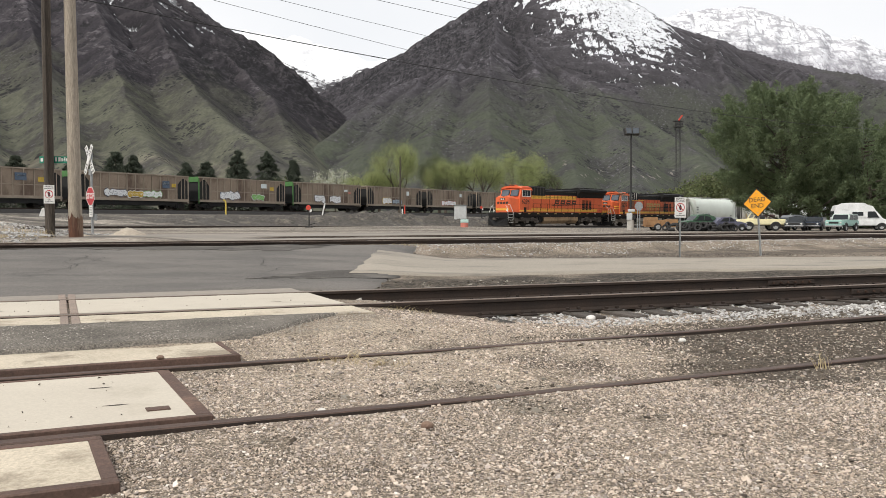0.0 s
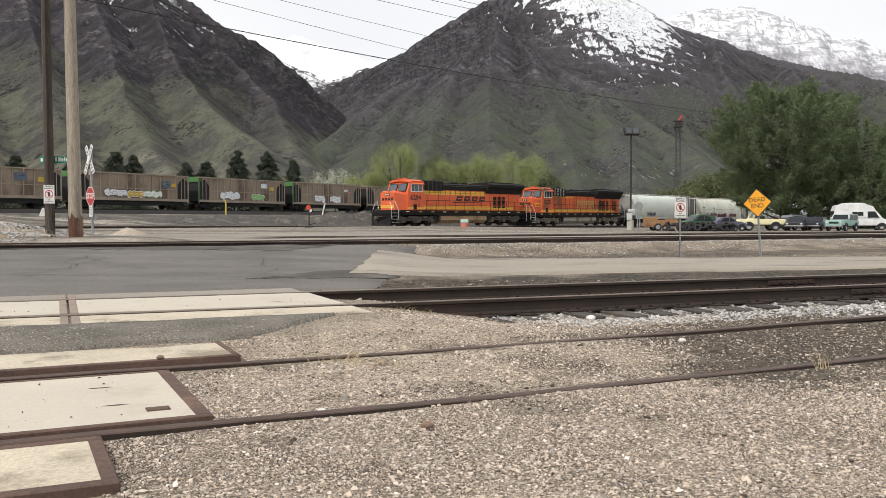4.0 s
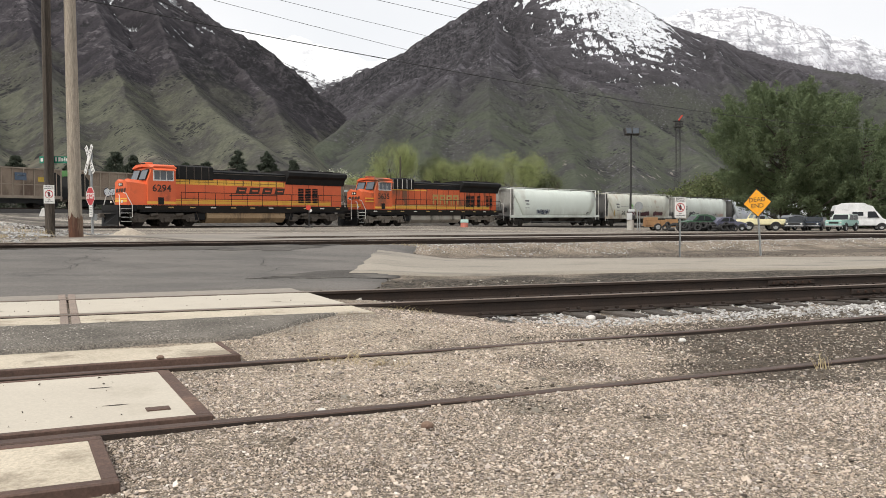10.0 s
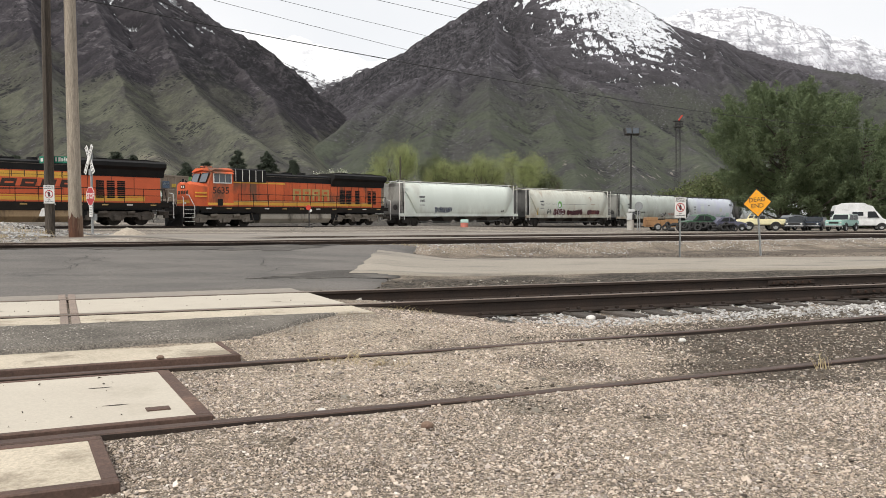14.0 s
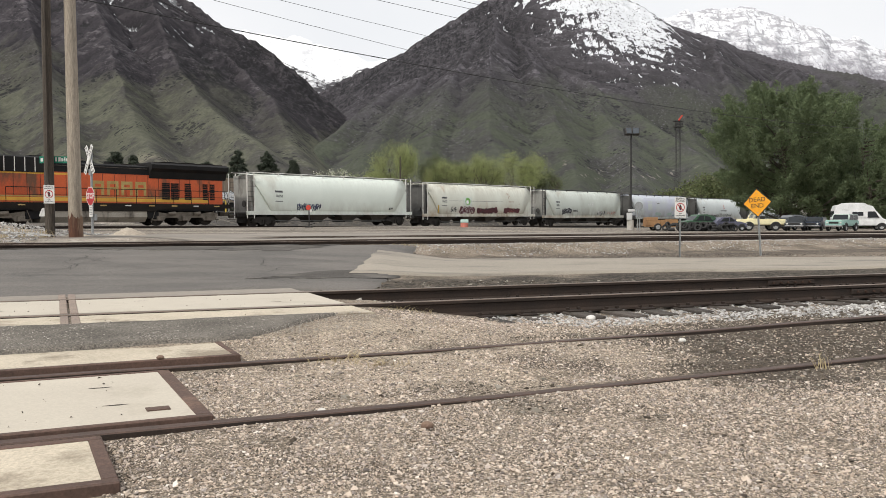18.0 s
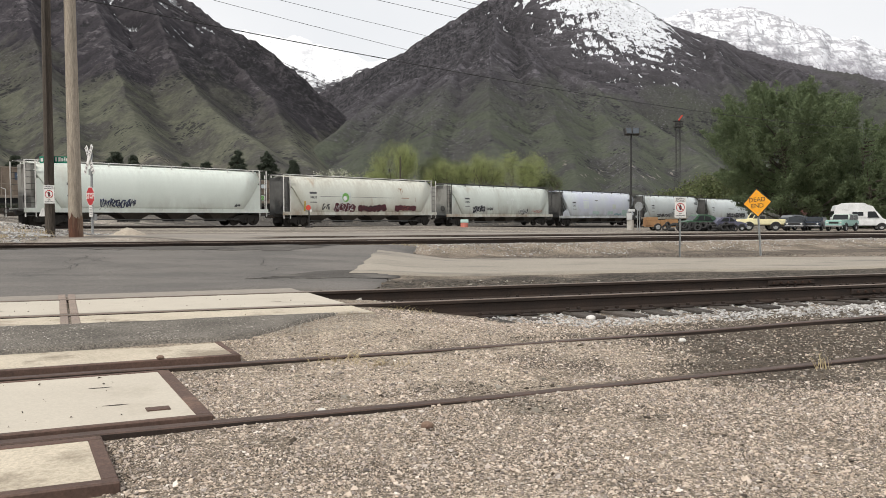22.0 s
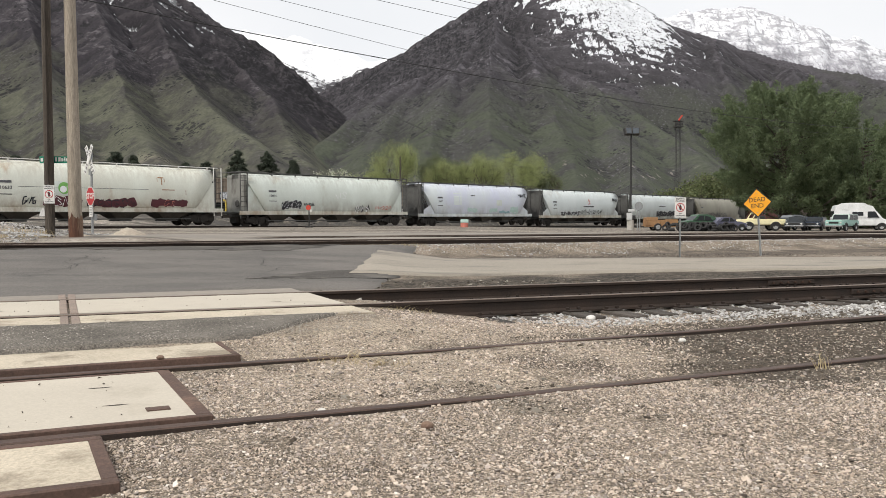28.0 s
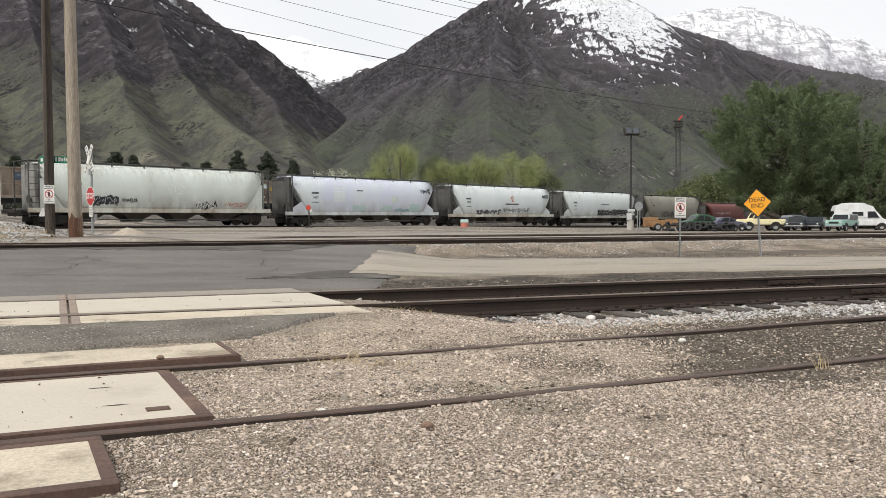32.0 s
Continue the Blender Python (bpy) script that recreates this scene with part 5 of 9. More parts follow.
    tube(bm, [(0.9, 0.35, 4.4), (0.9, 0.35, 4.64), (0.3, 0.35, 4.64)], 0.05)
    part("horn", bm, BOGIE, hood)
    for s in (-1, 1):
        y0, y1 = sorted((s * 0.95, s * 0.965))
        bm = bmesh.new()
        box(bm, -8.9, 6.0, y0, y1, 1.74, 1.98)
        part("lower_stripe", bm, YELLOW, hood)
        bm = bmesh.new()
        box(bm, -8.9, 6.0, y0, y1, 2.02, 2.09)
        part("thin_stripe", bm, YELLOW if not old else CREAM, hood)
        bm = bmesh.new()
        box(bm, -4.0 if not old else 0.8, 5.95, y0, y1, 3.52 if old else 3.24, 3.64)
        us = part("upper_stripe", bm, YELLOW, hood)
        for i in range(0 if old else 13):
            bm = bmesh.new()
            box(bm, -3.95 + i * 0.78, -3.90 + i * 0.78, y0, y1 + 0.012, 3.28, 3.7)
            part("grille_bar", bm, LETTER, us)
        if not old:
            bm = bmesh.new()
            box(bm, -3.95, 5.9, y0, y1 + 0.010, 3.43, 3.455)
            part("grille_rail", bm, LETTER, us)
        bm = bmesh.new()
        box(bm, 6.05, 8.3, min(s * 1.5, s * 1.508), max(s * 1.5, s * 1.508), 1.72, 1.9)
        part("cab_stripe", bm, YELLOW, cab)
        if old:
            bm = bmesh.new()
            box(bm, 8.25, 9.2, min(s * 1.2, s * 1.36), max(s * 1.2, s * 1.36), 2.34, 2.44)
            box(bm, 8.25, 9.2, min(s * 1.2, s * 1.36), max(s * 1.2, s * 1.36), 2.60, 2.72)
            part("nose_band", bm, YELLOW, nose)
        # louvred rear doors
        doors = ((-5.4, -5.95), (-6.15, -6.7), (-6.9, -7.45)) if not old else ((-5.1, -5.7), (-5.8, -6.4), (-6.9, -7.4), (-8.4, -8.8), (-9.0, -9.4))
        for a, b in doors:
            bm = bmesh.new()
            for j in range(9):
                box(bm, b, a, y0, y1 + 0.02 if s > 0 else y1, 1.95 + j * 0.14, 2.06 + j * 0.14)
            part("louvre", bm, LOCO_BLACK, hood)
        for i in range(18):
            bm = bmesh.new()
            x = 5.0 - i * 0.82
            if i % 2 == 0 or old:
                box(bm, x - 0.012, x + 0.012, y0, y1 + 0.006, 2.1, 3.7)
                part("door_seam", bm, LETTER, hood)
        # company mark as slanted blocks
        bm = bmesh.new()
        if not old:
            for i in range(4):
                x = 0.7 - i * 1.22
                prism(bm, [(x, 2.62), (x - 0.17, 3.14), (x - 1.08, 3.14), (x - 1.08 + 0.17, 2.62)], s * 0.966, s * 0.975)
            prism(bm, [(1.3, 2.42), (1.2, 2.52), (-3.2, 2.56), (-3.2, 2.51)], s * 0.966, s * 0.975)
            part("company_mark", bm, LETTER, hood)
            for x in (0.7, -0.52, -1.74, -2.96):
                bm = bmesh.new()
                prism(bm, [(x - 0.30, 2.83), (x - 0.335, 2.93), (x - 0.86, 2.93), (x - 0.825, 2.83)], s * 0.976, s * 0.98)
                part("mark_gap", bm, paint, hood)
        else:
            for i in range(4):
                x = 0.0 - i * 1.02
                for (p, q, z0, z1) in ((0.0, 0.2, 2.2, 3.2), (0.62, 0.82, 2.2, 3.2), (0.2, 0.62, 2.98, 3.2), (0.2, 0.62, 2.6, 2.78)):
                    box(bm, x - q, x - p, min(s * 0.966, s * 0.975), max(s * 0.966, s * 0.975), z0, z1)
            part("company_mark", bm, CREAM, hood, "faded cream block mark")
        # walkway rails
        for i in range(12):
            bm = bmesh.new()
            x = 5.6 - i * 1.42
            rod(bm, (x, s * 1.44, 1.62), (x, s * 1.44, 2.62), 0.022, n=6)
            part("stanchion", bm, LOCO_BLACK, e)
        bm = bmesh.new()
        tube(bm, [(5.6, s * 1.44, 2.62), (-10.2, s * 1.44, 2.62), (-10.45, s * 1.44, 1.3)], 0.024)
        tube(bm, [(5.6, s * 1.44, 2.14), (-10.0, s * 1.44, 2.14)], 0.016)
        part("handrail", bm, LOCO_BLACK, e)
        bm = bmesh.new()
        tube(bm, [(9.35, s * 1.4, 0.75), (9.35, s * 1.42, 1.6), (9.75, s * 1.3, 2.45), (9.85, s * 1.1, 2.5)], 0.03)
        tube(bm, [(10.25, s * 1.4, 0.75), (10.25, s * 1.38, 1.6), (10.15, s * 1.15, 2.3), (10.1, s * 0.9, 2.35)], 0.03)
        part("step_rail", bm, RAILWHITE, e, "white step handrail")
        for j in range(4):
            bm = bmesh.new()
            box(bm, 9.4, 10.2, min(s * 1.1, s * 1.45), max(s * 1.1, s * 1.45), 0.42 + j * 0.3, 0.46 + j * 0.3)
            part("step", bm, BOGIE, e)
            bm = bmesh.new()
            box(bm, 9.4, 10.2, min(s * 1.45, s * 1.462), max(s * 1.45, s * 1.462), 0.42 + j * 0.3, 0.455 + j * 0.3)
            part("step_edge", bm, RAILWHITE, e)
        for j in range(4):
            bm = bmesh.new()
            box(bm, -10.95, -10.4, min(s * 1.1, s * 1.45), max(s * 1.1, s * 1.45), 0.42 + j * 0.3, 0.46 + j * 0.3)
            part("step", bm, BOGIE, e)
        bm = bmesh.new()
        tube(bm, [(-10.9, s * 1.4, 0.5), (-10.9, s * 1.4, 2.3), (-10.7, s * 1.2, 2.4)], 0.03)
        part("step_rail", bm, RAILWHITE, e)
    # pilot and plough
    bm = bmesh.new()
    prism(bm, [(9.0, 1.62), (10.4, 1.62), (10.4, 1.2), (9.0, 1.2)], -1.4, 1.4)
    box(bm, 10.2, 10.35, -1.4, 1.4, 0.5, 1.25)
    part("pilot", bm, LOCO_BLACK, e)
    bm = bmesh.new()
    for s in (-1, 1):
        a = [bm.verts.new(v) for v in ((10.38, s * 1.42, 0.12), (10.38, s * 1.42, 1.0), (10.95, 0, 0.95), (10.75, 0, 0.55), (11.0, 0, 0.1))]
        bm.faces.new(a if s < 0 else a[::-1])
        b = [bm.verts.new(v) for v in ((10.34, s * 1.42, 0.12), (10.34, s * 1.42, 1.0), (10.85, 0, 0.95), (10.65, 0, 0.55), (10.9, 0, 0.1))]
        bm.faces.new(b if s > 0 else b[::-1])
        for i in range(5):
            bm.faces.new([a[i], a[(i + 1) % 5], b[(i + 1) % 5], b[i]])
    part("snow_plough", bm, LOCO_BLACK, e)
    for s in (-1, 1):
        bm = bmesh.new()
        box(bm, min(s * 10.3, s * 11.15), max(s * 10.3, s * 11.15), -0.16, 0.16, 0.72, 1.02, bevel=0.03)
        part("coupler", bm, BOGIE, e)
    bm = bmesh.new()
    prism(bm, [(-1.42, 1.05), (-1.46, 0.64), (-1.05, 0.26), (1.05, 0.26), (1.46, 0.64), (1.42, 1.05)], -3.7, 3.5, 'x')
    part("fuel_tank", bm, tank, e)
    for s in (-1, 1):
        bm = bmesh.new()
        rod(bm, (3.3, s * 1.25, 1.14), (-3.0, s * 1.25, 1.14), 0.12, n=10)
        part("air_reservoir", bm, bogie, e)
    loco_truck(e, 6.7, bogie)
    loco_truck(e, -6.7, bogie)
    return e


def freight_truck(e, cx, material):
    bm = bmesh.new()
    for s in (-1, 1):
        y0, y1 = sorted((s * 0.94, s * 1.12))
        prism(bm, [(cx - 1.2, 0.52), (cx - 1.05, 0.66), (cx - 0.55, 0.82), (cx + 0.55, 0.82), (cx + 1.05, 0.66), (cx + 1.2, 0.52), (cx + 1.1, 0.36),
                   (cx + 0.55, 0.34), (cx + 0.35, 0.18), (cx - 0.35, 0.18), (cx - 0.55, 0.34), (cx - 1.1, 0.36)], y0, y1)
    box(bm, cx - 0.2, cx + 0.2, -1.05, 1.05, 0.5, 0.95)
    tr = part("truck_frame", bm, material, e)
    for s in (-1, 1):
        for k in (-0.13, 0.13):
            bm = bmesh.new()
            rod(bm, (cx + k, s * 1.13, 0.24), (cx + k, s * 1.13, 0.6), 0.09, n=8)
            part("spring", bm, material, tr)
        for ax in (-0.89, 0.89):
            bm = bmesh.new()
            box(bm, cx + ax - 0.15, cx + ax + 0.15, min(s * 1.0, s * 1.2), max(s * 1.0, s * 1.2), 0.33, 0.6, bevel=0.03)
            part("axle_box", bm, material, tr)
    for ax in (-0.89, 0.89):
        add_wheelset(e, cx + ax, 0.457, CAR_WHEEL, e)


CAR_DARK = mat("dark_grey_car_steel", (0.10, 0.10, 0.095), (0.06, 0.058, 0.055), 1.2, 0.8, 0, 0.1, 30, 0.3)
CHUTE = mat("grimy_hopper_chute", (0.085, 0.072, 0.058), (0.05, 0.043, 0.036), 1.5, 0.9, 0, 0.1, 40, 0.3)
WHITES = {
    "chalk": mat("chalky_white_paint", (0.745, 0.798, 0.732), (0.678, 0.732, 0.665), 0.35, 0.55, 0, 0.03, 20, 0.06, (0.559, 0.572, 0.505), 0.25, 0.64, stretch=(1, 1, 0.5)),
    "rusty": mat("dirty_white_paint_with_rust", (0.732, 0.758, 0.678), (0.612, 0.612, 0.532), 0.4, 0.6, 0, 0.03, 20, 0.08, (0.439, 0.293, 0.173), 0.55, 0.70, stretch=(1, 1, 0.4)),
    "grey": mat("dirty_pale_grey_paint", (0.692, 0.745, 0.692), (0.572, 0.612, 0.559), 0.4, 0.6, 0, 0.03, 20, 0.08, (0.426, 0.386, 0.319), 0.4, 0.68, stretch=(1, 1, 0.5)),
    "lilac": mat("lilac_white_paint", (0.625, 0.652, 0.771), (0.665, 0.718, 0.732), 0.3, 0.55, 0, 0.03, 20, 0.06, (0.559, 0.559, 0.585), 0.4, 0.66),
    "cool": mat("cool_white_paint", (0.718, 0.771, 0.771), (0.638, 0.692, 0.692), 0.35, 0.55, 0, 0.03, 20, 0.06, (0.505, 0.505, 0.465), 0.35, 0.66, stretch=(1, 1, 0.5)),
    "beige": mat("grey_beige_paint", (0.33, 0.32, 0.26), (0.27, 0.26, 0.215), 0.4, 0.7, 0, 0.03, 20, 0.1, (0.2, 0.19, 0.16), 0.5, 0.64, stretch=(1, 1, 0.5)),
    "red": mat("dull_red_brown_paint", (0.15, 0.038, 0.03), (0.11, 0.032, 0.026), 0.5, 0.7, 0, 0.03, 20, 0.15),
    "brown": mat("brown_grey_paint", (0.13, 0.09, 0.075), (0.10, 0.07, 0.058), 0.5, 0.8, 0, 0.03, 20, 0.2),
}
INK = {
    "black": mat("black_spray_paint", (0.02, 0.022, 0.03), None, 4, 0.6),
    "blue": mat("blue_black_spray_paint", (0.06, 0.08, 0.16), (0.02, 0.02, 0.03), 3, 0.6),
    "maroon": mat("maroon_spray_paint", (0.11, 0.02, 0.03), (0.07, 0.015, 0.02), 3, 0.6),
    "white": mat("white_spray_paint", (0.86, 0.87, 0.87), (0.80, 0.81, 0.82), 4, 0.6),
    "mint": mat("mint_spray_paint", (0.42, 0.60, 0.54), (0.52, 0.63, 0.62), 1.5, 0.6),
    "green": mat("green_logo_paint", (0.16, 0.42, 0.08), (0.22, 0.48, 0.14), 2, 0.6),
    "salmon": mat("salmon_paint", (0.60, 0.20, 0.15), None, 4, 0.6),
    "rust": mat("rust_stain", (0.26, 0.11, 0.05), (0.36, 0.2, 0.1), 3, 0.8),
    "lettering": mat("grey_lettering", (0.10, 0.10, 0.11), None, 4, 0.7),
    "teal": mat("teal_paint", (0.30, 0.45, 0.50), None, 4, 0.7),
    "cool_blue": mat("pale_blue_spray_paint", (0.36, 0.42, 0.48), (0.28, 0.33, 0.38), 2, 0.6),
    "yellow": mat("yellow_patch_paint", (0.62, 0.42, 0.06), None, 4, 0.6),
}


def grime_and_shade(m, low, high, colour, amount):
    """Road dirt and the soft shade of the curved lower side, both put into a car's paint, ragged at the upper edge,
    with thin runs below the roof.
    """
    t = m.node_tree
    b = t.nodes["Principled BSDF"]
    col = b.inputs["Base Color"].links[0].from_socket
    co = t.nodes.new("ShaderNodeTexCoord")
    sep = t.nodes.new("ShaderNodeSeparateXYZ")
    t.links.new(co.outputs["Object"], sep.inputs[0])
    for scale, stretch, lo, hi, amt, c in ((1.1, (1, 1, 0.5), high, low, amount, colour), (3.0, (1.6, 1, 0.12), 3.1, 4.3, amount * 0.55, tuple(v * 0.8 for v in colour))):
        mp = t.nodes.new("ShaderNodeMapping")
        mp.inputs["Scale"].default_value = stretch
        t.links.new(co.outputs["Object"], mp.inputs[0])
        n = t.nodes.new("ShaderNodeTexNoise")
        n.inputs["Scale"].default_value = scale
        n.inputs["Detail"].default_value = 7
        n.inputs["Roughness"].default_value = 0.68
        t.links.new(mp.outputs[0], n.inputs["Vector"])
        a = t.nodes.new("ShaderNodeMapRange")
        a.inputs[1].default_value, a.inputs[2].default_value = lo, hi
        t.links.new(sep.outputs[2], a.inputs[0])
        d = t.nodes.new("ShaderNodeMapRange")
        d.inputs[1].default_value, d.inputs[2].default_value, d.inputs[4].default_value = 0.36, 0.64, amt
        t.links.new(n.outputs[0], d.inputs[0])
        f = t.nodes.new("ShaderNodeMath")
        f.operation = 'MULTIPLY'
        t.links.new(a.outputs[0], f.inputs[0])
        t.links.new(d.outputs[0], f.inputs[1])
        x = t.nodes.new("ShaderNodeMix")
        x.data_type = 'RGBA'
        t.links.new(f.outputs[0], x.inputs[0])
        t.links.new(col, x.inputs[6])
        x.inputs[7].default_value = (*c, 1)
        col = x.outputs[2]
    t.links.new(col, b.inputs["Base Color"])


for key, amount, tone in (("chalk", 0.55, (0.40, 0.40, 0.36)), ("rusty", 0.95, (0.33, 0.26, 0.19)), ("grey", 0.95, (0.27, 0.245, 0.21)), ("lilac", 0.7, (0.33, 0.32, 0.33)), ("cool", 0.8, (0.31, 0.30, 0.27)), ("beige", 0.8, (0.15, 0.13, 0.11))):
    grime_and_shade(WHITES[key], 1.1, 2.5, tone, amount)
END_GREY = mat("grimy_grey_end_paint", (0.30, 0.30, 0.275), (0.21, 0.208, 0.19), 0.8, 0.8, 0, 0.1, 30, 0.2, (0.12, 0.11, 0.095), 0.7, 0.58, stretch=(1, 1, 0.4))
CAR_TRUCK = mat("black_truck_casting", (0.042, 0.037, 0.032), (0.028, 0.025, 0.022), 2, 0.9, 0.1, 0.3, 60, 0.35)


def hopper_section(k):
    return [(1.47, 1.22), (1.55, 1.45), (1.60, 1.8), (1.62, 2.3), (1.60, 2.8), (1.54, 3.25), (1.42, 3.65), (1.22, 4.0 * k + 0.0), (0.95, 4.24 * k), (0.6, 4.36 * k)]


def hopper(paint, label, style):
    """Covered hopper car with rounded sides, sloped ends, open end platforms, chutes and trucks."""
    k = style.get("k", 1.0)
    L = style.get("L", 20.02)
    e = thing("hopper_car", pose(0, 0, 0), label, "hopper car", "hopper cars of the train")
    sec = hopper_section(k)
    if k != 1.0:
        sec = [(y, 1.22 + (z - 1.22) * k if i < 7 else z) for i, (y, z) in enumerate(sec)]
    half = L / 2
    top, bot = half - 1.35, half - 3.15
    ztop = sec[-1][1]

    def ext(z):
        return bot + (top - bot) * min(1.0, (z - 1.22) / 2.6)

    def surf(z):
        return float(np.interp(z, [s[1] for s in sec], [s[0] for s in sec]))
    ring = [(-y, z) for y, z in sec] + [(y, z) for y, z in reversed(sec)]
    bm = bmesh.new()
    n = len(ring)
    cols = []
    for t in np.linspace(-1, 1, 14):
        cols.append([bm.verts.new((t * ext(z), y, z)) for y, z in ring])
    for c0, c1 in zip(cols, cols[1:]):
        for i in range(n - 1):
            bm.faces.new([c0[i], c1[i], c1[i + 1], c0[i + 1]])
        bm.faces.new([c0[n - 1], c1[n - 1], c1[0], c0[0]])
    bm.faces.new(cols[0][::-1])
    bm.faces.new(cols[-1])
    bmesh.ops.recalc_face_normals(bm, faces=bm.faces)
    body = part("body", bm, paint, e)
    for p in body.data.polygons:
        p.use_smooth = abs(p.normal.x) < 0.3
    if style.get("ribs"):
        for s in (-1, 1):
            for x in np.linspace(-bot + 0.2, bot - 0.2, 9):
                bm = bmesh.new()
                pts = [sec[i] for i in range(1, 9)]
                for (ya, za), (yb, zb) in zip(pts, pts[1:]):
                    v = [bm.verts.new((x + dx, s * (y + 0.012), z)) for y, z, dx in ((ya, za, -0.03), (ya, za, 0.03), (yb, zb, 0.03), (yb, zb, -0.03))]
                    bm.faces.new(v)
                bmesh.ops.recalc_face_normals(bm, faces=bm.faces)
                part("weld_rib", bm, paint, body)
    # sills, platforms
    for s in (-1, 1):
        bm = bmesh.new()
        y0, y1 = sorted((s * 1.40, s * 1.52))
        box(bm, -half + 0.75, half - 0.75, y0, y1, 1.0, 1.3)
        part("side_sill", bm, style.get("sill", paint), e)
    bm = bmesh.new()
    box(bm, -half + 0.6, half - 0.6, -0.3, 0.3, 0.85, 1.15)
    part("centre_sill", bm, CAR_DARK, e)
    for q in (-1, 1):
        bm = bmesh.new()
        x0, x1 = sorted((q * (half - 0.7), q * (bot + 0.2)))
        box(bm, x0, x1, -1.45, 1.45, 1.1, 1.2)
        pl = part("end_platform", bm, CAR_DARK, e)
        # end bulkhead and slope-sheet braces
        bm = bmesh.new()
        box(bm, min(q * (half - 1.5), q * (half - 1.25)), max(q * (half - 1.5), q * (half - 1.25)), -1.3, 1.3, 1.2, ztop - 0.1)
        part("end_sheet", bm, style.get("end", CAR_DARK), e)
        for y in (-0.75, 0.75):
            bm = bmesh.new()
            pts = [(q * (half - 1.3), 1.2), (q * (half - 1.3), 2.7 * k), (q * ext(2.2), 2.2), (q * (bot + 0.25), 1.3)]
            prism(bm, pts if q > 0 else pts[::-1], y - 0.03, y + 0.03)
            part("slope_brace", bm, CAR_DARK, e)
        for s in (-1, 1):
            bm = bmesh.new()
            rod(bm, (q * (half - 0.85), s * 1.42, 0.7), (q * (half - 0.85), s * 1.42, ztop + 0.1), 0.045, n=6)
            part("corner_post", bm, RAILWHITE if style.get("pale") else CAR_DARK, e)
            bm = bmesh.new()
            rod(bm, (q * (half - 1.5), s * 1.42, 0.7), (q * (half - 1.5), s * 1.42, ztop + 0.1), 0.045, n=6)
            lad = part("ladder_post", bm, RAILWHITE if style.get("pale") else CAR_DARK, e)
            for j in range(9):
                bm = bmesh.new()
                z = 0.8 + j * 0.42 * k
                rod(bm, (q * (half - 0.85), s * 1.42, z), (q * (half - 1.5), s * 1.42, z), 0.02, n=6)
                part("rung", bm, CAR_DARK, lad)
            bm = bmesh.new()
            tube(bm, [(q * (half - 1.5), s * 1.42, 3.0 * k), (q * ext(2.0), s * 1.42, 1.3)], 0.04)
            part("end_brace", bm, CAR_DARK, e)
            bm = bmesh.new()
            v = [(q * (bot + 0.05), 1.25), (q * (half - 1.52), 1.25), (q * (half - 1.52), 1.62), (q * (bot + 0.75), 2.15), (q * (bot + 0.6), 2.15)]
            if style.get("sheet"):
                v = [(q * (bot + 0.05), 1.25), (q * (half - 1.52), 1.25), (q * (half - 1.52), 3.25), (q * (ext(3.3) + 0.02), 3.3)]
            prism(bm, v if q > 0 else v[::-1], min(s * 1.38, s * 1.46), max(s * 1.38, s * 1.46))
            part("jacking_plate", bm, paint, e)
        bm = bmesh.new()
        tube(bm, [(q * (half - 0.85), -1.42, ztop + 0.1), (q * (half - 0.85), 1.42, ztop + 0.1)], 0.03)
        part("end_rail", bm, CAR_DARK, e)
        bm = bmesh.new()
        box(bm, min(q * (half - 0.8), q * half), max(q * (half - 0.8), q * half), -0.14, 0.14, 0.75, 1.02, bevel=0.03)
        part("coupler", bm, BOGIE, e)
        bm = bmesh.new()
        rod(bm, (q * (half - 1.1), 0.55, 1.9), (q * (half - 1.05), 0.55, 1.9), 0.28, n=12)
        part("brake_wheel", bm, CAR_DARK, e)
    # roof walk with its rail
    bm = bmesh.new()
    for y in (-0.32, 0.0, 0.32):
        box(bm, -half + 0.85, half - 0.85, y - 0.13, y + 0.13, ztop + 0.12, ztop + 0.15)
    part("roof_walk", bm, CAR_DARK, e)
    for s in (-1, 1):
        bm = bmesh.new()
        tube(bm, [(-half + 0.85, s * 0.95, ztop + 0.12), (half - 0.85, s * 0.95, ztop + 0.12)], 0.03)
        part("roof_rail", bm, RAILWHITE if style.get("pale") else CAR_DARK, e)
        for x in np.linspace(-half + 1.8, half - 1.8, 8):
            bm = bmesh.new()
            rod(bm, (x, s * 0.95, ztop - 0.14), (x, s * 0.95, ztop + 0.14), 0.05, n=6)
            part("rail_post", bm, RAILWHITE if style.get("pale") else CAR_DARK, e)
    for x in np.linspace(-half + 3.2, half - 3.2, 5):
        bm = bmesh.new()
        box(bm, x - 1.1, x + 1.1, -0.3, 0.3, ztop - 0.02, ztop + 0.10, bevel=0.03)
        part("hatch", bm, paint, e)
    # chutes
    for x in np.linspace(-bot + 1.6, bot - 1.6, 4):
        bm = bmesh.new()
        t = [bm.verts.new((x + dx, y, 1.05)) for dx, y in ((-1.35, -1.3), (1.35, -1.3), (1.35, 1.3), (-1.35, 1.3))]
        b = [bm.verts.new((x + dx, y, 0.42)) for dx, y in ((-0.4, -0.7), (0.4, -0.7), (0.4, 0.7), (-0.4, 0.7))]
        bm.faces.new(t)
        bm.faces.new(b[::-1])
        for i in range(4):
            bm.faces.new([t[i], b[i], b[(i + 1) % 4], t[(i + 1) % 4]])
        bmesh.ops.recalc_face_normals(bm, faces=bm.faces)
        ch = part("chute", bm, CHUTE, e)
        bm = bmesh.new()
        box(bm, x - 0.45, x + 0.45, -0.95, 0.95, 0.34, 0.44)
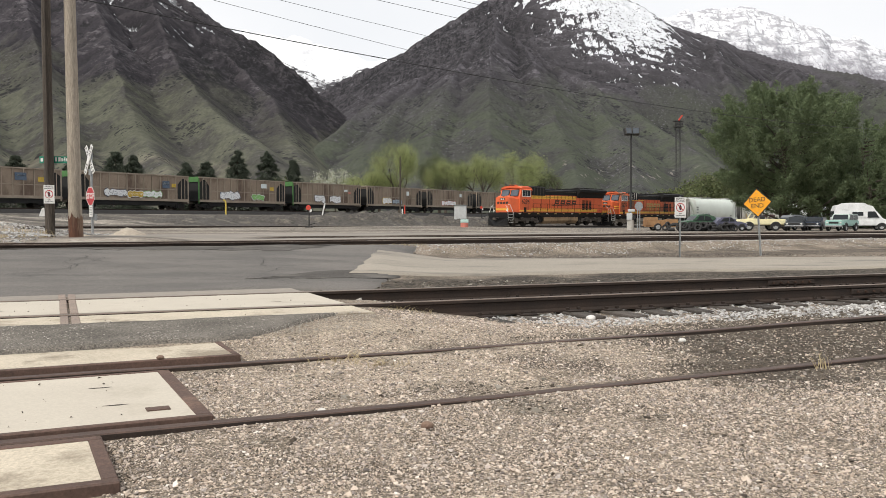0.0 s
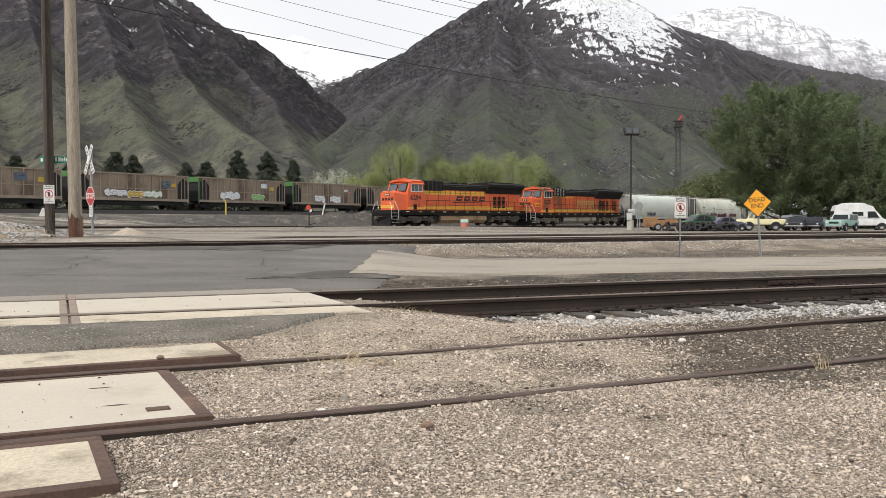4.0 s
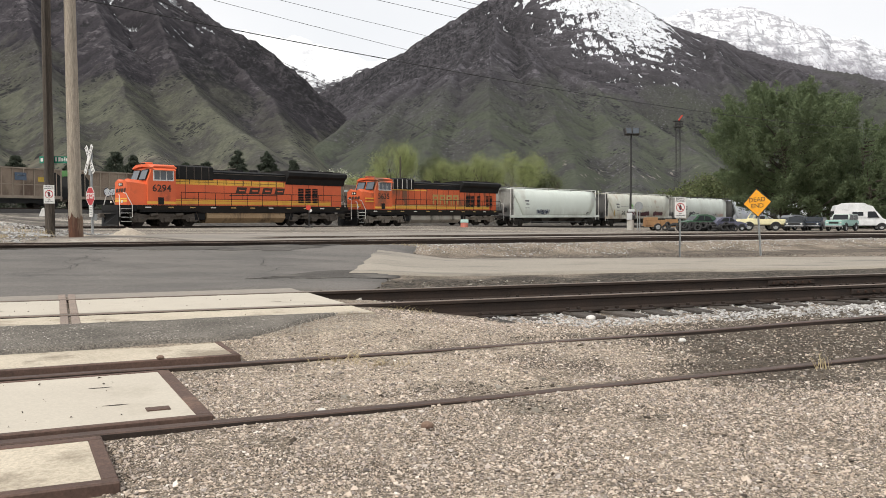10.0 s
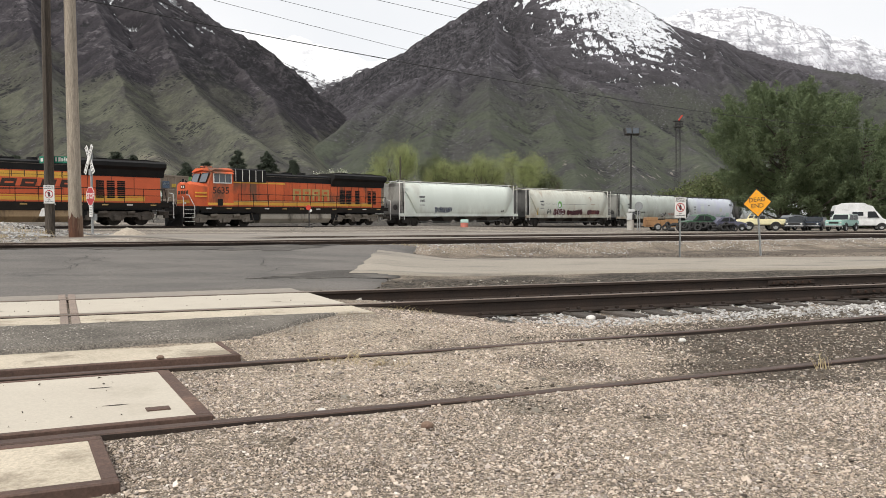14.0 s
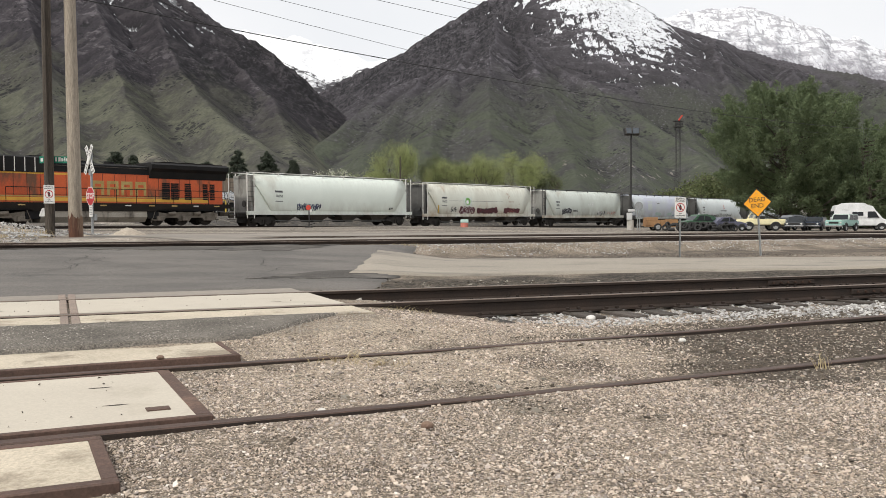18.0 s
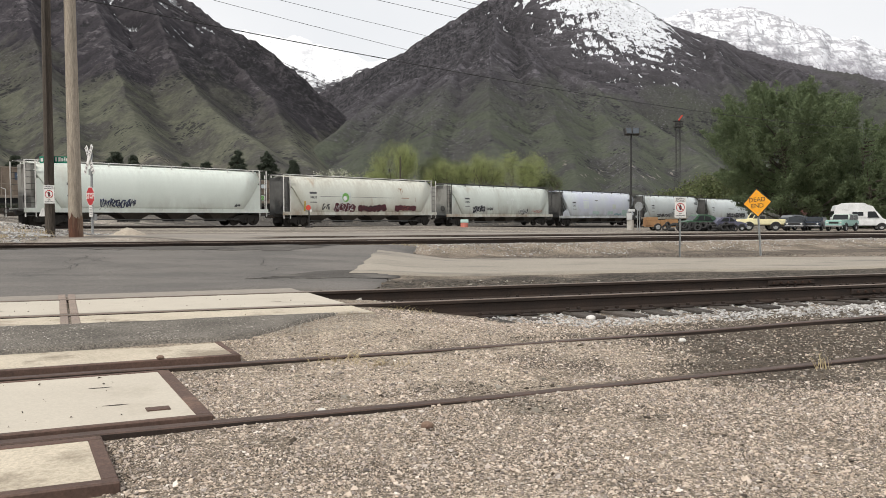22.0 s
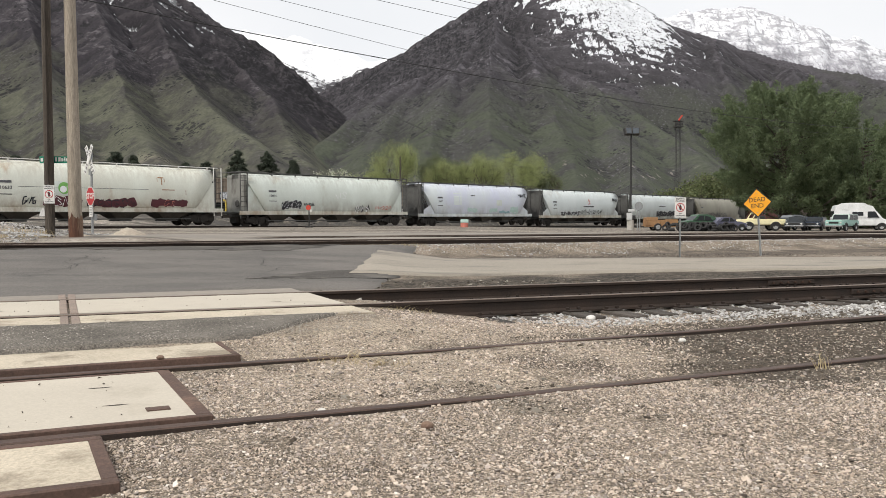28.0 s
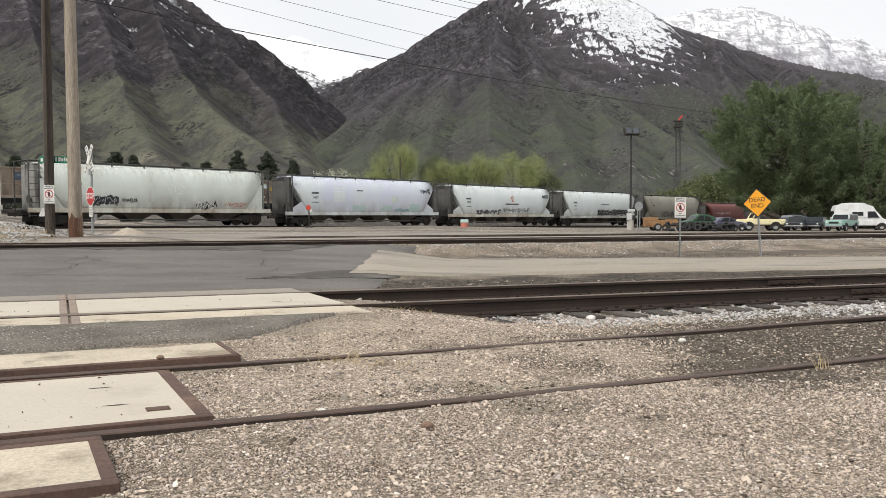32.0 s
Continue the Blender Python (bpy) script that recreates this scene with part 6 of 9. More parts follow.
        part("outlet_gate", bm, CAR_DARK, ch)
    bm = bmesh.new()
    tube(bm, [(-bot + 0.3, 1.35, 0.5), (bot - 0.3, 1.35, 0.5)], 0.035)
    part("brake_pipe", bm, CAR_DARK, e)
    for q in (-1, 1):
        # solid dark block added for brake gear and the shade between the wheels
        bm = bmesh.new()
        box(bm, min(q * (half - 1.0), q * (half - 4.1)), max(q * (half - 1.0), q * (half - 4.1)), -0.5, 0.5, 0.34, 0.86)
        part("brake_rigging", bm, CAR_TRUCK, e)
    freight_truck(e, half - 2.6, CAR_TRUCK)
    freight_truck(e, -half + 2.6, CAR_TRUCK)
    # writing as plain bars, number legible
    fx = ext(2.6) - 1.2
    for z0, z1 in ((2.86, 3.02), (2.10, 2.16)):
        bm = bmesh.new()
        side_plate(bm, surf, fx - 0.75, fx, z0, z1)
        part("reporting_mark", bm, INK["lettering"], body)
    if style.get("number"):
        letters_on("car_number", style["number"], 0.30, pose(fx - 0.4, surf(2.55) + 0.012, 2.55) @ SIDE, INK["lettering"], body)
    for name, col, args in style.get("patches", ()):
        bm = bmesh.new()
        side_plate(bm, surf, *args)
        part(name, bm, INK.get(col) or WHITES[col], body)
    for col, x0, x1, z0, z1, n, seed in style.get("blocks", ()):
        block_letters(body, INK[col], "%s filled graffiti letter" % col, surf, x0, x1, z0, z1, n, seed)
    for col, cx, cz, r in style.get("discs", ()):
        bm = bmesh.new()
        vs = [bm.verts.new((cx + r * math.cos(i * math.pi / 10), surf(cz + r * math.sin(i * math.pi / 10)) + 0.022, cz + r * math.sin(i * math.pi / 10))) for i in range(20)]
        bm.faces.new(vs)
        part("company_disc", bm, INK[col], body)
    for col, x0, x1, z0, z1, seed, letters, thick in style.get("tags", ()):
        graffiti(body, INK[col], "%s sprayed graffiti" % col, surf, x0, x1, z0, z1, seed, thick, letters, 0.045 if col == "white" else 0.036)
    return e


def tag_pair(cols, x0, x1, z0, z1, seed, letters, thick=0.07):
    return [(cols[0], x0, x1, z0, z1, seed, letters, thick), (cols[1], x0 + 0.04, x1 + 0.04, z0 + 0.03, z1 - 0.03, seed + 1, letters, thick * 0.5)]


CARS = [
    (locomotive("6294", False), 7.35, 0.533),
    (locomotive("5635", True), 29.30, 0.533),
]
specs = [
    (WHITES["chalk"], "white covered hopper car with blue graffiti tag", dict(number="10853", pale=True, sheet=True, sill=WHITES["chalk"], end=END_GREY,
        tags=tag_pair(("blue", "blue"), 1.9, 4.4, 1.4, 1.95, 5, 7, 0.05) + [("lettering", 3.6, 5.8, 1.06, 1.24, 9, 7, 0.016), ("lettering", -0.9, 0.9, 1.06, 1.24, 10, 6, 0.016), ("lettering", -5.2, -3.0, 1.06, 1.24, 11, 7, 0.016), ("black", -6.6, -6.1, 1.5, 1.66, 12, 2, 0.04)])),
    (WHITES["rusty"], "dirty white covered hopper car with rust and maroon graffiti", dict(number="10633", pale=True, sheet=True, sill=WHITES["rusty"], end=CAR_DARK,
        patches=[("logo_patch", "grey", (2.0, 3.3, 2.1, 3.05)), ("rust_streak", "rust", (-4.4, -3.95, 3.5, 3.58)), ("rust_streak", "rust", (-5.2, -4.2, 2.62, 2.68)), ("rust_streak", "rust", (-4.25, -4.18, 3.0, 3.5)), ("rust_streak", "rust", (-4.45, -4.41, 3.2, 3.5)), ("rust_streak", "rust", (-6.1, -6.06, 2.3, 2.7)), ("rust_streak", "rust", (-3.9, -3.87, 3.25, 3.5)),
                 ("seam_stain", "lettering", (-3.2, 5.5, 2.63, 2.655)), ("yellow_panel", "yellow", (7.05, 7.2, 1.35, 2.2))],
        blocks=[("maroon", 1.5, 3.9, 1.36, 2.05, 4, 21), ("maroon", -2.2, 1.2, 1.34, 1.95, 6, 22), ("maroon", -6.2, -3.4, 1.34, 1.95, 5, 23)], discs=[("green", 2.65, 2.6, 0.40), ("white", 2.72, 2.52, 0.22)],
        tags=[("white", 1.7, 4.0, 1.4, 1.95, 24, 4, 0.022), ("black", -2.2, 1.2, 1.4, 1.85, 25, 6, 0.022), ("salmon", -5.2, -4.4, 1.5, 1.85, 26, 2, 0.015), ("black", 4.4, 5.3, 1.5, 2.0, 8, 3, 0.04)])),
    (WHITES["grey"], "grimy pale grey covered hopper car with black graffiti", dict(number="10891", sheet=True, blocks=[("black", 3.4, 5.4, 1.5, 2.15, 5, 41)], sill=WHITES["rusty"], end=END_GREY,
        tags=tag_pair(("black", "black"), 2.0, 3.1, 1.75, 2.0, 31, 4, 0.03) + [("white", 3.4, 5.4, 1.55, 2.1, 44, 5, 0.014)] + tag_pair(("black", "white"), -4.2, -2.6, 1.25, 1.8, 33, 3, 0.07) + [("white", -1.6, -0.4, 2.4, 2.95, 35, 2, 0.03), ("salmon", -7.0, -5.0, 1.5, 1.8, 36, 5, 0.03)])),
    (WHITES["lilac"], "lilac-white covered hopper car with mint paint patches", dict(number="3607", ribs=True, blocks=[("mint", 0.6, 2.0, 1.4, 1.95, 2, 61), ("mint", -2.8, -1.6, 1.4, 1.9, 2, 62), ("mint", -6.4, -5.2, 1.3, 2.2, 2, 63), ("teal", -5.0, -3.2, 1.35, 1.6, 4, 64)], sill=WHITES["cool"], end=CAR_DARK,
        patches=[("paint_patch", "grey", (-3.6, -2.7, 2.2, 2.8)), ("paint_patch", "lettering", (0.8, 1.5, 3.2, 3.3)), ("paint_patch", "cool", (3.0, 4.2, 2.2, 3.5))],
        tags=[("black", -8.0, -6.7, 3.15, 3.55, 41, 4, 0.05)])),
    (WHITES["cool"], "white covered hopper car with red mark and scribbled graffiti", dict(number="5399", sill=WHITES["rusty"], end=CAR_DARK,
        patches=[("company_mark", "lettering", (-2.3, 0.1, 2.35, 2.5))],
        tags=[("salmon", -1.5, -0.8, 2.7, 3.3, 51, 1, 0.06), ("black", -4.2, 1.0, 1.5, 2.0, 52, 9, 0.035), ("lettering", 1.0, 5.0, 1.35, 1.75, 53, 8, 0.09), ("black", -8.0, -6.8, 3.2, 3.55, 54, 4, 0.05)])),
    (WHITES["cool"], "pale covered hopper car with black and cyan graffiti lettering", dict(number="5412", sill=WHITES["grey"], end=CAR_DARK,
        patches=[("company_mark", "lettering", (-1.6, 0.4, 2.75, 2.85))], blocks=[("black", -6.4, 1.2, 1.35, 2.1, 8, 65)],
        tags=tag_pair(("black", "white"), -6.4, 1.2, 1.45, 2.0, 61, 8, 0.03))),
    (WHITES["beige"], "grey-beige covered hopper car with dull graffiti", dict(sill=WHITES["beige"], end=CAR_DARK, tags=[("lettering", -3, 4, 1.4, 2.1, 71, 9, 0.08)])),
    (WHITES["red"], "low dull red covered hopper car", dict(k=0.84, L=18.0, sill=WHITES["red"], tags=[("white", -1, 4.5, 1.9, 2.2, 75, 6, 0.02)])),
    (WHITES["brown"], "low brown covered hopper car", dict(k=0.84, L=18.0, sill=WHITES["brown"])),
    (WHITES["brown"], "low brown covered hopper car", dict(k=0.84, L=18.0, sill=WHITES["brown"])),
]
off = 40.5
for paint, label, style in specs:
    L = style.get("L", 20.02)
    CARS.append((hopper(paint, label, style), off + L / 2, 0.457))
    off += L

# ---- parked coal cars on the bench ----
COAL_BODY = mat("dusty_brown_grey_car_steel", (0.30, 0.235, 0.175), (0.215, 0.165, 0.124), 0.5, 0.85, 0, 0.05, 20, 0.25, (0.125, 0.086, 0.062), 0.45, 0.57, stretch=(1, 1, 0.4))
COAL_RIB = mat("pale_rib_steel", (0.36, 0.30, 0.235), (0.27, 0.222, 0.172), 1, 0.85, 0, 0, 20, 0.15)
COAL_DARK = mat("coal_black_steel_and_shade", (0.012, 0.012, 0.012), (0.02, 0.02, 0.019), 1, 0.9, 0, 0.1, 30, 0.3)
CAR_GREEN = mat("green_end_paint", (0.07, 0.20, 0.05), (0.055, 0.15, 0.045), 1, 0.7)
LABEL_BLUE = mat("blue_grey_label", (0.10, 0.14, 0.2), None, 3, 0.7)


def coal_car(seed, green, tags, pale):
    e = thing("coal_car", pose(0, 0, 0), "dusty brown ribbed open-top coal car" + (" with green end" if green else "") + " carrying graffiti", "coal car", "parked coal cars")
    bm = bmesh.new()
    box(bm, -7.2, 7.2, -1.5, 1.5, 1.25, 4.15)
    body = part("tub", bm, COAL_BODY, e)
    bm = bmesh.new()
    for s in (-1, 1):
        box(bm, -7.35, 7.35, min(s * 1.46, s * 1.6), max(s * 1.46, s * 1.6), 4.1, 4.25)
    for q in (-1, 1):
        box(bm, min(q * 7.2, q * 7.35), max(q * 7.2, q * 7.35), -1.46, 1.46, 4.1, 4.25)
    part("top_chord", bm, COAL_RIB, e)
    bm = bmesh.new()
    for s in (-1, 1):
        box(bm, -7.35, 7.35, min(s * 1.35, s * 1.56), max(s * 1.35, s * 1.56), 1.0, 1.3)
    part("side_sill", bm, COAL_RIB, e)
    bm = bmesh.new()
    prism(bm, [(-6.0, 1.0), (-5.4, 0.5), (5.4, 0.5), (6.0, 1.0)], -1.3, 1.3)
    part("belly", bm, COAL_DARK, e)
    for q in (-1, 1):
        # end face coloured black for the shade in the gap between cars
        bm = bmesh.new()
        prism(bm, [(-1.46, 1.1), (-1.46, 3.2), (-1.2, 3.75), (1.2, 3.75), (1.46, 3.2), (1.46, 1.1)], min(q * 7.2, q * 7.3), max(q * 7.2, q * 7.3), 'x')
        part("end_sheet", bm, COAL_DARK, e)
        if green and q > 0:
            bm = bmesh.new()
            box(bm, 7.36, 7.39, -1.5, 1.5, 3.6, 4.25)
            part("end_band", bm, CAR_GREEN, e, "green painted end band")
        bm = bmesh.new()
        box(bm, min(q * 7.2, q * 8.1), max(q * 7.2, q * 8.1), -0.15, 0.15, 0.75, 1.0)
        part("coupler", bm, BOGIE, e)
        for s in (-1, 1):
            bm = bmesh.new()
            box(bm, min(q * 7.2, q * 7.36), max(q * 7.2, q * 7.36), min(s * 1.46, s * 1.56), max(s * 1.46, s * 1.56), 0.8, 4.15)
            part("corner_post", bm, CAR_GREEN if green and q > 0 else COAL_RIB, e)
    for s in (-1, 1):
        for i in range(13):
            x = -6.6 + i * 1.1
            bm = bmesh.new()
            box(bm, x - 0.05, x + 0.05, min(s * 1.5, s * 1.57), max(s * 1.5, s * 1.57), 1.3, 4.1)
            part("side_post", bm, COAL_RIB, body)
        bm = bmesh.new()
        box(bm, -5.6, 5.6, min(s * 1.5, s * 1.545), max(s * 1.5, s * 1.545), 2.42, 2.5)
        part("side_rail", bm, COAL_RIB, body)
        for q in (-1, 1):
            # black plate in place of the shaded open end bay under the slope sheet
            bm = bmesh.new()
            prism(bm, [(q * 7.18, 1.32), (q * 7.18, 3.5), (q * 6.75, 3.85), (q * 6.35, 3.85), (q * 5.75, 3.1), (q * 5.75, 1.32)], min(s * 1.575, s * 1.585), max(s * 1.575, s * 1.585))
            bay = part("end_bay", bm, COAL_DARK, e)
            for x in (6.25, 6.75):
                bm = bmesh.new()
                box(bm, q * x - 0.04, q * x + 0.04, min(s * 1.586, s * 1.62), max(s * 1.586, s * 1.62), 1.2, 3.9)
                part("bay_post", bm, COAL_RIB, bay)
    for col, x0, x1, z0, z1 in pale:
        bm = bmesh.new()
        side_plate(bm, lambda z: 1.57, x0, x1, z0, z1)
        part("stencil_panel", bm, col, body)
    for col, edge, x0, x1, z0, z1, letters, sd in tags:
        block_letters(body, INK[edge], "%s graffiti outline" % edge, lambda z: 1.575, x0 - 0.06, x1 + 0.06, z0 - 0.07, z1 + 0.07, letters, sd)
        block_letters(body, INK[col], "%s filled graffiti letter" % col, lambda z: 1.60, x0, x1, z0, z1, letters, sd)
        graffiti(body, INK[edge], "%s sprayed graffiti line" % edge, lambda z: 1.60, x0, x1, z0 + 0.2, z1 - 0.2, sd, 0.014, letters, 0.05)
    freight_truck(e, 5.9, COAL_DARK)
    freight_truck(e, -5.9, COAL_DARK)
    return e


gond = [
    (False, [], []),
    (False, [], [(LABEL_BLUE, -3.6, -2.4, 2.9, 3.7), (INK["yellow"], -5.6, -4.8, 2.8, 3.3), (WHITES["cool"], -3.4, -2.6, 3.3, 3.5)]),
    (True, [("white", "blue", 1.2, 3.9, 1.45, 2.25, 5, 83), ("yellow", "white", -0.9, 1.0, 1.45, 2.15, 4, 85), ("white", "green", -3.4, -1.0, 1.45, 2.15, 5, 86)],
     [(LABEL_BLUE, -4.6, -3.6, 2.6, 3.5), (WHITES["cool"], -4.5, -3.7, 3.0, 3.3), (INK["yellow"], -5.5, -4.9, 2.75, 3.2)]),
    (True, [("white", "blue", 0.9, 4.0, 1.45, 2.5, 4, 87), ("green", "white", -3.4, -1.4, 1.5, 2.2, 3, 89)], [(WHITES["cool"], -3.9, -2.9, 3.1, 3.7), (INK["yellow"], -5.2, -4.5, 2.8, 3.3)]),
    (True, [("white", "lettering", 0.9, 2.9, 1.4, 2.35, 3, 91), ("white", "lettering", -2.6, -0.2, 1.4, 2.4, 4, 93)], [(WHITES["cool"], -4.2, -3.4, 3.1, 3.4), (INK["salmon"], -4.9, -4.4, 2.8, 3.1)]),
    (False, [("white", "yellow", 1.2, 3.4, 1.4, 2.35, 4, 95), ("cool_blue", "lettering", -1.6, 0.8, 1.45, 2.1, 4, 96)], [(WHITES["cool"], -3.6, -2.9, 2.9, 3.6)]),
    (False, [("white", "salmon", -1.6, 2.8, 1.45, 2.15, 7, 97)], [(WHITES["cool"], -3.6, -2.9, 3.0, 3.6)]),
    (False, [], []),
]
for i, (green, tags, pale) in enumerate(gond):
    e = coal_car(i, green, tags, pale)
    a = -15.9 + 16.2 * (i - 5.0)
    e.matrix_basis = T5.spot(a, 0, t5_z(a)) @ pose(0, 0, 0, 0, 0, 180)
# ---- trees ----
BARK = mat("grey_brown_bark", (0.10, 0.08, 0.062), (0.065, 0.052, 0.042), 3, 0.95, 0, 0.8, 20, 0.4)
LEAF_DARK = island_mat("elm_leaves", [(0.112, 0.148, 0.078), (0.137, 0.174, 0.090), (0.162, 0.202, 0.105), (0.125, 0.162, 0.084), (0.185, 0.224, 0.118)], 0.85, 0.55, 0.45, 0.36)
LEAF_SPRING = island_mat("spring_leaves", [(0.25, 0.285, 0.12), (0.30, 0.34, 0.145), (0.355, 0.395, 0.17), (0.275, 0.31, 0.13)], 0.8, 0.5, 0.6, 0.4)
LEAF_OLIVE = island_mat("olive_leaves", [(0.07, 0.092, 0.04), (0.12, 0.145, 0.06), (0.165, 0.185, 0.08), (0.09, 0.105, 0.05)], 0.7, 0.25, 2.0, 0.3)
NEEDLE = island_mat("dark_needles", [(0.050, 0.060, 0.044), (0.062, 0.075, 0.053), (0.074, 0.088, 0.062), (0.055, 0.067, 0.048)], 0.95, 0.4, 1.0, 0.2)
BLOSSOM = island_mat("white_blossom", [(0.5, 0.5, 0.42), (0.62, 0.62, 0.55), (0.36, 0.38, 0.26), (0.28, 0.32, 0.18)], 0.8, 0.2, 3.0, 0.25)


def leaf_cards(name, centres, sizes, material, parent, seed, droop=0.0):
    """Many small bent leaf clumps, each a pair of triangles folded along its middle."""
    rg = np.random.default_rng(seed)
    n = len(centres)
    a = rg.normal(size=(n, 3))
    a[:, 2] -= droop
    a /= np.linalg.norm(a, axis=1)[:, None]
    b = np.cross(a, rg.normal(size=(n, 3)))
    b /= np.linalg.norm(b, axis=1)[:, None]
    c = np.cross(a, b)
    s = sizes[:, None]
    v = np.stack([centres - a * s, centres + b * s * 0.55 + c * s * 0.2, centres + a * s, centres - b * s * 0.55 + c * s * 0.2], 1)
    f = (np.array([(0, 1, 2), (0, 2, 3)])[None] + 4 * np.arange(n)[:, None, None]).reshape(-1)
    me = bpy.data.meshes.new(name)
    me.vertices.add(n * 4)
    me.vertices.foreach_set("co", v.reshape(-1))
    me.loops.add(len(f))
    me.loops.foreach_set("vertex_index", f)
    me.polygons.add(len(f) // 3)
    me.polygons.foreach_set("loop_start", np.arange(0, len(f), 3))
    me.polygons.foreach_set("loop_total", np.full(len(f) // 3, 3))
    me.update()
    me.validate()
    me.materials.append(material)
    ob = new(name, me)
    ob.parent = parent
    return ob


def broadleaf(x, y, z, height, spread, n, leaf, material, label, seed, base=0.25, trunk_r=0.3, density=1.0, squash=1.0, forks=4, spray=0.13):
    """Trunk, forking limbs and a ragged crown of leaf clumps gathered round the limb ends."""
    rr = random.Random(seed)
    rg = np.random.default_rng(seed)
    e = thing("tree", pose(x, y, z), label, "tree")
    bm = bmesh.new()
    ends = []

    def grow(p, d, length, r, depth):
        q = p + d * length
        rod(bm, p, q, r, r * 0.7, n=6 if depth > 1 else 5, caps=False)
        if depth == 0 or r < 0.02:
            ends.append(q)
            return
        ends.append(p.lerp(q, 0.7)) if depth < 3 else None
        for k in range(rr.choice((2, 3, 3))):
            turn = Vector((rr.uniform(-1, 1), rr.uniform(-1, 1), rr.uniform(-0.25, 0.75)))
            grow(q, (d * 0.75 + turn * 0.75).normalized(), length * rr.uniform(0.62, 0.82), r * 0.62, depth - 1)
    top = height * base
    rod(bm, (0, 0, -0.4), (0.1, 0, top), trunk_r * 1.25, trunk_r, n=9, caps=False)
    for k in range(4):
        a = k * 1.57 + rr.uniform(-0.4, 0.4)
        d = Vector((math.cos(a) * 0.65, math.sin(a) * 0.65, rr.uniform(0.6, 1.0))).normalized()
        grow(Vector((0.1, 0, top)), d, height * 0.22, trunk_r * 0.6, forks)
    xs = [abs(v.x) for v in ends]
    zs = [v.z for v in ends]
    kx = spread / max(0.1, sorted(xs)[int(len(xs) * 0.93)])
    kz = (height * 0.97 - top) / max(0.1, (max(zs) - top))
    for v in bm.verts:
        w = max(0.0, min(1.0, (v.co.z - top * 0.6) / (top * 0.6)))
        v.co.x *= 1 + (kx - 1) * w
        v.co.y *= 1 + (kx - 1) * w
        v.co.z = v.co.z if v.co.z < top else top + (v.co.z - top) * kz
    part("trunk", bm, BARK, e)
    P = np.array([(v.x * kx, v.y * kx, top + (v.z - top) * kz if v.z > top else v.z) for v in ends])
    pick = rg.integers(0, len(P), n)
    off = rg.normal(size=(n, 3)) * np.array([spread * spray, spread * spray, height * spray * 0.43])
    c = P[pick] + off
    c[:, 2] -= np.abs(rg.normal(size=n)) * height * 0.05 * squash
    keep = np.array([noise.noise((p[0] * 0.55, p[1] * 0.55, p[2] * 0.55 + seed)) > -0.22 / density for p in c])
    c = c[keep]
    leaf_cards("crown", c, rg.uniform(0.6, 1.35, len(c)) * leaf, material, e, seed, 0.3)
    return e


def conifer(x, y, z, height, spread, seed, n=15000):
    rg = np.random.default_rng(seed)
    e = thing("conifer", pose(x, y, z), "dark green spruce with drooping boughs behind the tracks", "conifer", "spruces behind the coal cars")
    bm = bmesh.new()
    rod(bm, (0, 0, -0.3), (0, 0, height), 0.18, 0.02, n=7)
    part("trunk", bm, BARK, e)
    k = 62
    ang, lev, ln = rg.uniform(0, 6.28, k * 3), rg.uniform(0.06, 0.97, k * 3), rg.uniform(0.65, 1.1, k * 3)
    pick = rg.integers(0, k * 3, n)
    t = rg.uniform(0.08, 1, n) ** 0.7
    R = spread * (1.03 - lev[pick]) ** 0.8 * ln[pick] * np.clip(0.85 + 2.2 * lev[pick], 0, 1)
    c = np.stack([np.cos(ang[pick]) * R * t, np.sin(ang[pick]) * R * t, height * lev[pick] - 0.28 * R * t + 0.1], 1)
    c += rg.normal(size=(n, 3)) * np.array([0.16, 0.16, 0.13])
    c[:, 2] = np.maximum(c[:, 2], 0.2)
    leaf_cards("crown", c, rg.uniform(0.09, 0.19, n), NEEDLE, e, seed, 0.4)
    return e


def gz3(x, y):
    return ground_z(x, y) - 0.05


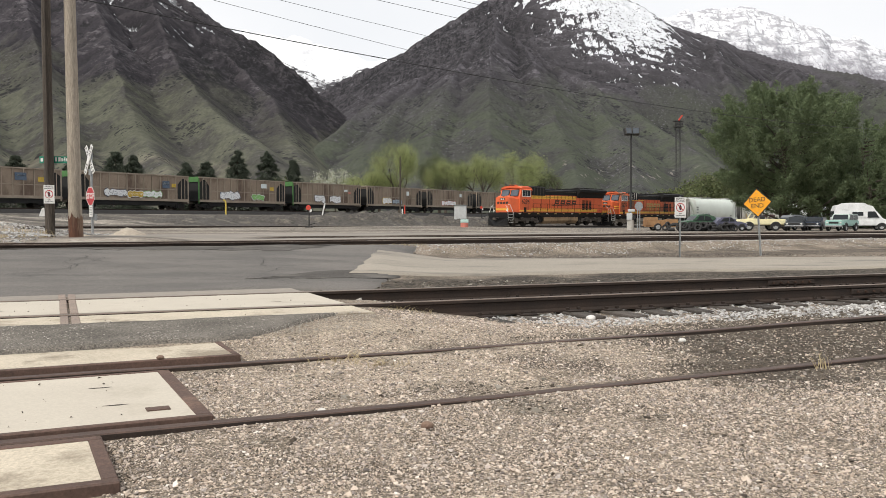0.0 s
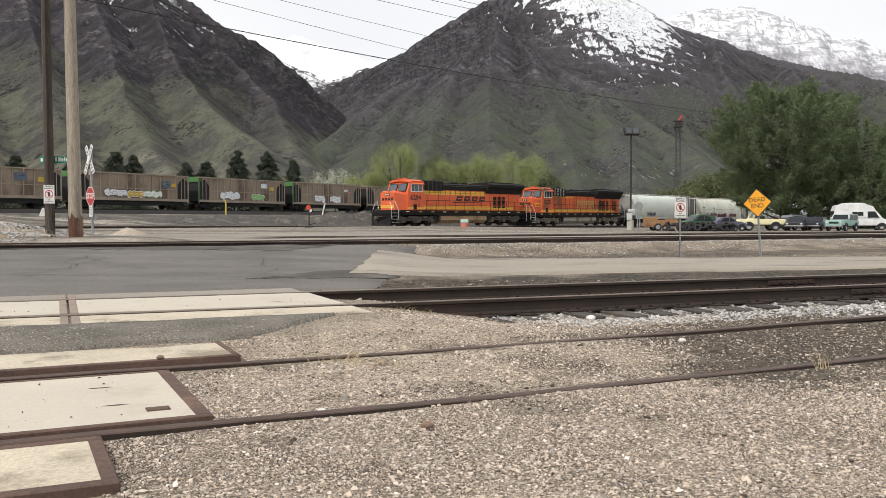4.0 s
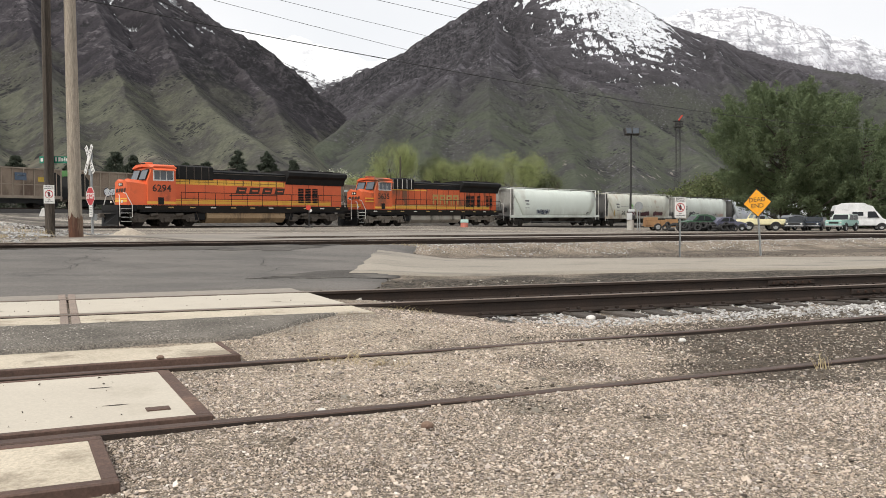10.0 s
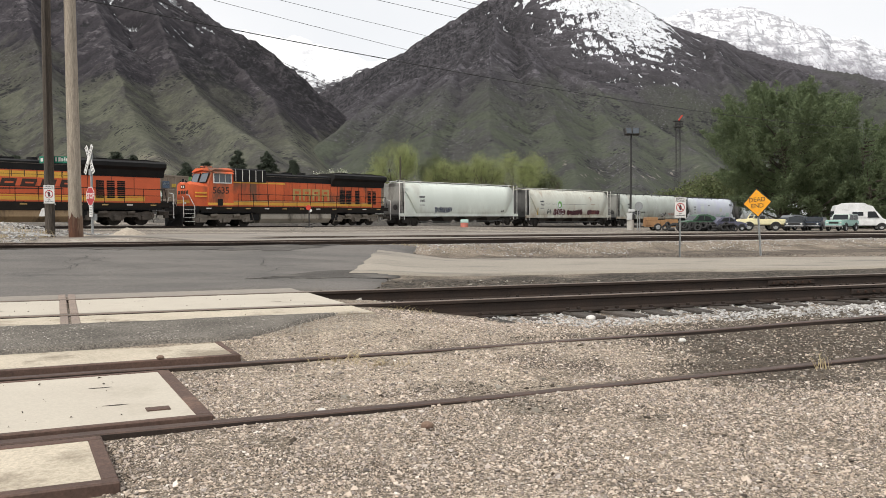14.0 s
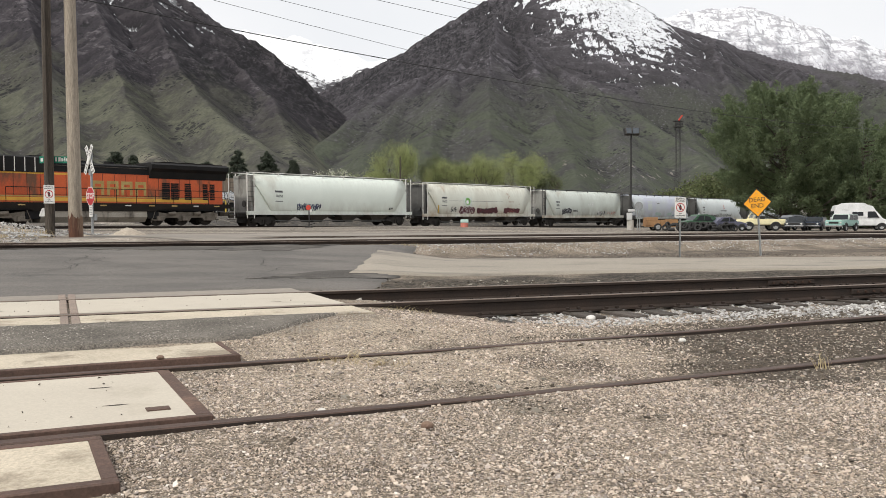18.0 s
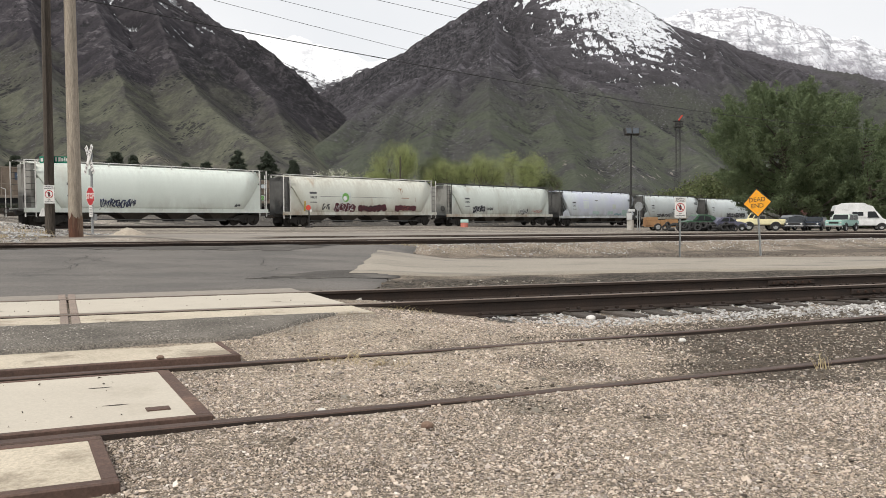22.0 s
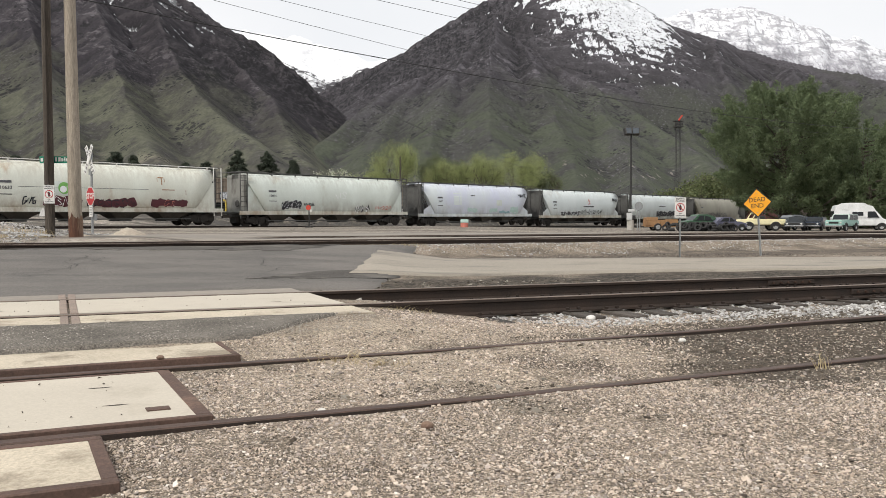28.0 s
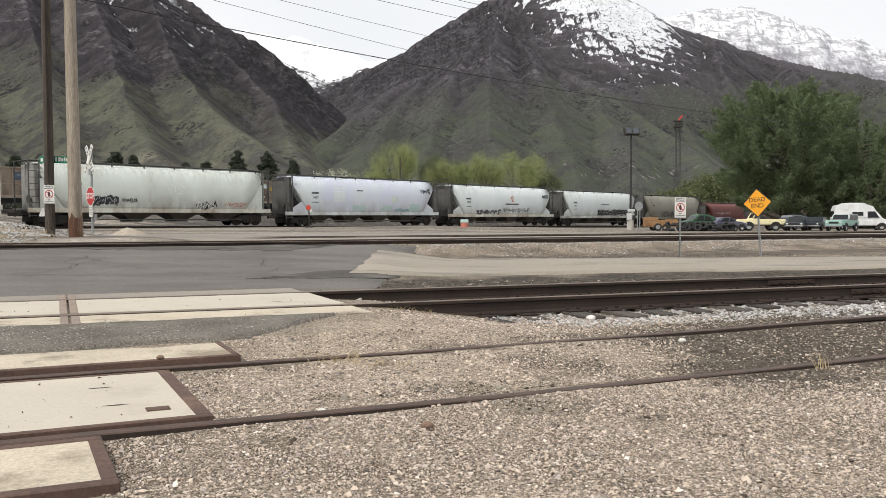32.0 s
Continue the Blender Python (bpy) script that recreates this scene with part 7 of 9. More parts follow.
def elm(x, y, height, spread, sprays, leaves, label, seed, low=0.05, leaf=0.108):
    """A tree of many leafy boughs that reach out and up from one trunk, with gaps between them."""
    rg = np.random.default_rng(seed)
    e = thing("tree", pose(x, y, 0), label, "tree")
    bm = bmesh.new()
    rod(bm, (0, 0, -0.4), (0.1, 0, height * 0.3), 0.5, 0.36, n=9, caps=False)
    rod(bm, (0.1, 0, height * 0.3), (-0.3, 0.1, height * 0.8), 0.36, 0.08, n=7, caps=False)
    cs = []
    for k in range(sprays):
        t = low + (0.97 - low) * rg.random() ** 0.85
        a = rg.uniform(0, 2 * math.pi)
        edge = float(np.interp(t, (0.0, 0.15, 0.4, 0.62, 0.80, 0.93, 1.0), (0.42, 0.60, 0.86, 1.0, 0.90, 0.58, 0.15)))
        edge *= 1 + 0.22 * noise.noise((math.cos(a) * 1.6, math.sin(a) * 1.6, t * 4 + seed))
        rad = spread * edge * math.sqrt(rg.uniform(0.2, 1.0))
        p = np.array((math.cos(a) * rad, math.sin(a) * rad, t * height))
        d = np.array((math.cos(a), math.sin(a), 0.0)) * 0.9 + np.array((0, 0, rg.uniform(-0.2, 0.35) + 1.5 * t))
        d /= np.linalg.norm(d)
        ln = rg.uniform(0.7, 1.35) * spread * 0.18
        if k % 3 == 0:
            root = Vector((0, 0, max(0.8, t * height - rad * 0.45)))
            rod(bm, root, Vector(p - d * ln), 0.13, 0.05, n=5, caps=False)
            rod(bm, Vector(p - d * ln), Vector(p + d * ln * 0.8), 0.05, 0.015, n=4, caps=False)
        m = int(leaves * rg.uniform(0.6, 1.4))
        u = rg.uniform(-1, 1, m)
        fat = (1.05 - u) * 0.25 + 0.12
        q = p + d * (u * ln)[:, None] + rg.normal(size=(m, 3)) * (fat * ln * 0.62)[:, None] * np.array((1, 1, 0.8))
        q[:, 2] = np.maximum(q[:, 2] - 0.10 * np.abs(u) * ln, 0.15)
        cs.append(q)
    part("trunk", bm, BARK, e)
    c = np.concatenate(cs)
    leaf_cards("crown", c, rg.uniform(0.6, 1.35, len(c)) * leaf, LEAF_DARK, e, seed, 0.3)
    return e


# the large trees behind the parked vehicles
elm(43.1, 96, 17.3, 9.3, 330, 560, "large spreading dark green elm behind the parked vehicles", 3, 0.17)
elm(56.0, 101, 13.4, 8.5, 200, 520, "broad dark green elm behind a white van", 5)
elm(45.5, 94, 7.6, 5.8, 70, 480, "low shaded elm boughs hanging behind the parked cars", 12)
elm(53.0, 94, 8.2, 5.6, 70, 480, "low dense green elm boughs reaching near the ground", 8)
elm(61.0, 96, 9.2, 5.5, 70, 480, "low dense green elm beside a brick wall", 9)
# olive thicket beyond the train
for i, (x, y, h, s) in enumerate(((50, 160, 7.5, 4.5), (57, 165, 11.0, 5.5), (65, 160, 12.0, 6.0), (60, 172, 12.0, 5.0))):
    broadleaf(x, y, gz3(x, y), h, s, 5500, 0.25, LEAF_OLIVE, "olive green spring tree thicket beyond the tracks", 20 + i, 0.12, 0.22, 1.2, 2.0)
# spring trees behind the coal cars
for i, (x, y, h, s, mtl, w) in enumerate(((-10.9, 188, 17.5, 4.8, LEAF_SPRING, 3600), (-1.0, 190, 14.5, 5.4, LEAF_OLIVE, 3200), (0.6, 183, 13.0, 4.6, LEAF_SPRING, 2600), (9.2, 186, 14.5, 5.2, LEAF_SPRING, 3800),
                                         (18.8, 188, 15.5, 6.2, LEAF_SPRING, 4400), (26.0, 190, 11.0, 4.0, LEAF_OLIVE, 1800), (-20.5, 186, 10.5, 5.2, LEAF_SPRING, 3800), (-16.2, 192, 11.5, 5.0, LEAF_SPRING, 3000), (38.0, 184, 6.2, 1.8, LEAF_SPRING, 900))):
    broadleaf(x, y, gz3(x, y), h * 1.08, s, int(w * 6.5), 0.10, mtl, "pale green spring tree with bare limbs showing", 40 + i, 0.22, 0.36, 0.6, 1.0)
broadleaf(-26.5, 186, gz3(-26.5, 186), 11.5, 4.4, 8000, 0.17, BLOSSOM, "white blossoming tree behind the coal cars", 60, 0.2, 0.16, 1.0)
broadleaf(-29.8, 190, gz3(-29.8, 190), 9.6, 3.2, 4500, 0.15, LEAF_SPRING, "small pale green spring tree", 61, 0.2, 0.16, 1.0)
for i, (x, y, h, s) in enumerate(((-72, 128, 9.2, 3.4), (-54.3, 126, 9.6, 2.9), (-50.6, 124, 8.9, 2.7), (-42.6, 126, 8.0, 2.0), (-39.8, 128, 8.4, 2.5), (-35.4, 131, 10.2, 2.6), (-31.0, 134, 10.2, 3.2), (-27.2, 138, 9.2, 2.3), (-64, 131, 9.0, 2.6))):
    conifer(x, y, gz3(x, y), h * 1.13, s * 1.9, 70 + i)
for i, (x, y, h, s) in enumerate(((-78, 132, 8.5, 4.5), (-47, 135, 7.6, 3.2), (-60, 138, 7.2, 3.5), (-33, 150, 8.2, 3.4), (-45, 152, 7.4, 3.6))):
    broadleaf(x, y, gz3(x, y), h, s, 2600, 0.24, LEAF_OLIVE, "low olive green spring tree behind coal cars", 90 + i, 0.2, 0.16, 0.9, 1.5)

# ---- dry grass ----
STRAW = island_mat("dry_straw", [(0.36, 0.29, 0.17), (0.46, 0.38, 0.24), (0.28, 0.22, 0.13), (0.40, 0.34, 0.2)], 0.9, 0.1)


def tuft(x, y, radius, height, n, seed, lean=0.5):
    rr = random.Random(seed)
    z0 = ground_z(x, y)
    bm = bmesh.new()
    for k in range(n):
        a, d = rr.uniform(0, 6.28), radius * rr.random() ** 0.7
        p = Vector((x + d * math.cos(a), y + d * math.sin(a) * 0.6, z0))
        h = height * rr.uniform(0.5, 1.1)
        t = Vector((rr.uniform(-1, 1), rr.uniform(-1, 1), 0)) * lean * h
        w = Vector((rr.uniform(-1, 1), rr.uniform(-0.3, 0.3), 0)).normalized() * (0.002 + 0.0006 * y * 0.3)
        m = p + t * 0.35 + Vector((0, 0, h * 0.6))
        e = p + t + Vector((0, 0, h * 0.85))
        v = [bm.verts.new(q) for q in (p - w, p + w, m + w * 0.7, m - w * 0.7, e)]
        bm.faces.new([v[0], v[1], v[2], v[3]])
        bm.faces.new([v[3], v[2], v[4]])
    ob = part("dry_grass", bm, STRAW)
    return tagged(ob, "tuft of dry straw-coloured grass in gravel", "grass", kind="stuff")


for i, (x, y, r, h, n, l) in enumerate(((-0.72, 5.25, 0.28, 0.07, 60, 2.2), (-0.42, 5.1, 0.2, 0.05, 40, 2.6), (-0.45, 7.65, 0.22, 0.07, 18, 2.0), (-0.2, 7.75, 0.12, 0.08, 10, 1.6), (2.52, 5.0, 0.05, 0.14, 14, 0.7),
                                       (3.1, 4.45, 0.12, 0.12, 30, 1.2), (-12.2, 21.8, 0.7, 0.40, 70, 0.7), (-11.5, 21.7, 0.4, 0.30, 40, 0.7), (-13.0, 22.0, 0.6, 0.35, 50, 0.7),
                                       (2.9, 3.2, 0.15, 0.08, 30, 1.4), (-0.9, 20.6, 0.5, 0.12, 50, 1.0))):
    tuft(x, y, r, h, n, 100 + i, l)

# ---- heaps ----
def heap(x, y, rx, ry, h, material, label, seed, turn=0):
    bm = bmesh.new()
    n, m = 30, 12
    rings = []
    for j in range(m + 1):
        t = j / m
        ring = []
        for i in range(n):
            a = 2 * math.pi * i / n
            q = 1 + 0.25 * noise.noise((math.cos(a) * 1.5, math.sin(a) * 1.5, seed))
            zz = h * (1 - t * t * (3 - 2 * t)) + 0.35 * h * noise.noise((t * 5 * math.cos(a), t * 5 * math.sin(a), seed)) * (1 - t) + 0.22 * h * noise.noise((t * 13 * math.cos(a), t * 13 * math.sin(a), seed + 3)) * min(1, 2 - 2 * t)
            u, v = rx * t * q * math.cos(a), ry * t * q * math.sin(a)
            wx, wy = x + u * math.cos(radians(turn)) - v * math.sin(radians(turn)), y + u * math.sin(radians(turn)) + v * math.cos(radians(turn))
            ring.append(bm.verts.new((u, v, zz - 0.10 * t + ground_z(wx, wy) - ground_z(x, y))))
        rings.append(ring)
    for r0, r1 in zip(rings, rings[1:]):
        for i in range(n):
            bm.faces.new([r0[i], r1[i], r1[(i + 1) % n], r0[(i + 1) % n]])
    bmesh.ops.remove_doubles(bm, verts=bm.verts, dist=0.0005)
    bmesh.ops.recalc_face_normals(bm, faces=bm.faces)
    ob = part("mound", bm, material, None, "", True)
    ob.matrix_basis = pose(x, y, ground_z(x, y) - 0.02, 0, 0, turn)
    return tagged(ob, label, "mound", "mounds of spoil")


SAND = mat("pale_sand", (0.44, 0.385, 0.31), (0.36, 0.31, 0.25), 3, 0.95, 0, 0.8, 25, 0.3)
SPOIL = mat("dark_spoil", (0.092, 0.083, 0.072), (0.058, 0.053, 0.047), 0.8, 0.95, 0, 1.0, 6, 0.6, (0.17, 0.15, 0.12), 0.9, 0.58)
heap(-10.3, 24.9, 1.0, 0.6, 0.27, SAND, "small heap of pale sandy gravel", 1)
heap(-13.6, 23.0, 3.0, 1.1, 0.36, SAND, "low bank of pale crushed rock by the poles", 3)
heap(-11.2, 23.0, 1.1, 0.5, 0.12, SAND, "low spread of pale sandy gravel", 2)
rr = random.Random(6)
for i in range(19):
    t = i / 18
    x, y = -24 + 40 * t + rr.uniform(-1.2, 1.2), 67.5 + 38 * t + rr.uniform(-1.5, 1.5)
    r = rr.uniform(2.0, 4.2)
    heap(x, y, r * 1.5, r * 0.9, rr.uniform(0.8, 1.45) * (0.3 + 0.7 * min(1, 3 * t)), SPOIL, "dark grey spoil mound between the tracks", 5 + i, 46 + rr.uniform(-25, 25))
# ---- poles, wires and signs ----
POLE_DARK = mat("tarred_pole_wood", (0.085, 0.068, 0.052), (0.055, 0.044, 0.035), 3, 0.9, 0, 0.8, 20, 0.4, (0.15, 0.125, 0.1), 1.2, 0.6, stretch=(4, 4, 0.3))
POLE_PALE = mat("weathered_pole_wood", (0.43, 0.368, 0.292), (0.335, 0.285, 0.226), 3, 0.9, 0, 0.8, 20, 0.42, (0.21, 0.17, 0.132), 1.2, 0.61, stretch=(4, 4, 0.25))
POLE_FOOT = mat("creosote_stained_wood", (0.13, 0.055, 0.03), (0.085, 0.042, 0.027), 3, 0.9, 0, 0.8, 20, 0.4, (0.23, 0.15, 0.1), 2.0, 0.60, stretch=(4, 4, 0.3))
GALV = mat("galvanised_steel", (0.36, 0.37, 0.37), (0.28, 0.29, 0.29), 6, 0.55, 0.5, 0.1, 60, 0.2)
WIRE = mat("black_cable", (0.015, 0.015, 0.016), None, 4, 0.7)
SIGN_WHITE = mat("sign_white", (0.72, 0.71, 0.68), (0.64, 0.63, 0.6), 4, 0.5, 0, 0, 30, 0.06)
SIGN_RED = mat("sign_red", (0.42, 0.02, 0.025), (0.36, 0.018, 0.022), 4, 0.5, 0, 0, 30, 0.1)
SIGN_GREEN = mat("sign_green", (0.0, 0.20, 0.12), (0.0, 0.17, 0.10), 4, 0.5, 0, 0, 30, 0.1)
SIGN_YELLOW = mat("sign_amber", (0.82, 0.36, 0.012), (0.76, 0.32, 0.012), 4, 0.5, 0, 0, 30, 0.06)
INKBLACK = mat("sign_black", (0.02, 0.02, 0.022), None, 4, 0.6)


def wooden_pole(x, y, r0, r1, h, lean, material, label, foot=None):
    z = ground_z(x, y)
    e = thing("utility_pole", pose(x, y, z), label, "utility pole", "utility poles")
    bm = bmesh.new()
    n = 14
    rings = []
    for j in range(9):
        t = j / 8
        rr2 = r0 + (r1 - r0) * t
        rings.append([bm.verts.new((lean[0] * t + rr2 * (1 + 0.04 * noise.noise((i, j * 0.7, x))) * math.cos(2 * math.pi * i / n), lean[1] * t + rr2 * math.sin(2 * math.pi * i / n), -0.5 + (h + 0.5) * t)) for i in range(n)])
    for a, b in zip(rings, rings[1:]):
        for i in range(n):
            bm.faces.new([a[i], a[(i + 1) % n], b[(i + 1) % n], b[i]])
    bm.faces.new(rings[-1])
    part("shaft", bm, material, e, smooth=True)
    if foot:
        bm = bmesh.new()
        fr = r0 + 0.006
        a = []
        for k, zz in ((0, -0.2), (1, foot)):
            a.append([bm.verts.new((lean[0] * zz / h + fr * math.cos(2 * math.pi * i / 64), fr * math.sin(2 * math.pi * i / 64), zz + (0.20 * noise.noise((i * 0.22, 3, 1)) + 0.16 * noise.noise((i * 0.8, 5, 2)) if k else 0))) for i in range(64)])
        for i in range(64):
            bm.faces.new([a[0][i], a[0][(i + 1) % 64], a[1][(i + 1) % 64], a[1][i]])
        part("stained_foot", bm, POLE_FOOT, e, "reddish creosote-stained foot", True)
    return e


p1 = wooden_pole(-11.41, 22.0, 0.135, 0.115, 11.0, (0.0, 0), POLE_DARK, "dark weathered wooden utility pole with signs")
p2 = wooden_pole(-10.66, 22.0, 0.19, 0.132, 11.0, (-0.10, 0), POLE_PALE, "pale weathered wooden utility pole with reddish foot", 0.62)
bm = bmesh.new()
tube(bm, [(0.03, -0.135, -0.1), (0.03, -0.125, 10.5)], 0.02)
part("conduit", bm, POLE_DARK, p1)
bm = bmesh.new()
prism(bm, [(-0.3, 0.62), (-0.1, 0.62), (-0.14, 0.86), (-0.2, 0.86)], -0.05, -0.02)
part("marker_plate", bm, mat("chalky_white_plate", (0.7, 0.69, 0.66), None, 4, 0.6), p1)


def cable(p, q, sag, r, label):
    pts = []
    p, q = Vector(p), Vector(q)
    for i in range(25):
        t = i / 24
        v = p.lerp(q, t)
        v.z -= sag * 4 * t * (1 - t)
        pts.append(v)
    bm = bmesh.new()
    side = (q - p).cross(Vector((0, 0, 1))).normalized()
    rings = []
    for v in pts:
        rings.append([bm.verts.new(v + (side * math.cos(a) + Vector((0, 0, math.sin(a)))) * r) for a in (0, 1.57, 3.14, 4.71)])
    for a, b in zip(rings, rings[1:]):
        for i in range(4):
            bm.faces.new([a[i], a[(i + 1) % 4], b[(i + 1) % 4], b[i]])
    ob = part("overhead_wire", bm, WIRE)
    return tagged(ob, label, "overhead wire", "overhead wires")


cable((-10.95, 22.0, 7.45), (47, 72, 9.4), 1.0, 0.016, "thick black overhead cable sagging between poles")
cable((-6.8, 20.0, 6.95), (50, 82, 10.2), 1.3, 0.006, "thin overhead power wire")
cable((-5.1, 20.0, 6.95), (50, 82, 12.6), 1.2, 0.006, "thin overhead power wire")
cable((-2.4, 20.0, 6.90), (50, 82, 14.4), 0.7, 0.006, "thin overhead power wire")
cable((-1.0, 20.0, 6.90), (50, 82, 15.6), 0.7, 0.006, "thin overhead power wire")
cable((-0.3, 20.0, 6.90), (50, 82, 16.4), 0.7, 0.006, "thin overhead power wire")
cable((-8.7, 22.0, 7.6), (22, 150, 11.0), 1.6, 0.012, "black overhead cable running away over the yard")
cable((-14.5, 22.0, 6.6), (-11.4, 22.0, 8.2), 0.05, 0.014, "black cable end beside the pole")


def plate(bm, poly, thick=0.004):
    """A flat plate in the x-z plane facing -y."""
    return prism(bm, poly, -thick / 2, thick / 2)


def rect(w, h, cx=0.0, cz=0.0):
    return [(cx - w / 2, cz - h / 2), (cx + w / 2, cz - h / 2), (cx + w / 2, cz + h / 2), (cx - w / 2, cz + h / 2)]


def bars(parent, name, rows, material, y=-0.006):
    for (cx, cz, w, h) in rows:
        bm = bmesh.new()
        prism(bm, rect(w, h, cx, cz), y - 0.001, y + 0.001)
        part(name, bm, material, parent)


FACE = pose(0, 0, 0, 90, 0, 0)


def no_trespass(m, label, words):
    """White warning plate with a red prohibition ring."""
    e = thing("warning_sign", m, label, "warning sign", "private property signs")
    bm = bmesh.new()
    plate(bm, rect(0.305, 0.53))
    pl = part("plate", bm, SIGN_WHITE, e)
    bm = bmesh.new()
    n = 28
    for i in range(n):
        a, b = 2 * math.pi * i / n, 2 * math.pi * (i + 1) / n
        q = [bm.verts.new((r * math.cos(t), -0.006, 0.0 + r * math.sin(t))) for r, t in ((0.098, a), (0.098, b), (0.118, b), (0.118, a))]
        bm.faces.new(q)
    bmesh.ops.recalc_face_normals(bm, faces=bm.faces)
    part("ring", bm, SIGN_RED, pl)
    bm = bmesh.new()
    prism(bm, [(-0.02, -0.067), (0.024, -0.067), (0.035, 0.016), (0.01, 0.075), (-0.017, 0.075), (-0.035, 0.016)], -0.0055, -0.0045)
    part("symbol", bm, INKBLACK, pl)
    bm = bmesh.new()
    prism(bm, [(-0.077, 0.064), (-0.064, 0.077), (0.077, -0.064), (0.064, -0.077)], -0.0085, -0.0075)
    part("slash", bm, SIGN_RED, pl)
    if words:
        for text, z, s in (("PRIVATE", 0.222, 0.062), ("PROPERTY", 0.162, 0.056), ("NO", -0.165, 0.05), ("TRESPASSING", -0.215, 0.042)):
            letters_on("lettering", text, s, pose(0, -0.005, z) @ FACE, INKBLACK, pl, 0.001)
    else:
        bars(pl, "text_bar", ((0, 0.245, 0.26, 0.045), (0, 0.185, 0.30, 0.045), (0, -0.19, 0.07, 0.035), (0, -0.235, 0.28, 0.035), (0, -0.27, 0.2, 0.018)), INKBLACK)
    return e


no_trespass(pose(-11.33, 21.82, 1.745, 0, 0, 2), "white private property warning sign with red ring on a wooden pole", True)
s2 = no_trespass(pose(6.26, 20.0, 1.335, 0, 0, 4), "white private property warning sign with red ring on a steel post", True)


def post(parent, x, y, z0, z1, w=0.05, material=GALV):
    bm = bmesh.new()
    prism(bm, [(x - w / 2, y), (x - w * 0.3, y + 0.012), (x - w * 0.2, y + 0.04), (x + w * 0.2, y + 0.04), (x + w * 0.3, y + 0.012), (x + w / 2, y), (x + w * 0.3, y), (x + w * 0.15, y + 0.03), (x - w * 0.15, y + 0.03), (x - w * 0.3, y)], z0, z1, 'z')
    return part("post", bm, material, parent)


post(s2, 0, 0.006, -1.40, 0.3)

# street name blades behind the dark pole
e = thing("street_sign", pose(-11.33, 22.165, 2.76, 0, 0, -1), "green street name blade sign with white lettering bars", "street sign")
bm = bmesh.new()
plate(bm, rect(0.88, 0.20))
pl = part("blade", bm, SIGN_GREEN, e)
bars(pl, "text_bar", [(-0.37, 0.0, 0.07, 0.10), (-0.27, -0.01, 0.06, 0.08), (0.05, 0.01, 0.05, 0.12), (0.15, 0.01, 0.07, 0.12), (0.235, 0, 0.06, 0.09), (0.31, 0.01, 0.03, 0.12), (0.38, 0, 0.07, 0.09)], SIGN_WHITE)
bm = bmesh.new()
box(bm, -0.12, -0.04, -0.04, 0.0, -0.07, 0.07)
part("bracket", bm, GALV, e)

# crossbuck with stop sign
e = thing("crossing_sign", pose(-11.62, 25.0, ground_z(-11.62, 25), 0, 0, -42), "crossbuck and red stop sign on a galvanised post", "crossing sign")
bm = bmesh.new()
rod(bm, (0, 0.05, -0.3), (0, 0.05, 2.75), 0.04, n=10)
part("post", bm, GALV, e)
for s in (-1, 1):
    bm = bmesh.new()
    m = pose(0, -0.02 * s - 0.02, 2.50, 0, s * 33, 0)
    box(bm, -0.09, 0.09, -0.006, 0.006, -0.53, 0.53, m)
    bl = part("crossbuck_blade", bm, SIGN_WHITE, e)
    for k in range(8):
        if abs(k - 3.5) < 1:
            continue
        bm = bmesh.new()
        zc = -0.44 + k * 0.1257
        for (dx, dz, w, h) in ((-0.035, 0, 0.022, 0.085), (0.035, 0, 0.022, 0.085), (0, 0.03 if k % 2 else -0.03, 0.06, 0.018)):
            box(bm, dx - w / 2, dx + w / 2, -0.009, -0.007, zc + dz - h / 2, zc + dz + h / 2, m)
        part("letter_bar", bm, INKBLACK, bl)
bm = bmesh.new()
plate(bm, [(0.305 / math.cos(radians(22.5)) * math.cos(radians(22.5 + 45 * i)), 1.30 + 0.305 / math.cos(radians(22.5)) * math.sin(radians(22.5 + 45 * i))) for i in range(8)])
so = part("stop_plate", bm, SIGN_WHITE, e)
bm = bmesh.new()
prism(bm, [(0.285 / math.cos(radians(22.5)) * math.cos(radians(22.5 + 45 * i)), 1.30 + 0.285 / math.cos(radians(22.5)) * math.sin(radians(22.5 + 45 * i))) for i in range(8)], -0.005, -0.003)
part("stop_face", bm, SIGN_RED, so)
letters_on("lettering", "STOP", 0.255, pose(0, -0.008, 1.30) @ FACE, SIGN_WHITE, so, 0.001, bold=0.03)
bm = bmesh.new()
plate(bm, rect(0.24, 0.36, 0.02, 0.80))
sm = part("notice_plate", bm, SIGN_WHITE, e)
bars(sm, "text_bar", [(0.02, 0.93, 0.16, 0.025), (0.02, 0.87, 0.18, 0.02), (0.02, 0.82, 0.14, 0.02), (0.02, 0.76, 0.18, 0.02), (0.02, 0.70, 0.12, 0.02)], GALV)
bm = bmesh.new()
box(bm, -0.11, 0.11, 0.0, 0.03, 2.0, 2.2)
part("back_plate", bm, GALV, e)
bm = bmesh.new()
box(bm, 0.04, 0.14, 0.06, 0.16, 0.5, 0.72, bevel=0.01)
part("junction_box", bm, GALV, e)

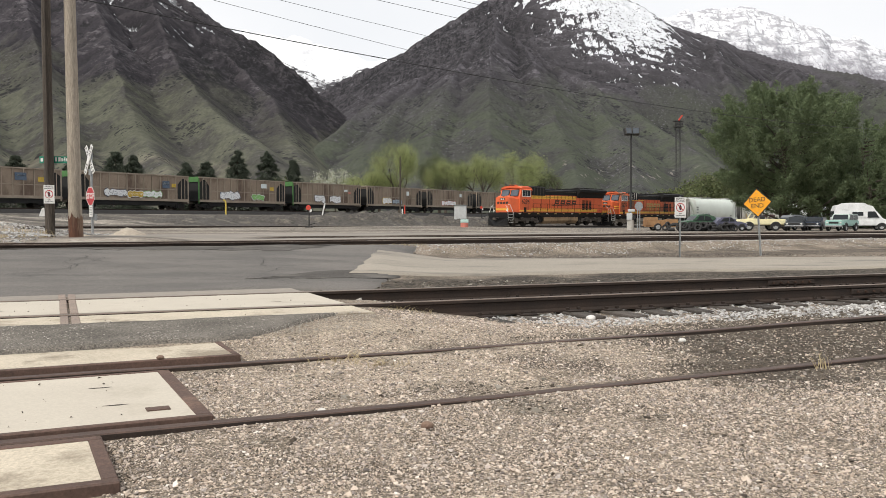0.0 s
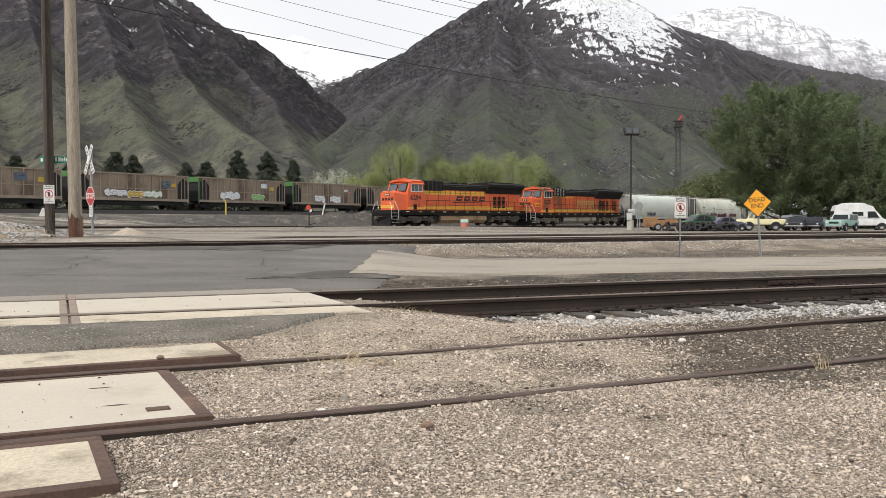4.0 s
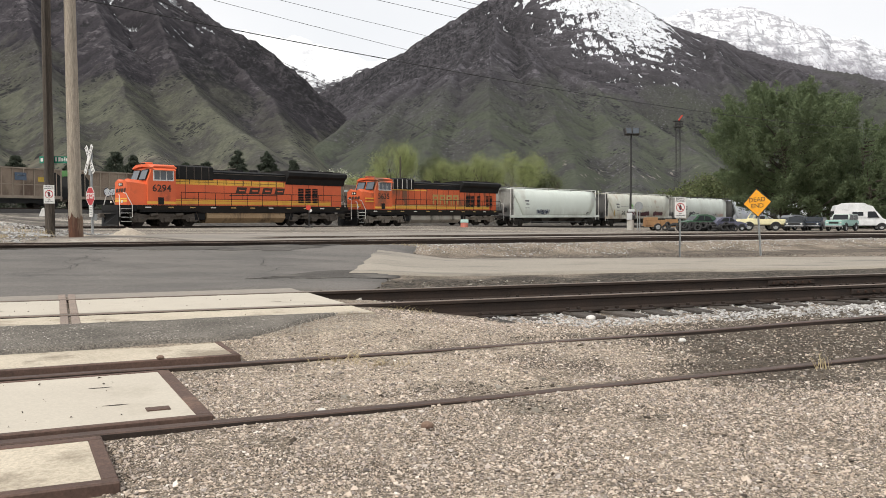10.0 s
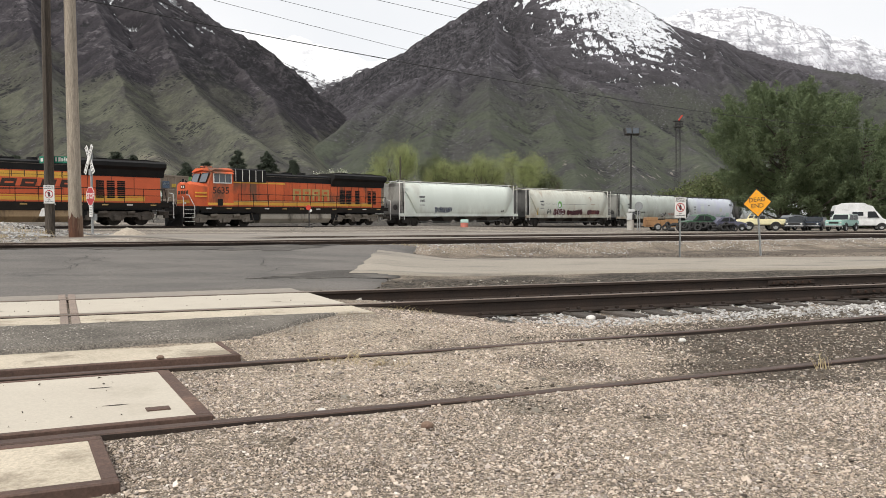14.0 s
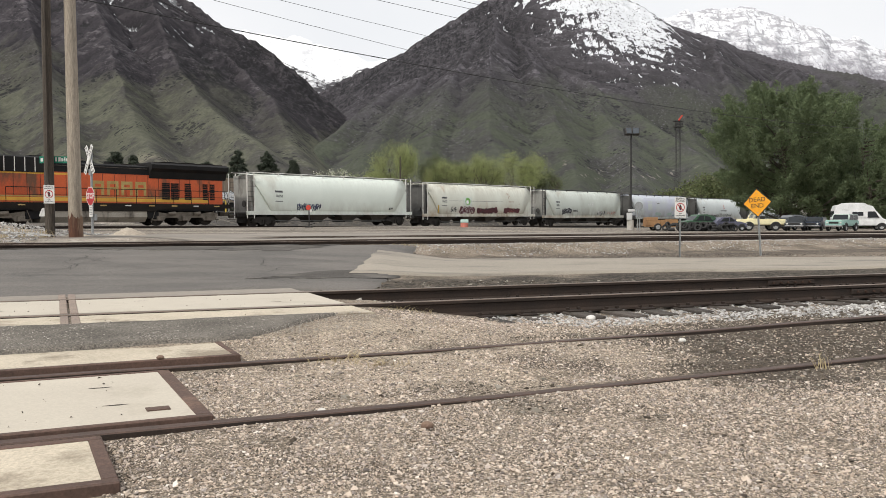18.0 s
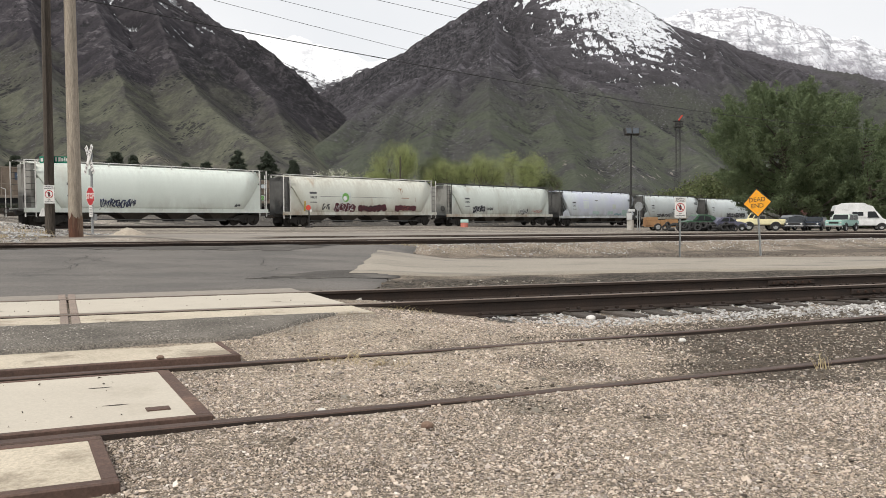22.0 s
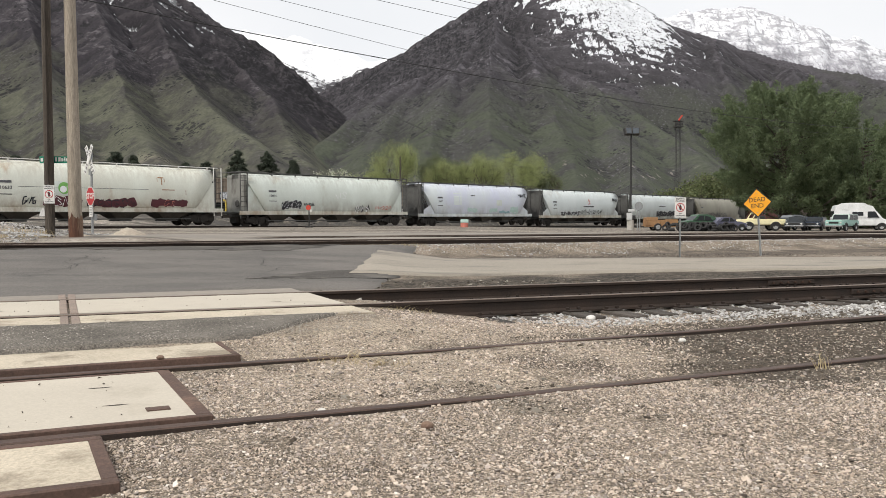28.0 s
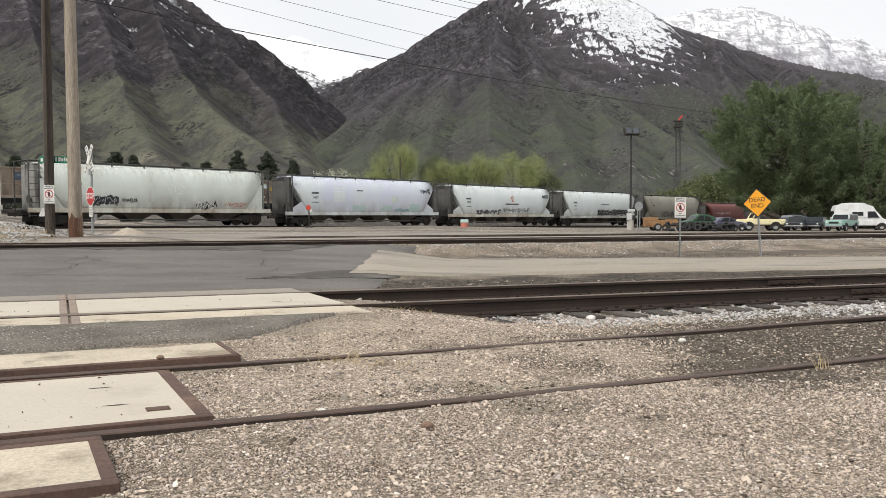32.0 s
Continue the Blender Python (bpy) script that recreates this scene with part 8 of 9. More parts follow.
# amber diamond
gzd = ground_z(8.82, 21.0)
e = thing("dead_end_sign", pose(8.82, 21.0, gzd, 0, -4.5, -44), "amber diamond dead end sign on a galvanised post", "road sign")
bm = bmesh.new()
d = 0.405
plate(bm, [(-d, 1.47), (0, 1.47 - d), (d, 1.47), (0, 1.47 + d)])
pl = part("plate", bm, INKBLACK, e)
bm = bmesh.new()
prism(bm, [(-d + 0.03, 1.47), (0, 1.47 - d + 0.03), (d - 0.03, 1.47), (0, 1.47 + d - 0.03)], -0.006, -0.003)
part("face", bm, SIGN_YELLOW, pl)
letters_on("lettering", "DEAD", 0.175, pose(0, -0.008, 1.555) @ FACE, INKBLACK, pl, 0.001, bold=0.006)
letters_on("lettering", "END", 0.175, pose(0, -0.008, 1.385) @ FACE, INKBLACK, pl, 0.001, bold=0.006)
post(e, 0, 0.006, -0.3, 1.85, 0.06)
for z in (1.2, 1.74):
    bm = bmesh.new()
    rod(bm, (0, -0.012, z), (0, 0.01, z), 0.012, n=8)
    part("bolt", bm, GALV, pl)

# ---- yard lamp and masts ----
STEEL_DARK = mat("dark_painted_steel", (0.028, 0.027, 0.027), (0.04, 0.038, 0.036), 3, 0.6, 0.3)
PALE_BOX = mat("pale_grey_enclosure", (0.55, 0.56, 0.55), (0.46, 0.47, 0.46), 3, 0.6, 0, 0, 30, 0.1)
PEDESTAL = mat("cast_concrete", (0.45, 0.43, 0.39), (0.38, 0.36, 0.32), 3, 0.9, 0, 0.2, 30, 0.15)
e = thing("yard_lamp", pose(18.55, 75, ground_z(18.55, 75) - 0.03), "dark steel yard floodlight mast on a concrete pedestal", "floodlight mast")
bm = bmesh.new()
rod(bm, (0, 0, 1.0), (0, 0, 9.6), 0.11, 0.08, n=10)
part("mast", bm, STEEL_DARK, e)
bm = bmesh.new()
rod(bm, (0, 0, -0.3), (0, 0, 1.05), 0.36, 0.34, n=18)
part("pedestal", bm, PEDESTAL, e)
bm = bmesh.new()
box(bm, -0.55, 0.55, -0.04, 0.04, 9.45, 9.55)
part("crossarm", bm, STEEL_DARK, e)
for s, t in ((-0.4, 20), (0.42, -12)):
    bm = bmesh.new()
    m = pose(s, -0.15, 9.72, -18, 0, t)
    box(bm, -0.34, 0.34, -0.24, 0.22, -0.35, 0.35, m, bevel=0.04)
    fl = part("floodlight", bm, STEEL_DARK, e)
    bm = bmesh.new()
    box(bm, -0.28, 0.28, -0.255, -0.242, -0.29, 0.29, m)
    part("lens", bm, GLASS, fl)
for (x0, x1, z0, z1, mt) in ((-0.42, 0.1, 1.05, 1.75, PALE_BOX), (-0.30, 0.34, 1.85, 2.1, PALE_BOX), (0.12, 0.42, 1.1, 1.5, STEEL_DARK)):
    bm = bmesh.new()
    box(bm, x0, x1, -0.38, -0.12, z0, z1, bevel=0.02)
    part("switch_box", bm, mt, e)

e = thing("lattice_tower", pose(52.5, 170, ground_z(52.5, 170) - 0.1), "tall thin steel lattice mast with lamp platform", "lattice tower")
for sx in (-0.45, 0.45):
    for sy in (-0.45, 0.45):
        bm = bmesh.new()
        rod(bm, (sx, sy, 0), (sx, sy, 23.0), 0.05, n=5)
        part("leg", bm, STEEL_DARK, e)
for i in range(23):
    for p, q in (((-0.45, -0.45), (0.45, -0.45)), ((0.45, 0.45), (-0.45, 0.45)), ((-0.45, -0.45), (-0.45, 0.45)), ((0.45, -0.45), (0.45, 0.45))):
        bm = bmesh.new()
        rod(bm, (*p, i), (*q, i + 1), 0.03, n=4)
        part("bracing", bm, STEEL_DARK, e)
for z in (21.4, 22.6):
    bm = bmesh.new()
    box(bm, -1.0, 1.0, -0.7, 0.7, z, z + 0.15)
    part("platform", bm, STEEL_DARK, e)
for k in range(4):
    bm = bmesh.new()
    box(bm, -0.95 + k * 0.5, -0.6 + k * 0.5, -0.85, -0.6, 21.7, 22.3, bevel=0.04)
    part("floodlight", bm, STEEL_DARK, e)
RED_PAINT = mat("signal_red", (0.6, 0.06, 0.03), (0.5, 0.05, 0.03), 3, 0.6)
bm = bmesh.new()
box(bm, -0.14, 0.14, -0.14, 0.14, 0, 1.4, pose(0.1, 0, 22.9, 0, 35, 0))
part("wind_marker", bm, RED_PAINT, e, "red tilted marker")

e = thing("line_pole", pose(-6.2, 110, ground_z(-6.2, 110)), "thin dark wooden line pole beside the bench track", "pole")
bm = bmesh.new()
rod(bm, (0, 0, -0.2), (0, 0, 8.6), 0.14, 0.10, n=8)
part("shaft", bm, POLE_DARK, e)

e = thing("round_sign", pose(18.6, 72, ground_z(18.6, 72) - 0.03, 0, 0, 10), "plain grey back of a round road sign", "road sign")
bm = bmesh.new()
rod(bm, (0, 0, 2.35), (0, 0.01, 2.35), 0.42, n=20)
part("plate", bm, GALV, e)
for x in (-0.12, 0.12):
    bm = bmesh.new()
    rod(bm, (x, 0.03, -0.2), (x, 0.03, 2.5), 0.04, n=6)
    part("post", bm, GALV, e)

# ---- small things along the tracks ----
def switch_stand(x, y, label):
    e = thing("switch_stand", pose(x, y, ground_z(x, y)), label, "switch stand", "switch stands")
    bm = bmesh.new()
    box(bm, -0.3, 0.3, -0.2, 0.2, -0.05, 0.12)
    part("base", bm, STEEL_DARK, e)
    bm = bmesh.new()
    rod(bm, (0, 0, 0.1), (0, 0, 1.7), 0.05, n=8)
    part("stem", bm, STEEL_DARK, e)
    bm = bmesh.new()
    rod(bm, (-0.05, -0.06, 1.58), (-0.05, -0.05, 1.58), 0.2, n=14)
    part("target", bm, RED_PAINT, e)
    bm = bmesh.new()
    rod(bm, (0.1, -0.02, 1.36), (0.1, -0.01, 1.36), 0.14, n=12)
    part("lower_target", bm, SIGN_WHITE, e)
    bm = bmesh.new()
    tube(bm, [(0, -0.1, 0.2), (0.5, -0.15, 0.35)], 0.03)
    part("lever", bm, STEEL_DARK, e)


switch_stand(-10.6, 60, "switch stand with red round target beside the main line")
switch_stand(5.4, 106, "dark switch stand with red target far along the tracks")
e = thing("marker_barrel", pose(1.98, 70, ground_z(1.98, 70)), "orange drum with a green lid beside the road", "drum")
bm = bmesh.new()
rod(bm, (0, 0, 0), (0, 0, 0.42), 0.36, n=16)
part("drum", bm, INK["salmon"], e)
bm = bmesh.new()
box(bm, -0.36, 0.36, -0.3, 0.3, 0.42, 0.72, bevel=0.03)
part("lid", bm, INK["mint"], e)
e = thing("signal_cabinet", pose(2.3, 100, ground_z(2.3, 100)), "pale grey steel signal cabinet on the bank", "cabinet")
bm = bmesh.new()
box(bm, -0.8, 0.8, -0.5, 0.5, 0, 1.9, bevel=0.03)
part("housing", bm, PALE_BOX, e)
for x in (-0.4, 0.4):
    bm = bmesh.new()
    box(bm, x - 0.36, x + 0.36, -0.52, -0.505, 0.15, 1.75)
    part("door", bm, PALE_BOX, e)
bm = bmesh.new()
box(bm, -0.9, 0.9, -0.6, 0.6, 1.9, 1.98)
part("roof", bm, GALV, e)
MARK_YELLOW = mat("marker_yellow", (0.6, 0.45, 0.08), None, 3, 0.6)
for (x, y, h, mt, tilt, label) in ((-23.2, 81, 1.5, MARK_YELLOW, 0, "yellow marker post with curved top"), (-14.0, 88, 1.5, SIGN_WHITE, 12, "leaning white marker post"), (-4.8, 95, 1.6, RED_PAINT, 0, "red marker post on the bank"),
                                   (-5.2, 97, 1.0, SIGN_WHITE, 0, "short white marker post")):
    e = thing("marker_post", pose(x, y, ground_z(x, y), 0, tilt, 0), label, "marker post", "marker posts")
    bm = bmesh.new()
    if h < 0.5:
        rod(bm, (0, 0, 0), (0, 0, h), 0.13, 0.05, n=10)
    else:
        tube(bm, [(0, 0, -0.1), (0, 0, h - 0.2), (-0.08, 0, h), (-0.25, 0, h + 0.03)] if mt is MARK_YELLOW else [(0, 0, -0.1), (0, 0, h)], 0.09, 8)
    part("post", bm, mt, e)

# ---- parked vehicles ----
TYRE = mat("tyre_rubber", (0.018, 0.018, 0.018), (0.028, 0.027, 0.026), 6, 0.85)
RIM = mat("wheel_rim_silver", (0.55, 0.55, 0.54), (0.4, 0.4, 0.4), 6, 0.35, 0.7)
CHROME = mat("dull_chrome", (0.5, 0.5, 0.5), (0.4, 0.4, 0.4), 6, 0.25, 0.9)
CAR_GLASS = mat("car_glass", (0.012, 0.015, 0.017), (0.02, 0.023, 0.026), 1, 0.12, 0, 0, 30, 0.05, spec=0.4)
CAR_BLACK = mat("car_trim_black", (0.02, 0.02, 0.02), None, 4, 0.6)
LENS_WHITE = mat("lamp_lens", (0.7, 0.7, 0.66), None, 4, 0.15)
LENS_RED = mat("tail_lens", (0.35, 0.02, 0.02), None, 4, 0.2)


def car_paint(name, c, rough=0.35):
    return mat(name, c, tuple(v * 0.85 for v in c), 1.5, rough, 0, 0.05, 12, 0.12, tuple(v * 0.7 + 0.02 for v in c), 1.2, 0.62, spec=0.25 if max(c) < 0.1 else 0.4)


def bevelled_prism(poly, lo, hi, bev):
    bm = bmesh.new()
    prism(bm, poly, lo, hi)
    es = [e for e in bm.edges if abs(e.verts[0].co.y - e.verts[1].co.y) < 1e-5]
    bmesh.ops.bevel(bm, geom=es, offset=bev, segments=2, affect='EDGES')
    return bm


def wheel_parts(e, x, y, r, w=0.22, rim=RIM):
    bm = bmesh.new()
    n = 22
    prof = [(r * 0.62, -w / 2), (r * 0.93, -w / 2), (r, -w * 0.32), (r, w * 0.32), (r * 0.93, w / 2), (r * 0.62, w / 2)]
    rings = [[bm.verts.new((a * math.cos(2 * math.pi * i / n), b, a * math.sin(2 * math.pi * i / n))) for a, b in prof] for i in range(n)]
    for i in range(n):
        p, q = rings[i], rings[(i + 1) % n]
        for k in range(6):
            bm.faces.new([p[k], q[k], q[(k + 1) % 6], p[(k + 1) % 6]])
    bmesh.ops.recalc_face_normals(bm, faces=bm.faces)
    hub = new("wheel")
    hub.parent = e
    hub.location = (x, y, r)
    part("tyre", bm, TYRE, hub)
    bm = bmesh.new()
    rod(bm, (0, -w * 0.38, 0), (0, w * 0.38, 0), r * 0.6, n=16)
    rod(bm, (0, -w * 0.5, 0), (0, w * 0.5, 0), r * 0.2, n=8)
    part("rim", bm, rim, hub)


def vehicle(name, m, label, category, body, cabin, width, paint, wheels, r, panes=(), cabin_paint=None, cabin_inset=0.12, bumpers=True, rim=RIM, front_glass=None, rear_glass=None, lights=0.7, group="parked vehicles"):
    """Body and cabin from side outlines; x points forward."""
    e = thing(name, m, label, category, group)
    h = width / 2
    b = part("body", bevelled_prism(body, -h, h, 0.11), paint, e)
    xs = [p[0] for p in body]
    x0, x1 = min(xs), max(xs)
    if cabin:
        cb = part("cabin", bevelled_prism(cabin, -h + cabin_inset, h - cabin_inset, 0.08), cabin_paint or paint, e)
        for s in (-1, 1):
            for poly in panes:
                bm = bmesh.new()
                prism(bm, poly, min(s * (h - cabin_inset), s * (h - cabin_inset + 0.012)), max(s * (h - cabin_inset), s * (h - cabin_inset + 0.012)))
                part("side_window", bm, CAR_GLASS, cb)
        for nm, gl in (("windscreen", front_glass), ("rear_window", rear_glass)):
            if gl:
                (ax, az), (bx, bz) = gl
                nrm = Vector((bz - az, 0, -(bx - ax))).normalized() * (0.012 if nm == "windscreen" else -0.012)
                if nm == "windscreen" and nrm.x < 0 or nm != "windscreen" and nrm.x > 0:
                    nrm = -nrm
                w = h - cabin_inset - 0.1
                bm = bmesh.new()
                v = [bm.verts.new(Vector(p) + nrm * k) for k in (0, 1) for p in ((ax, -w, az), (ax, w, az), (bx, w * 0.95, bz), (bx, -w * 0.95, bz))]
                for f in ((0, 1, 2, 3), (7, 6, 5, 4), (0, 4, 5, 1), (1, 5, 6, 2), (2, 6, 7, 3), (3, 7, 4, 0)):
                    bm.faces.new([v[i] for i in f])
                bmesh.ops.recalc_face_normals(bm, faces=bm.faces)
                part(nm, bm, CAR_GLASS, cb)
    for x in wheels:
        for s in (-1, 1):
            wheel_parts(e, x, s * (h - 0.08), r, rim=rim)
            bm = bmesh.new()
            n = 12
            o = [(x + (r + 0.09) * math.cos(math.pi * i / n), r + (r + 0.07) * math.sin(math.pi * i / n)) for i in range(n + 1)]
            prism(bm, o, min(s * (h - 0.25), s * (h + 0.004)), max(s * (h - 0.25), s * (h + 0.004)))
            part("wheel_arch", bm, CAR_BLACK, b)
    if bumpers:
        for xx, nm in ((x1, "front_bumper"), (x0, "rear_bumper")):
            bm = bmesh.new()
            box(bm, xx - 0.06, xx + 0.10, -h * 0.95, h * 0.95, 0.42, 0.56, bevel=0.03)
            part(nm, bm, CHROME, e)
        for s in (-1, 1):
            bm = bmesh.new()
            rod(bm, (x1 - 0.02, s * h * 0.72, lights), (x1 + 0.03, s * h * 0.72, lights), 0.09, n=12)
            part("headlight", bm, LENS_WHITE, e)
            bm = bmesh.new()
            box(bm, x0 - 0.03, x0 + 0.02, s * h * 0.8 - 0.06, s * h * 0.8 + 0.06, lights - 0.06, lights + 0.06)
            part("tail_lamp", bm, LENS_RED, e)
        bm = bmesh.new()
        box(bm, x1 - 0.01, x1 + 0.015, -h * 0.5, h * 0.5, lights - 0.1, lights + 0.08)
        part("grille", bm, CAR_BLACK, e)
    return e


def put(x, y, yaw):
    return pose(x, y, ground_z(x, y), 0, 0, yaw)


CREAMY = car_paint("cream_car_paint", (0.80, 0.73, 0.45))
TEAL = car_paint("mint_teal_car_paint", (0.27, 0.45, 0.40))
VANW = car_paint("white_van_paint", (0.74, 0.75, 0.74))
NAVY = car_paint("dark_blue_car_paint", (0.02, 0.028, 0.045))
GREYC = car_paint("dark_grey_car_paint", (0.035, 0.04, 0.045), 0.3)
OLDGREEN = car_paint("faded_green_car_paint", (0.05, 0.11, 0.062), 0.4)
PURPLE = car_paint("dusty_purple_car_paint", (0.12, 0.12, 0.17), 0.4)
# grey paint lightened to carry the silvery sky reflection on the roof
SILVER = car_paint("grey_car_paint_with_sky_sheen", (0.17, 0.18, 0.19), 0.35)
PRIMER = car_paint("grey_primer", (0.28, 0.26, 0.235), 0.8)

# cream open pickup, tail to the right
e = vehicle("pickup_truck", put(31.34, 75, 176), "cream open-topped off-road pickup with black arches", "pickup truck",
            [(-2.2, 0.55), (-2.2, 1.15), (0.35, 1.15), (0.4, 1.2), (0.95, 1.18), (2.0, 1.12), (2.15, 0.95), (2.15, 0.55)], None, 1.75, CREAMY, (1.3, -1.25), 0.42)
bm = bmesh.new()
for y in (-0.78, 0.78):
    rod(bm, (0.95, y, 1.15), (0.6, y * 0.95, 1.75), 0.04, n=6)
rod(bm, (0.6, -0.76, 1.75), (0.6, 0.76, 1.75), 0.04, n=6)
rod(bm, (0.93, -0.78, 1.2), (0.93, 0.78, 1.2), 0.04, n=6)
part("windscreen_frame", bm, CREAMY, e)
bm = bmesh.new()
box(bm, -2.1, -0.35, -0.7, 0.7, 1.152, 1.16)
part("bed_liner", bm, CAR_BLACK, e)
for y in (-0.4, 0.4):
    bm = bmesh.new()
    box(bm, -0.3, 0.2, y - 0.25, y + 0.25, 1.15, 1.45, bevel=0.05)
    part("seat", bm, CAR_BLACK, e)
# black pick-up and sedans
vehicle("old_sedan", put(36.20, 79, 200), "grey rounded old sedan with the roof's sky reflection put into its paint", "car", [(-2.3, 0.35), (-2.35, 0.75), (-2.2, 0.95), (2.0, 0.98), (2.3, 0.8), (2.3, 0.35)],
        [(-2.0, 0.95), (-1.5, 1.42), (-0.6, 1.6), (0.35, 1.55), (1.0, 0.98)], 1.8, SILVER, (1.45, -1.4), 0.34, ([(-1.3, 1.0), (-1.1, 1.38), (-0.3, 1.48), (-0.3, 1.0)], [(-0.2, 1.0), (-0.2, 1.48), (0.3, 1.44), (0.75, 1.0)]),
        front_glass=((0.95, 1.02), (0.38, 1.5)), rear_glass=((-1.95, 1.0), (-1.5, 1.4)))
vehicle("old_sedan", put(34.98, 75, 240), "black sedan with chrome trim", "car", [(-2.2, 0.35), (-2.25, 0.8), (2.1, 0.85), (2.2, 0.7), (2.2, 0.35)],
        [(-1.5, 0.82), (-1.0, 1.38), (0.3, 1.38), (0.95, 0.84)], 1.75, GREYC, (1.4, -1.3), 0.33, ([(-1.2, 0.88), (-0.9, 1.3), (-0.3, 1.32), (-0.3, 0.88)], [(-0.2, 0.88), (-0.2, 1.32), (0.25, 1.3), (0.7, 0.88)]),
        front_glass=((0.9, 0.88), (0.35, 1.34)), rear_glass=((-1.45, 0.88), (-1.02, 1.34)))
vehicle("sedan", put(37.38, 76, 232), "dark blue boxy sedan with chrome bumper", "car", [(-2.3, 0.35), (-2.3, 0.85), (2.2, 0.85), (2.3, 0.75), (2.3, 0.35)],
        [(-1.5, 0.84), (-1.05, 1.36), (0.4, 1.38), (1.0, 0.85)], 1.8, NAVY, (1.45, -1.35), 0.34, ([(-1.2, 0.9), (-0.95, 1.3), (-0.25, 1.32), (-0.25, 0.9)], [(-0.15, 0.9), (-0.15, 1.32), (0.35, 1.31), (0.75, 0.9)]),
        front_glass=((0.95, 0.9), (0.45, 1.34)), rear_glass=((-1.45, 0.9), (-1.08, 1.32)))
# mint off-roader with white roof
vehicle("off_roader", put(38.46, 73, 222), "mint teal boxy off-roader with a white roof", "off-roader", [(-1.95, 0.5), (-1.98, 1.05), (2.0, 1.05), (2.05, 0.95), (2.05, 0.5)],
        [(-1.93, 1.04), (-1.85, 1.62), (0.3, 1.62), (0.55, 1.04)], 1.7, TEAL, (1.25, -1.2), 0.38, ([(-1.7, 1.1), (-1.65, 1.55), (-0.7, 1.55), (-0.7, 1.1)], [(-0.6, 1.1), (-0.6, 1.55), (0.2, 1.55), (0.4, 1.1)]),
        cabin_paint=mat("off_roader_roof_white", (0.5, 0.58, 0.53), None, 2, 0.4), cabin_inset=0.06, front_glass=((0.53, 1.1), (0.32, 1.56)), rear_glass=((-1.92, 1.1), (-1.86, 1.56)), lights=0.82)
# white camper van with raised roof
e = vehicle("camper_van", put(44.00, 80, 345), "white high-roofed camper van", "camper van", [(-2.7, 0.45), (-2.7, 1.25), (1.9, 1.25), (2.65, 1.0), (2.75, 0.8), (2.75, 0.45)],
            [(-2.68, 1.24), (-2.65, 2.0), (-2.45, 2.6), (-1.9, 2.68), (-1.6, 2.85), (0.2, 2.85), (0.5, 2.66), (1.0, 2.5), (1.25, 2.1), (1.95, 1.24)], 1.95, VANW, (1.85, -1.7), 0.36,
            ([(0.5, 1.3), (0.5, 1.95), (1.2, 1.95), (1.6, 1.3)], [(-0.95, 1.5), (-0.95, 1.9), (0.1, 1.9), (0.1, 1.5)]),
            cabin_inset=0.03, front_glass=((1.9, 1.32), (1.3, 2.05)), rear_glass=((-2.68, 1.4), (-2.66, 2.0)))
# old green car and wrecks
vehicle("old_car", put(24.80, 74, 195), "faded green rounded old car among tyres", "car", [(-2.0, 0.45), (-2.1, 0.7), (-1.9, 0.95), (1.2, 1.0), (1.9, 0.9), (2.0, 0.45)],
        [(-1.9, 0.95), (-1.5, 1.4), (-0.7, 1.62), (0.2, 1.58), (0.9, 1.0)], 1.7, OLDGREEN, (1.3, -1.3), 0.34, ([(-1.2, 1.02), (-1.0, 1.35), (-0.4, 1.5), (-0.4, 1.02)], [(-0.3, 1.02), (-0.3, 1.5), (0.2, 1.46), (0.55, 1.02)]),
        front_glass=((0.85, 1.04), (0.25, 1.52)))
vehicle("wrecked_car", put(26.59, 75, 160), "grey primered wrecked car body", "car", [(-1.9, 0.4), (-1.9, 0.85), (1.6, 0.9), (1.9, 0.7), (1.9, 0.4)], [(-1.5, 0.86), (-1.0, 1.3), (0.2, 1.32), (0.8, 0.88)], 1.65, PRIMER, (1.2, -1.2), 0.32,
        ([(-1.15, 0.92), (-0.9, 1.22), (-0.3, 1.24), (-0.3, 0.92)], [(-0.2, 0.92), (-0.2, 1.24), (0.15, 1.24), (0.55, 0.92)]), front_glass=((0.75, 0.92), (0.25, 1.28)))
vehicle("old_car", put(27.67, 74, 15), "dusty purple-blue rounded old car", "car", [(-1.9, 0.35), (-2.0, 0.6), (-1.5, 0.88), (1.2, 0.9), (1.8, 0.7), (1.85, 0.35)], [(-1.6, 0.85), (-0.9, 1.3), (0.1, 1.34), (0.8, 0.9)], 1.6, PURPLE, (1.2, -1.2), 0.32,
        ([(-1.1, 0.92), (-0.8, 1.22), (-0.2, 1.26), (-0.2, 0.92)], [(-0.1, 0.92), (-0.1, 1.26), (0.1, 1.26), (0.55, 0.92)]), front_glass=((0.75, 0.94), (0.15, 1.3)))
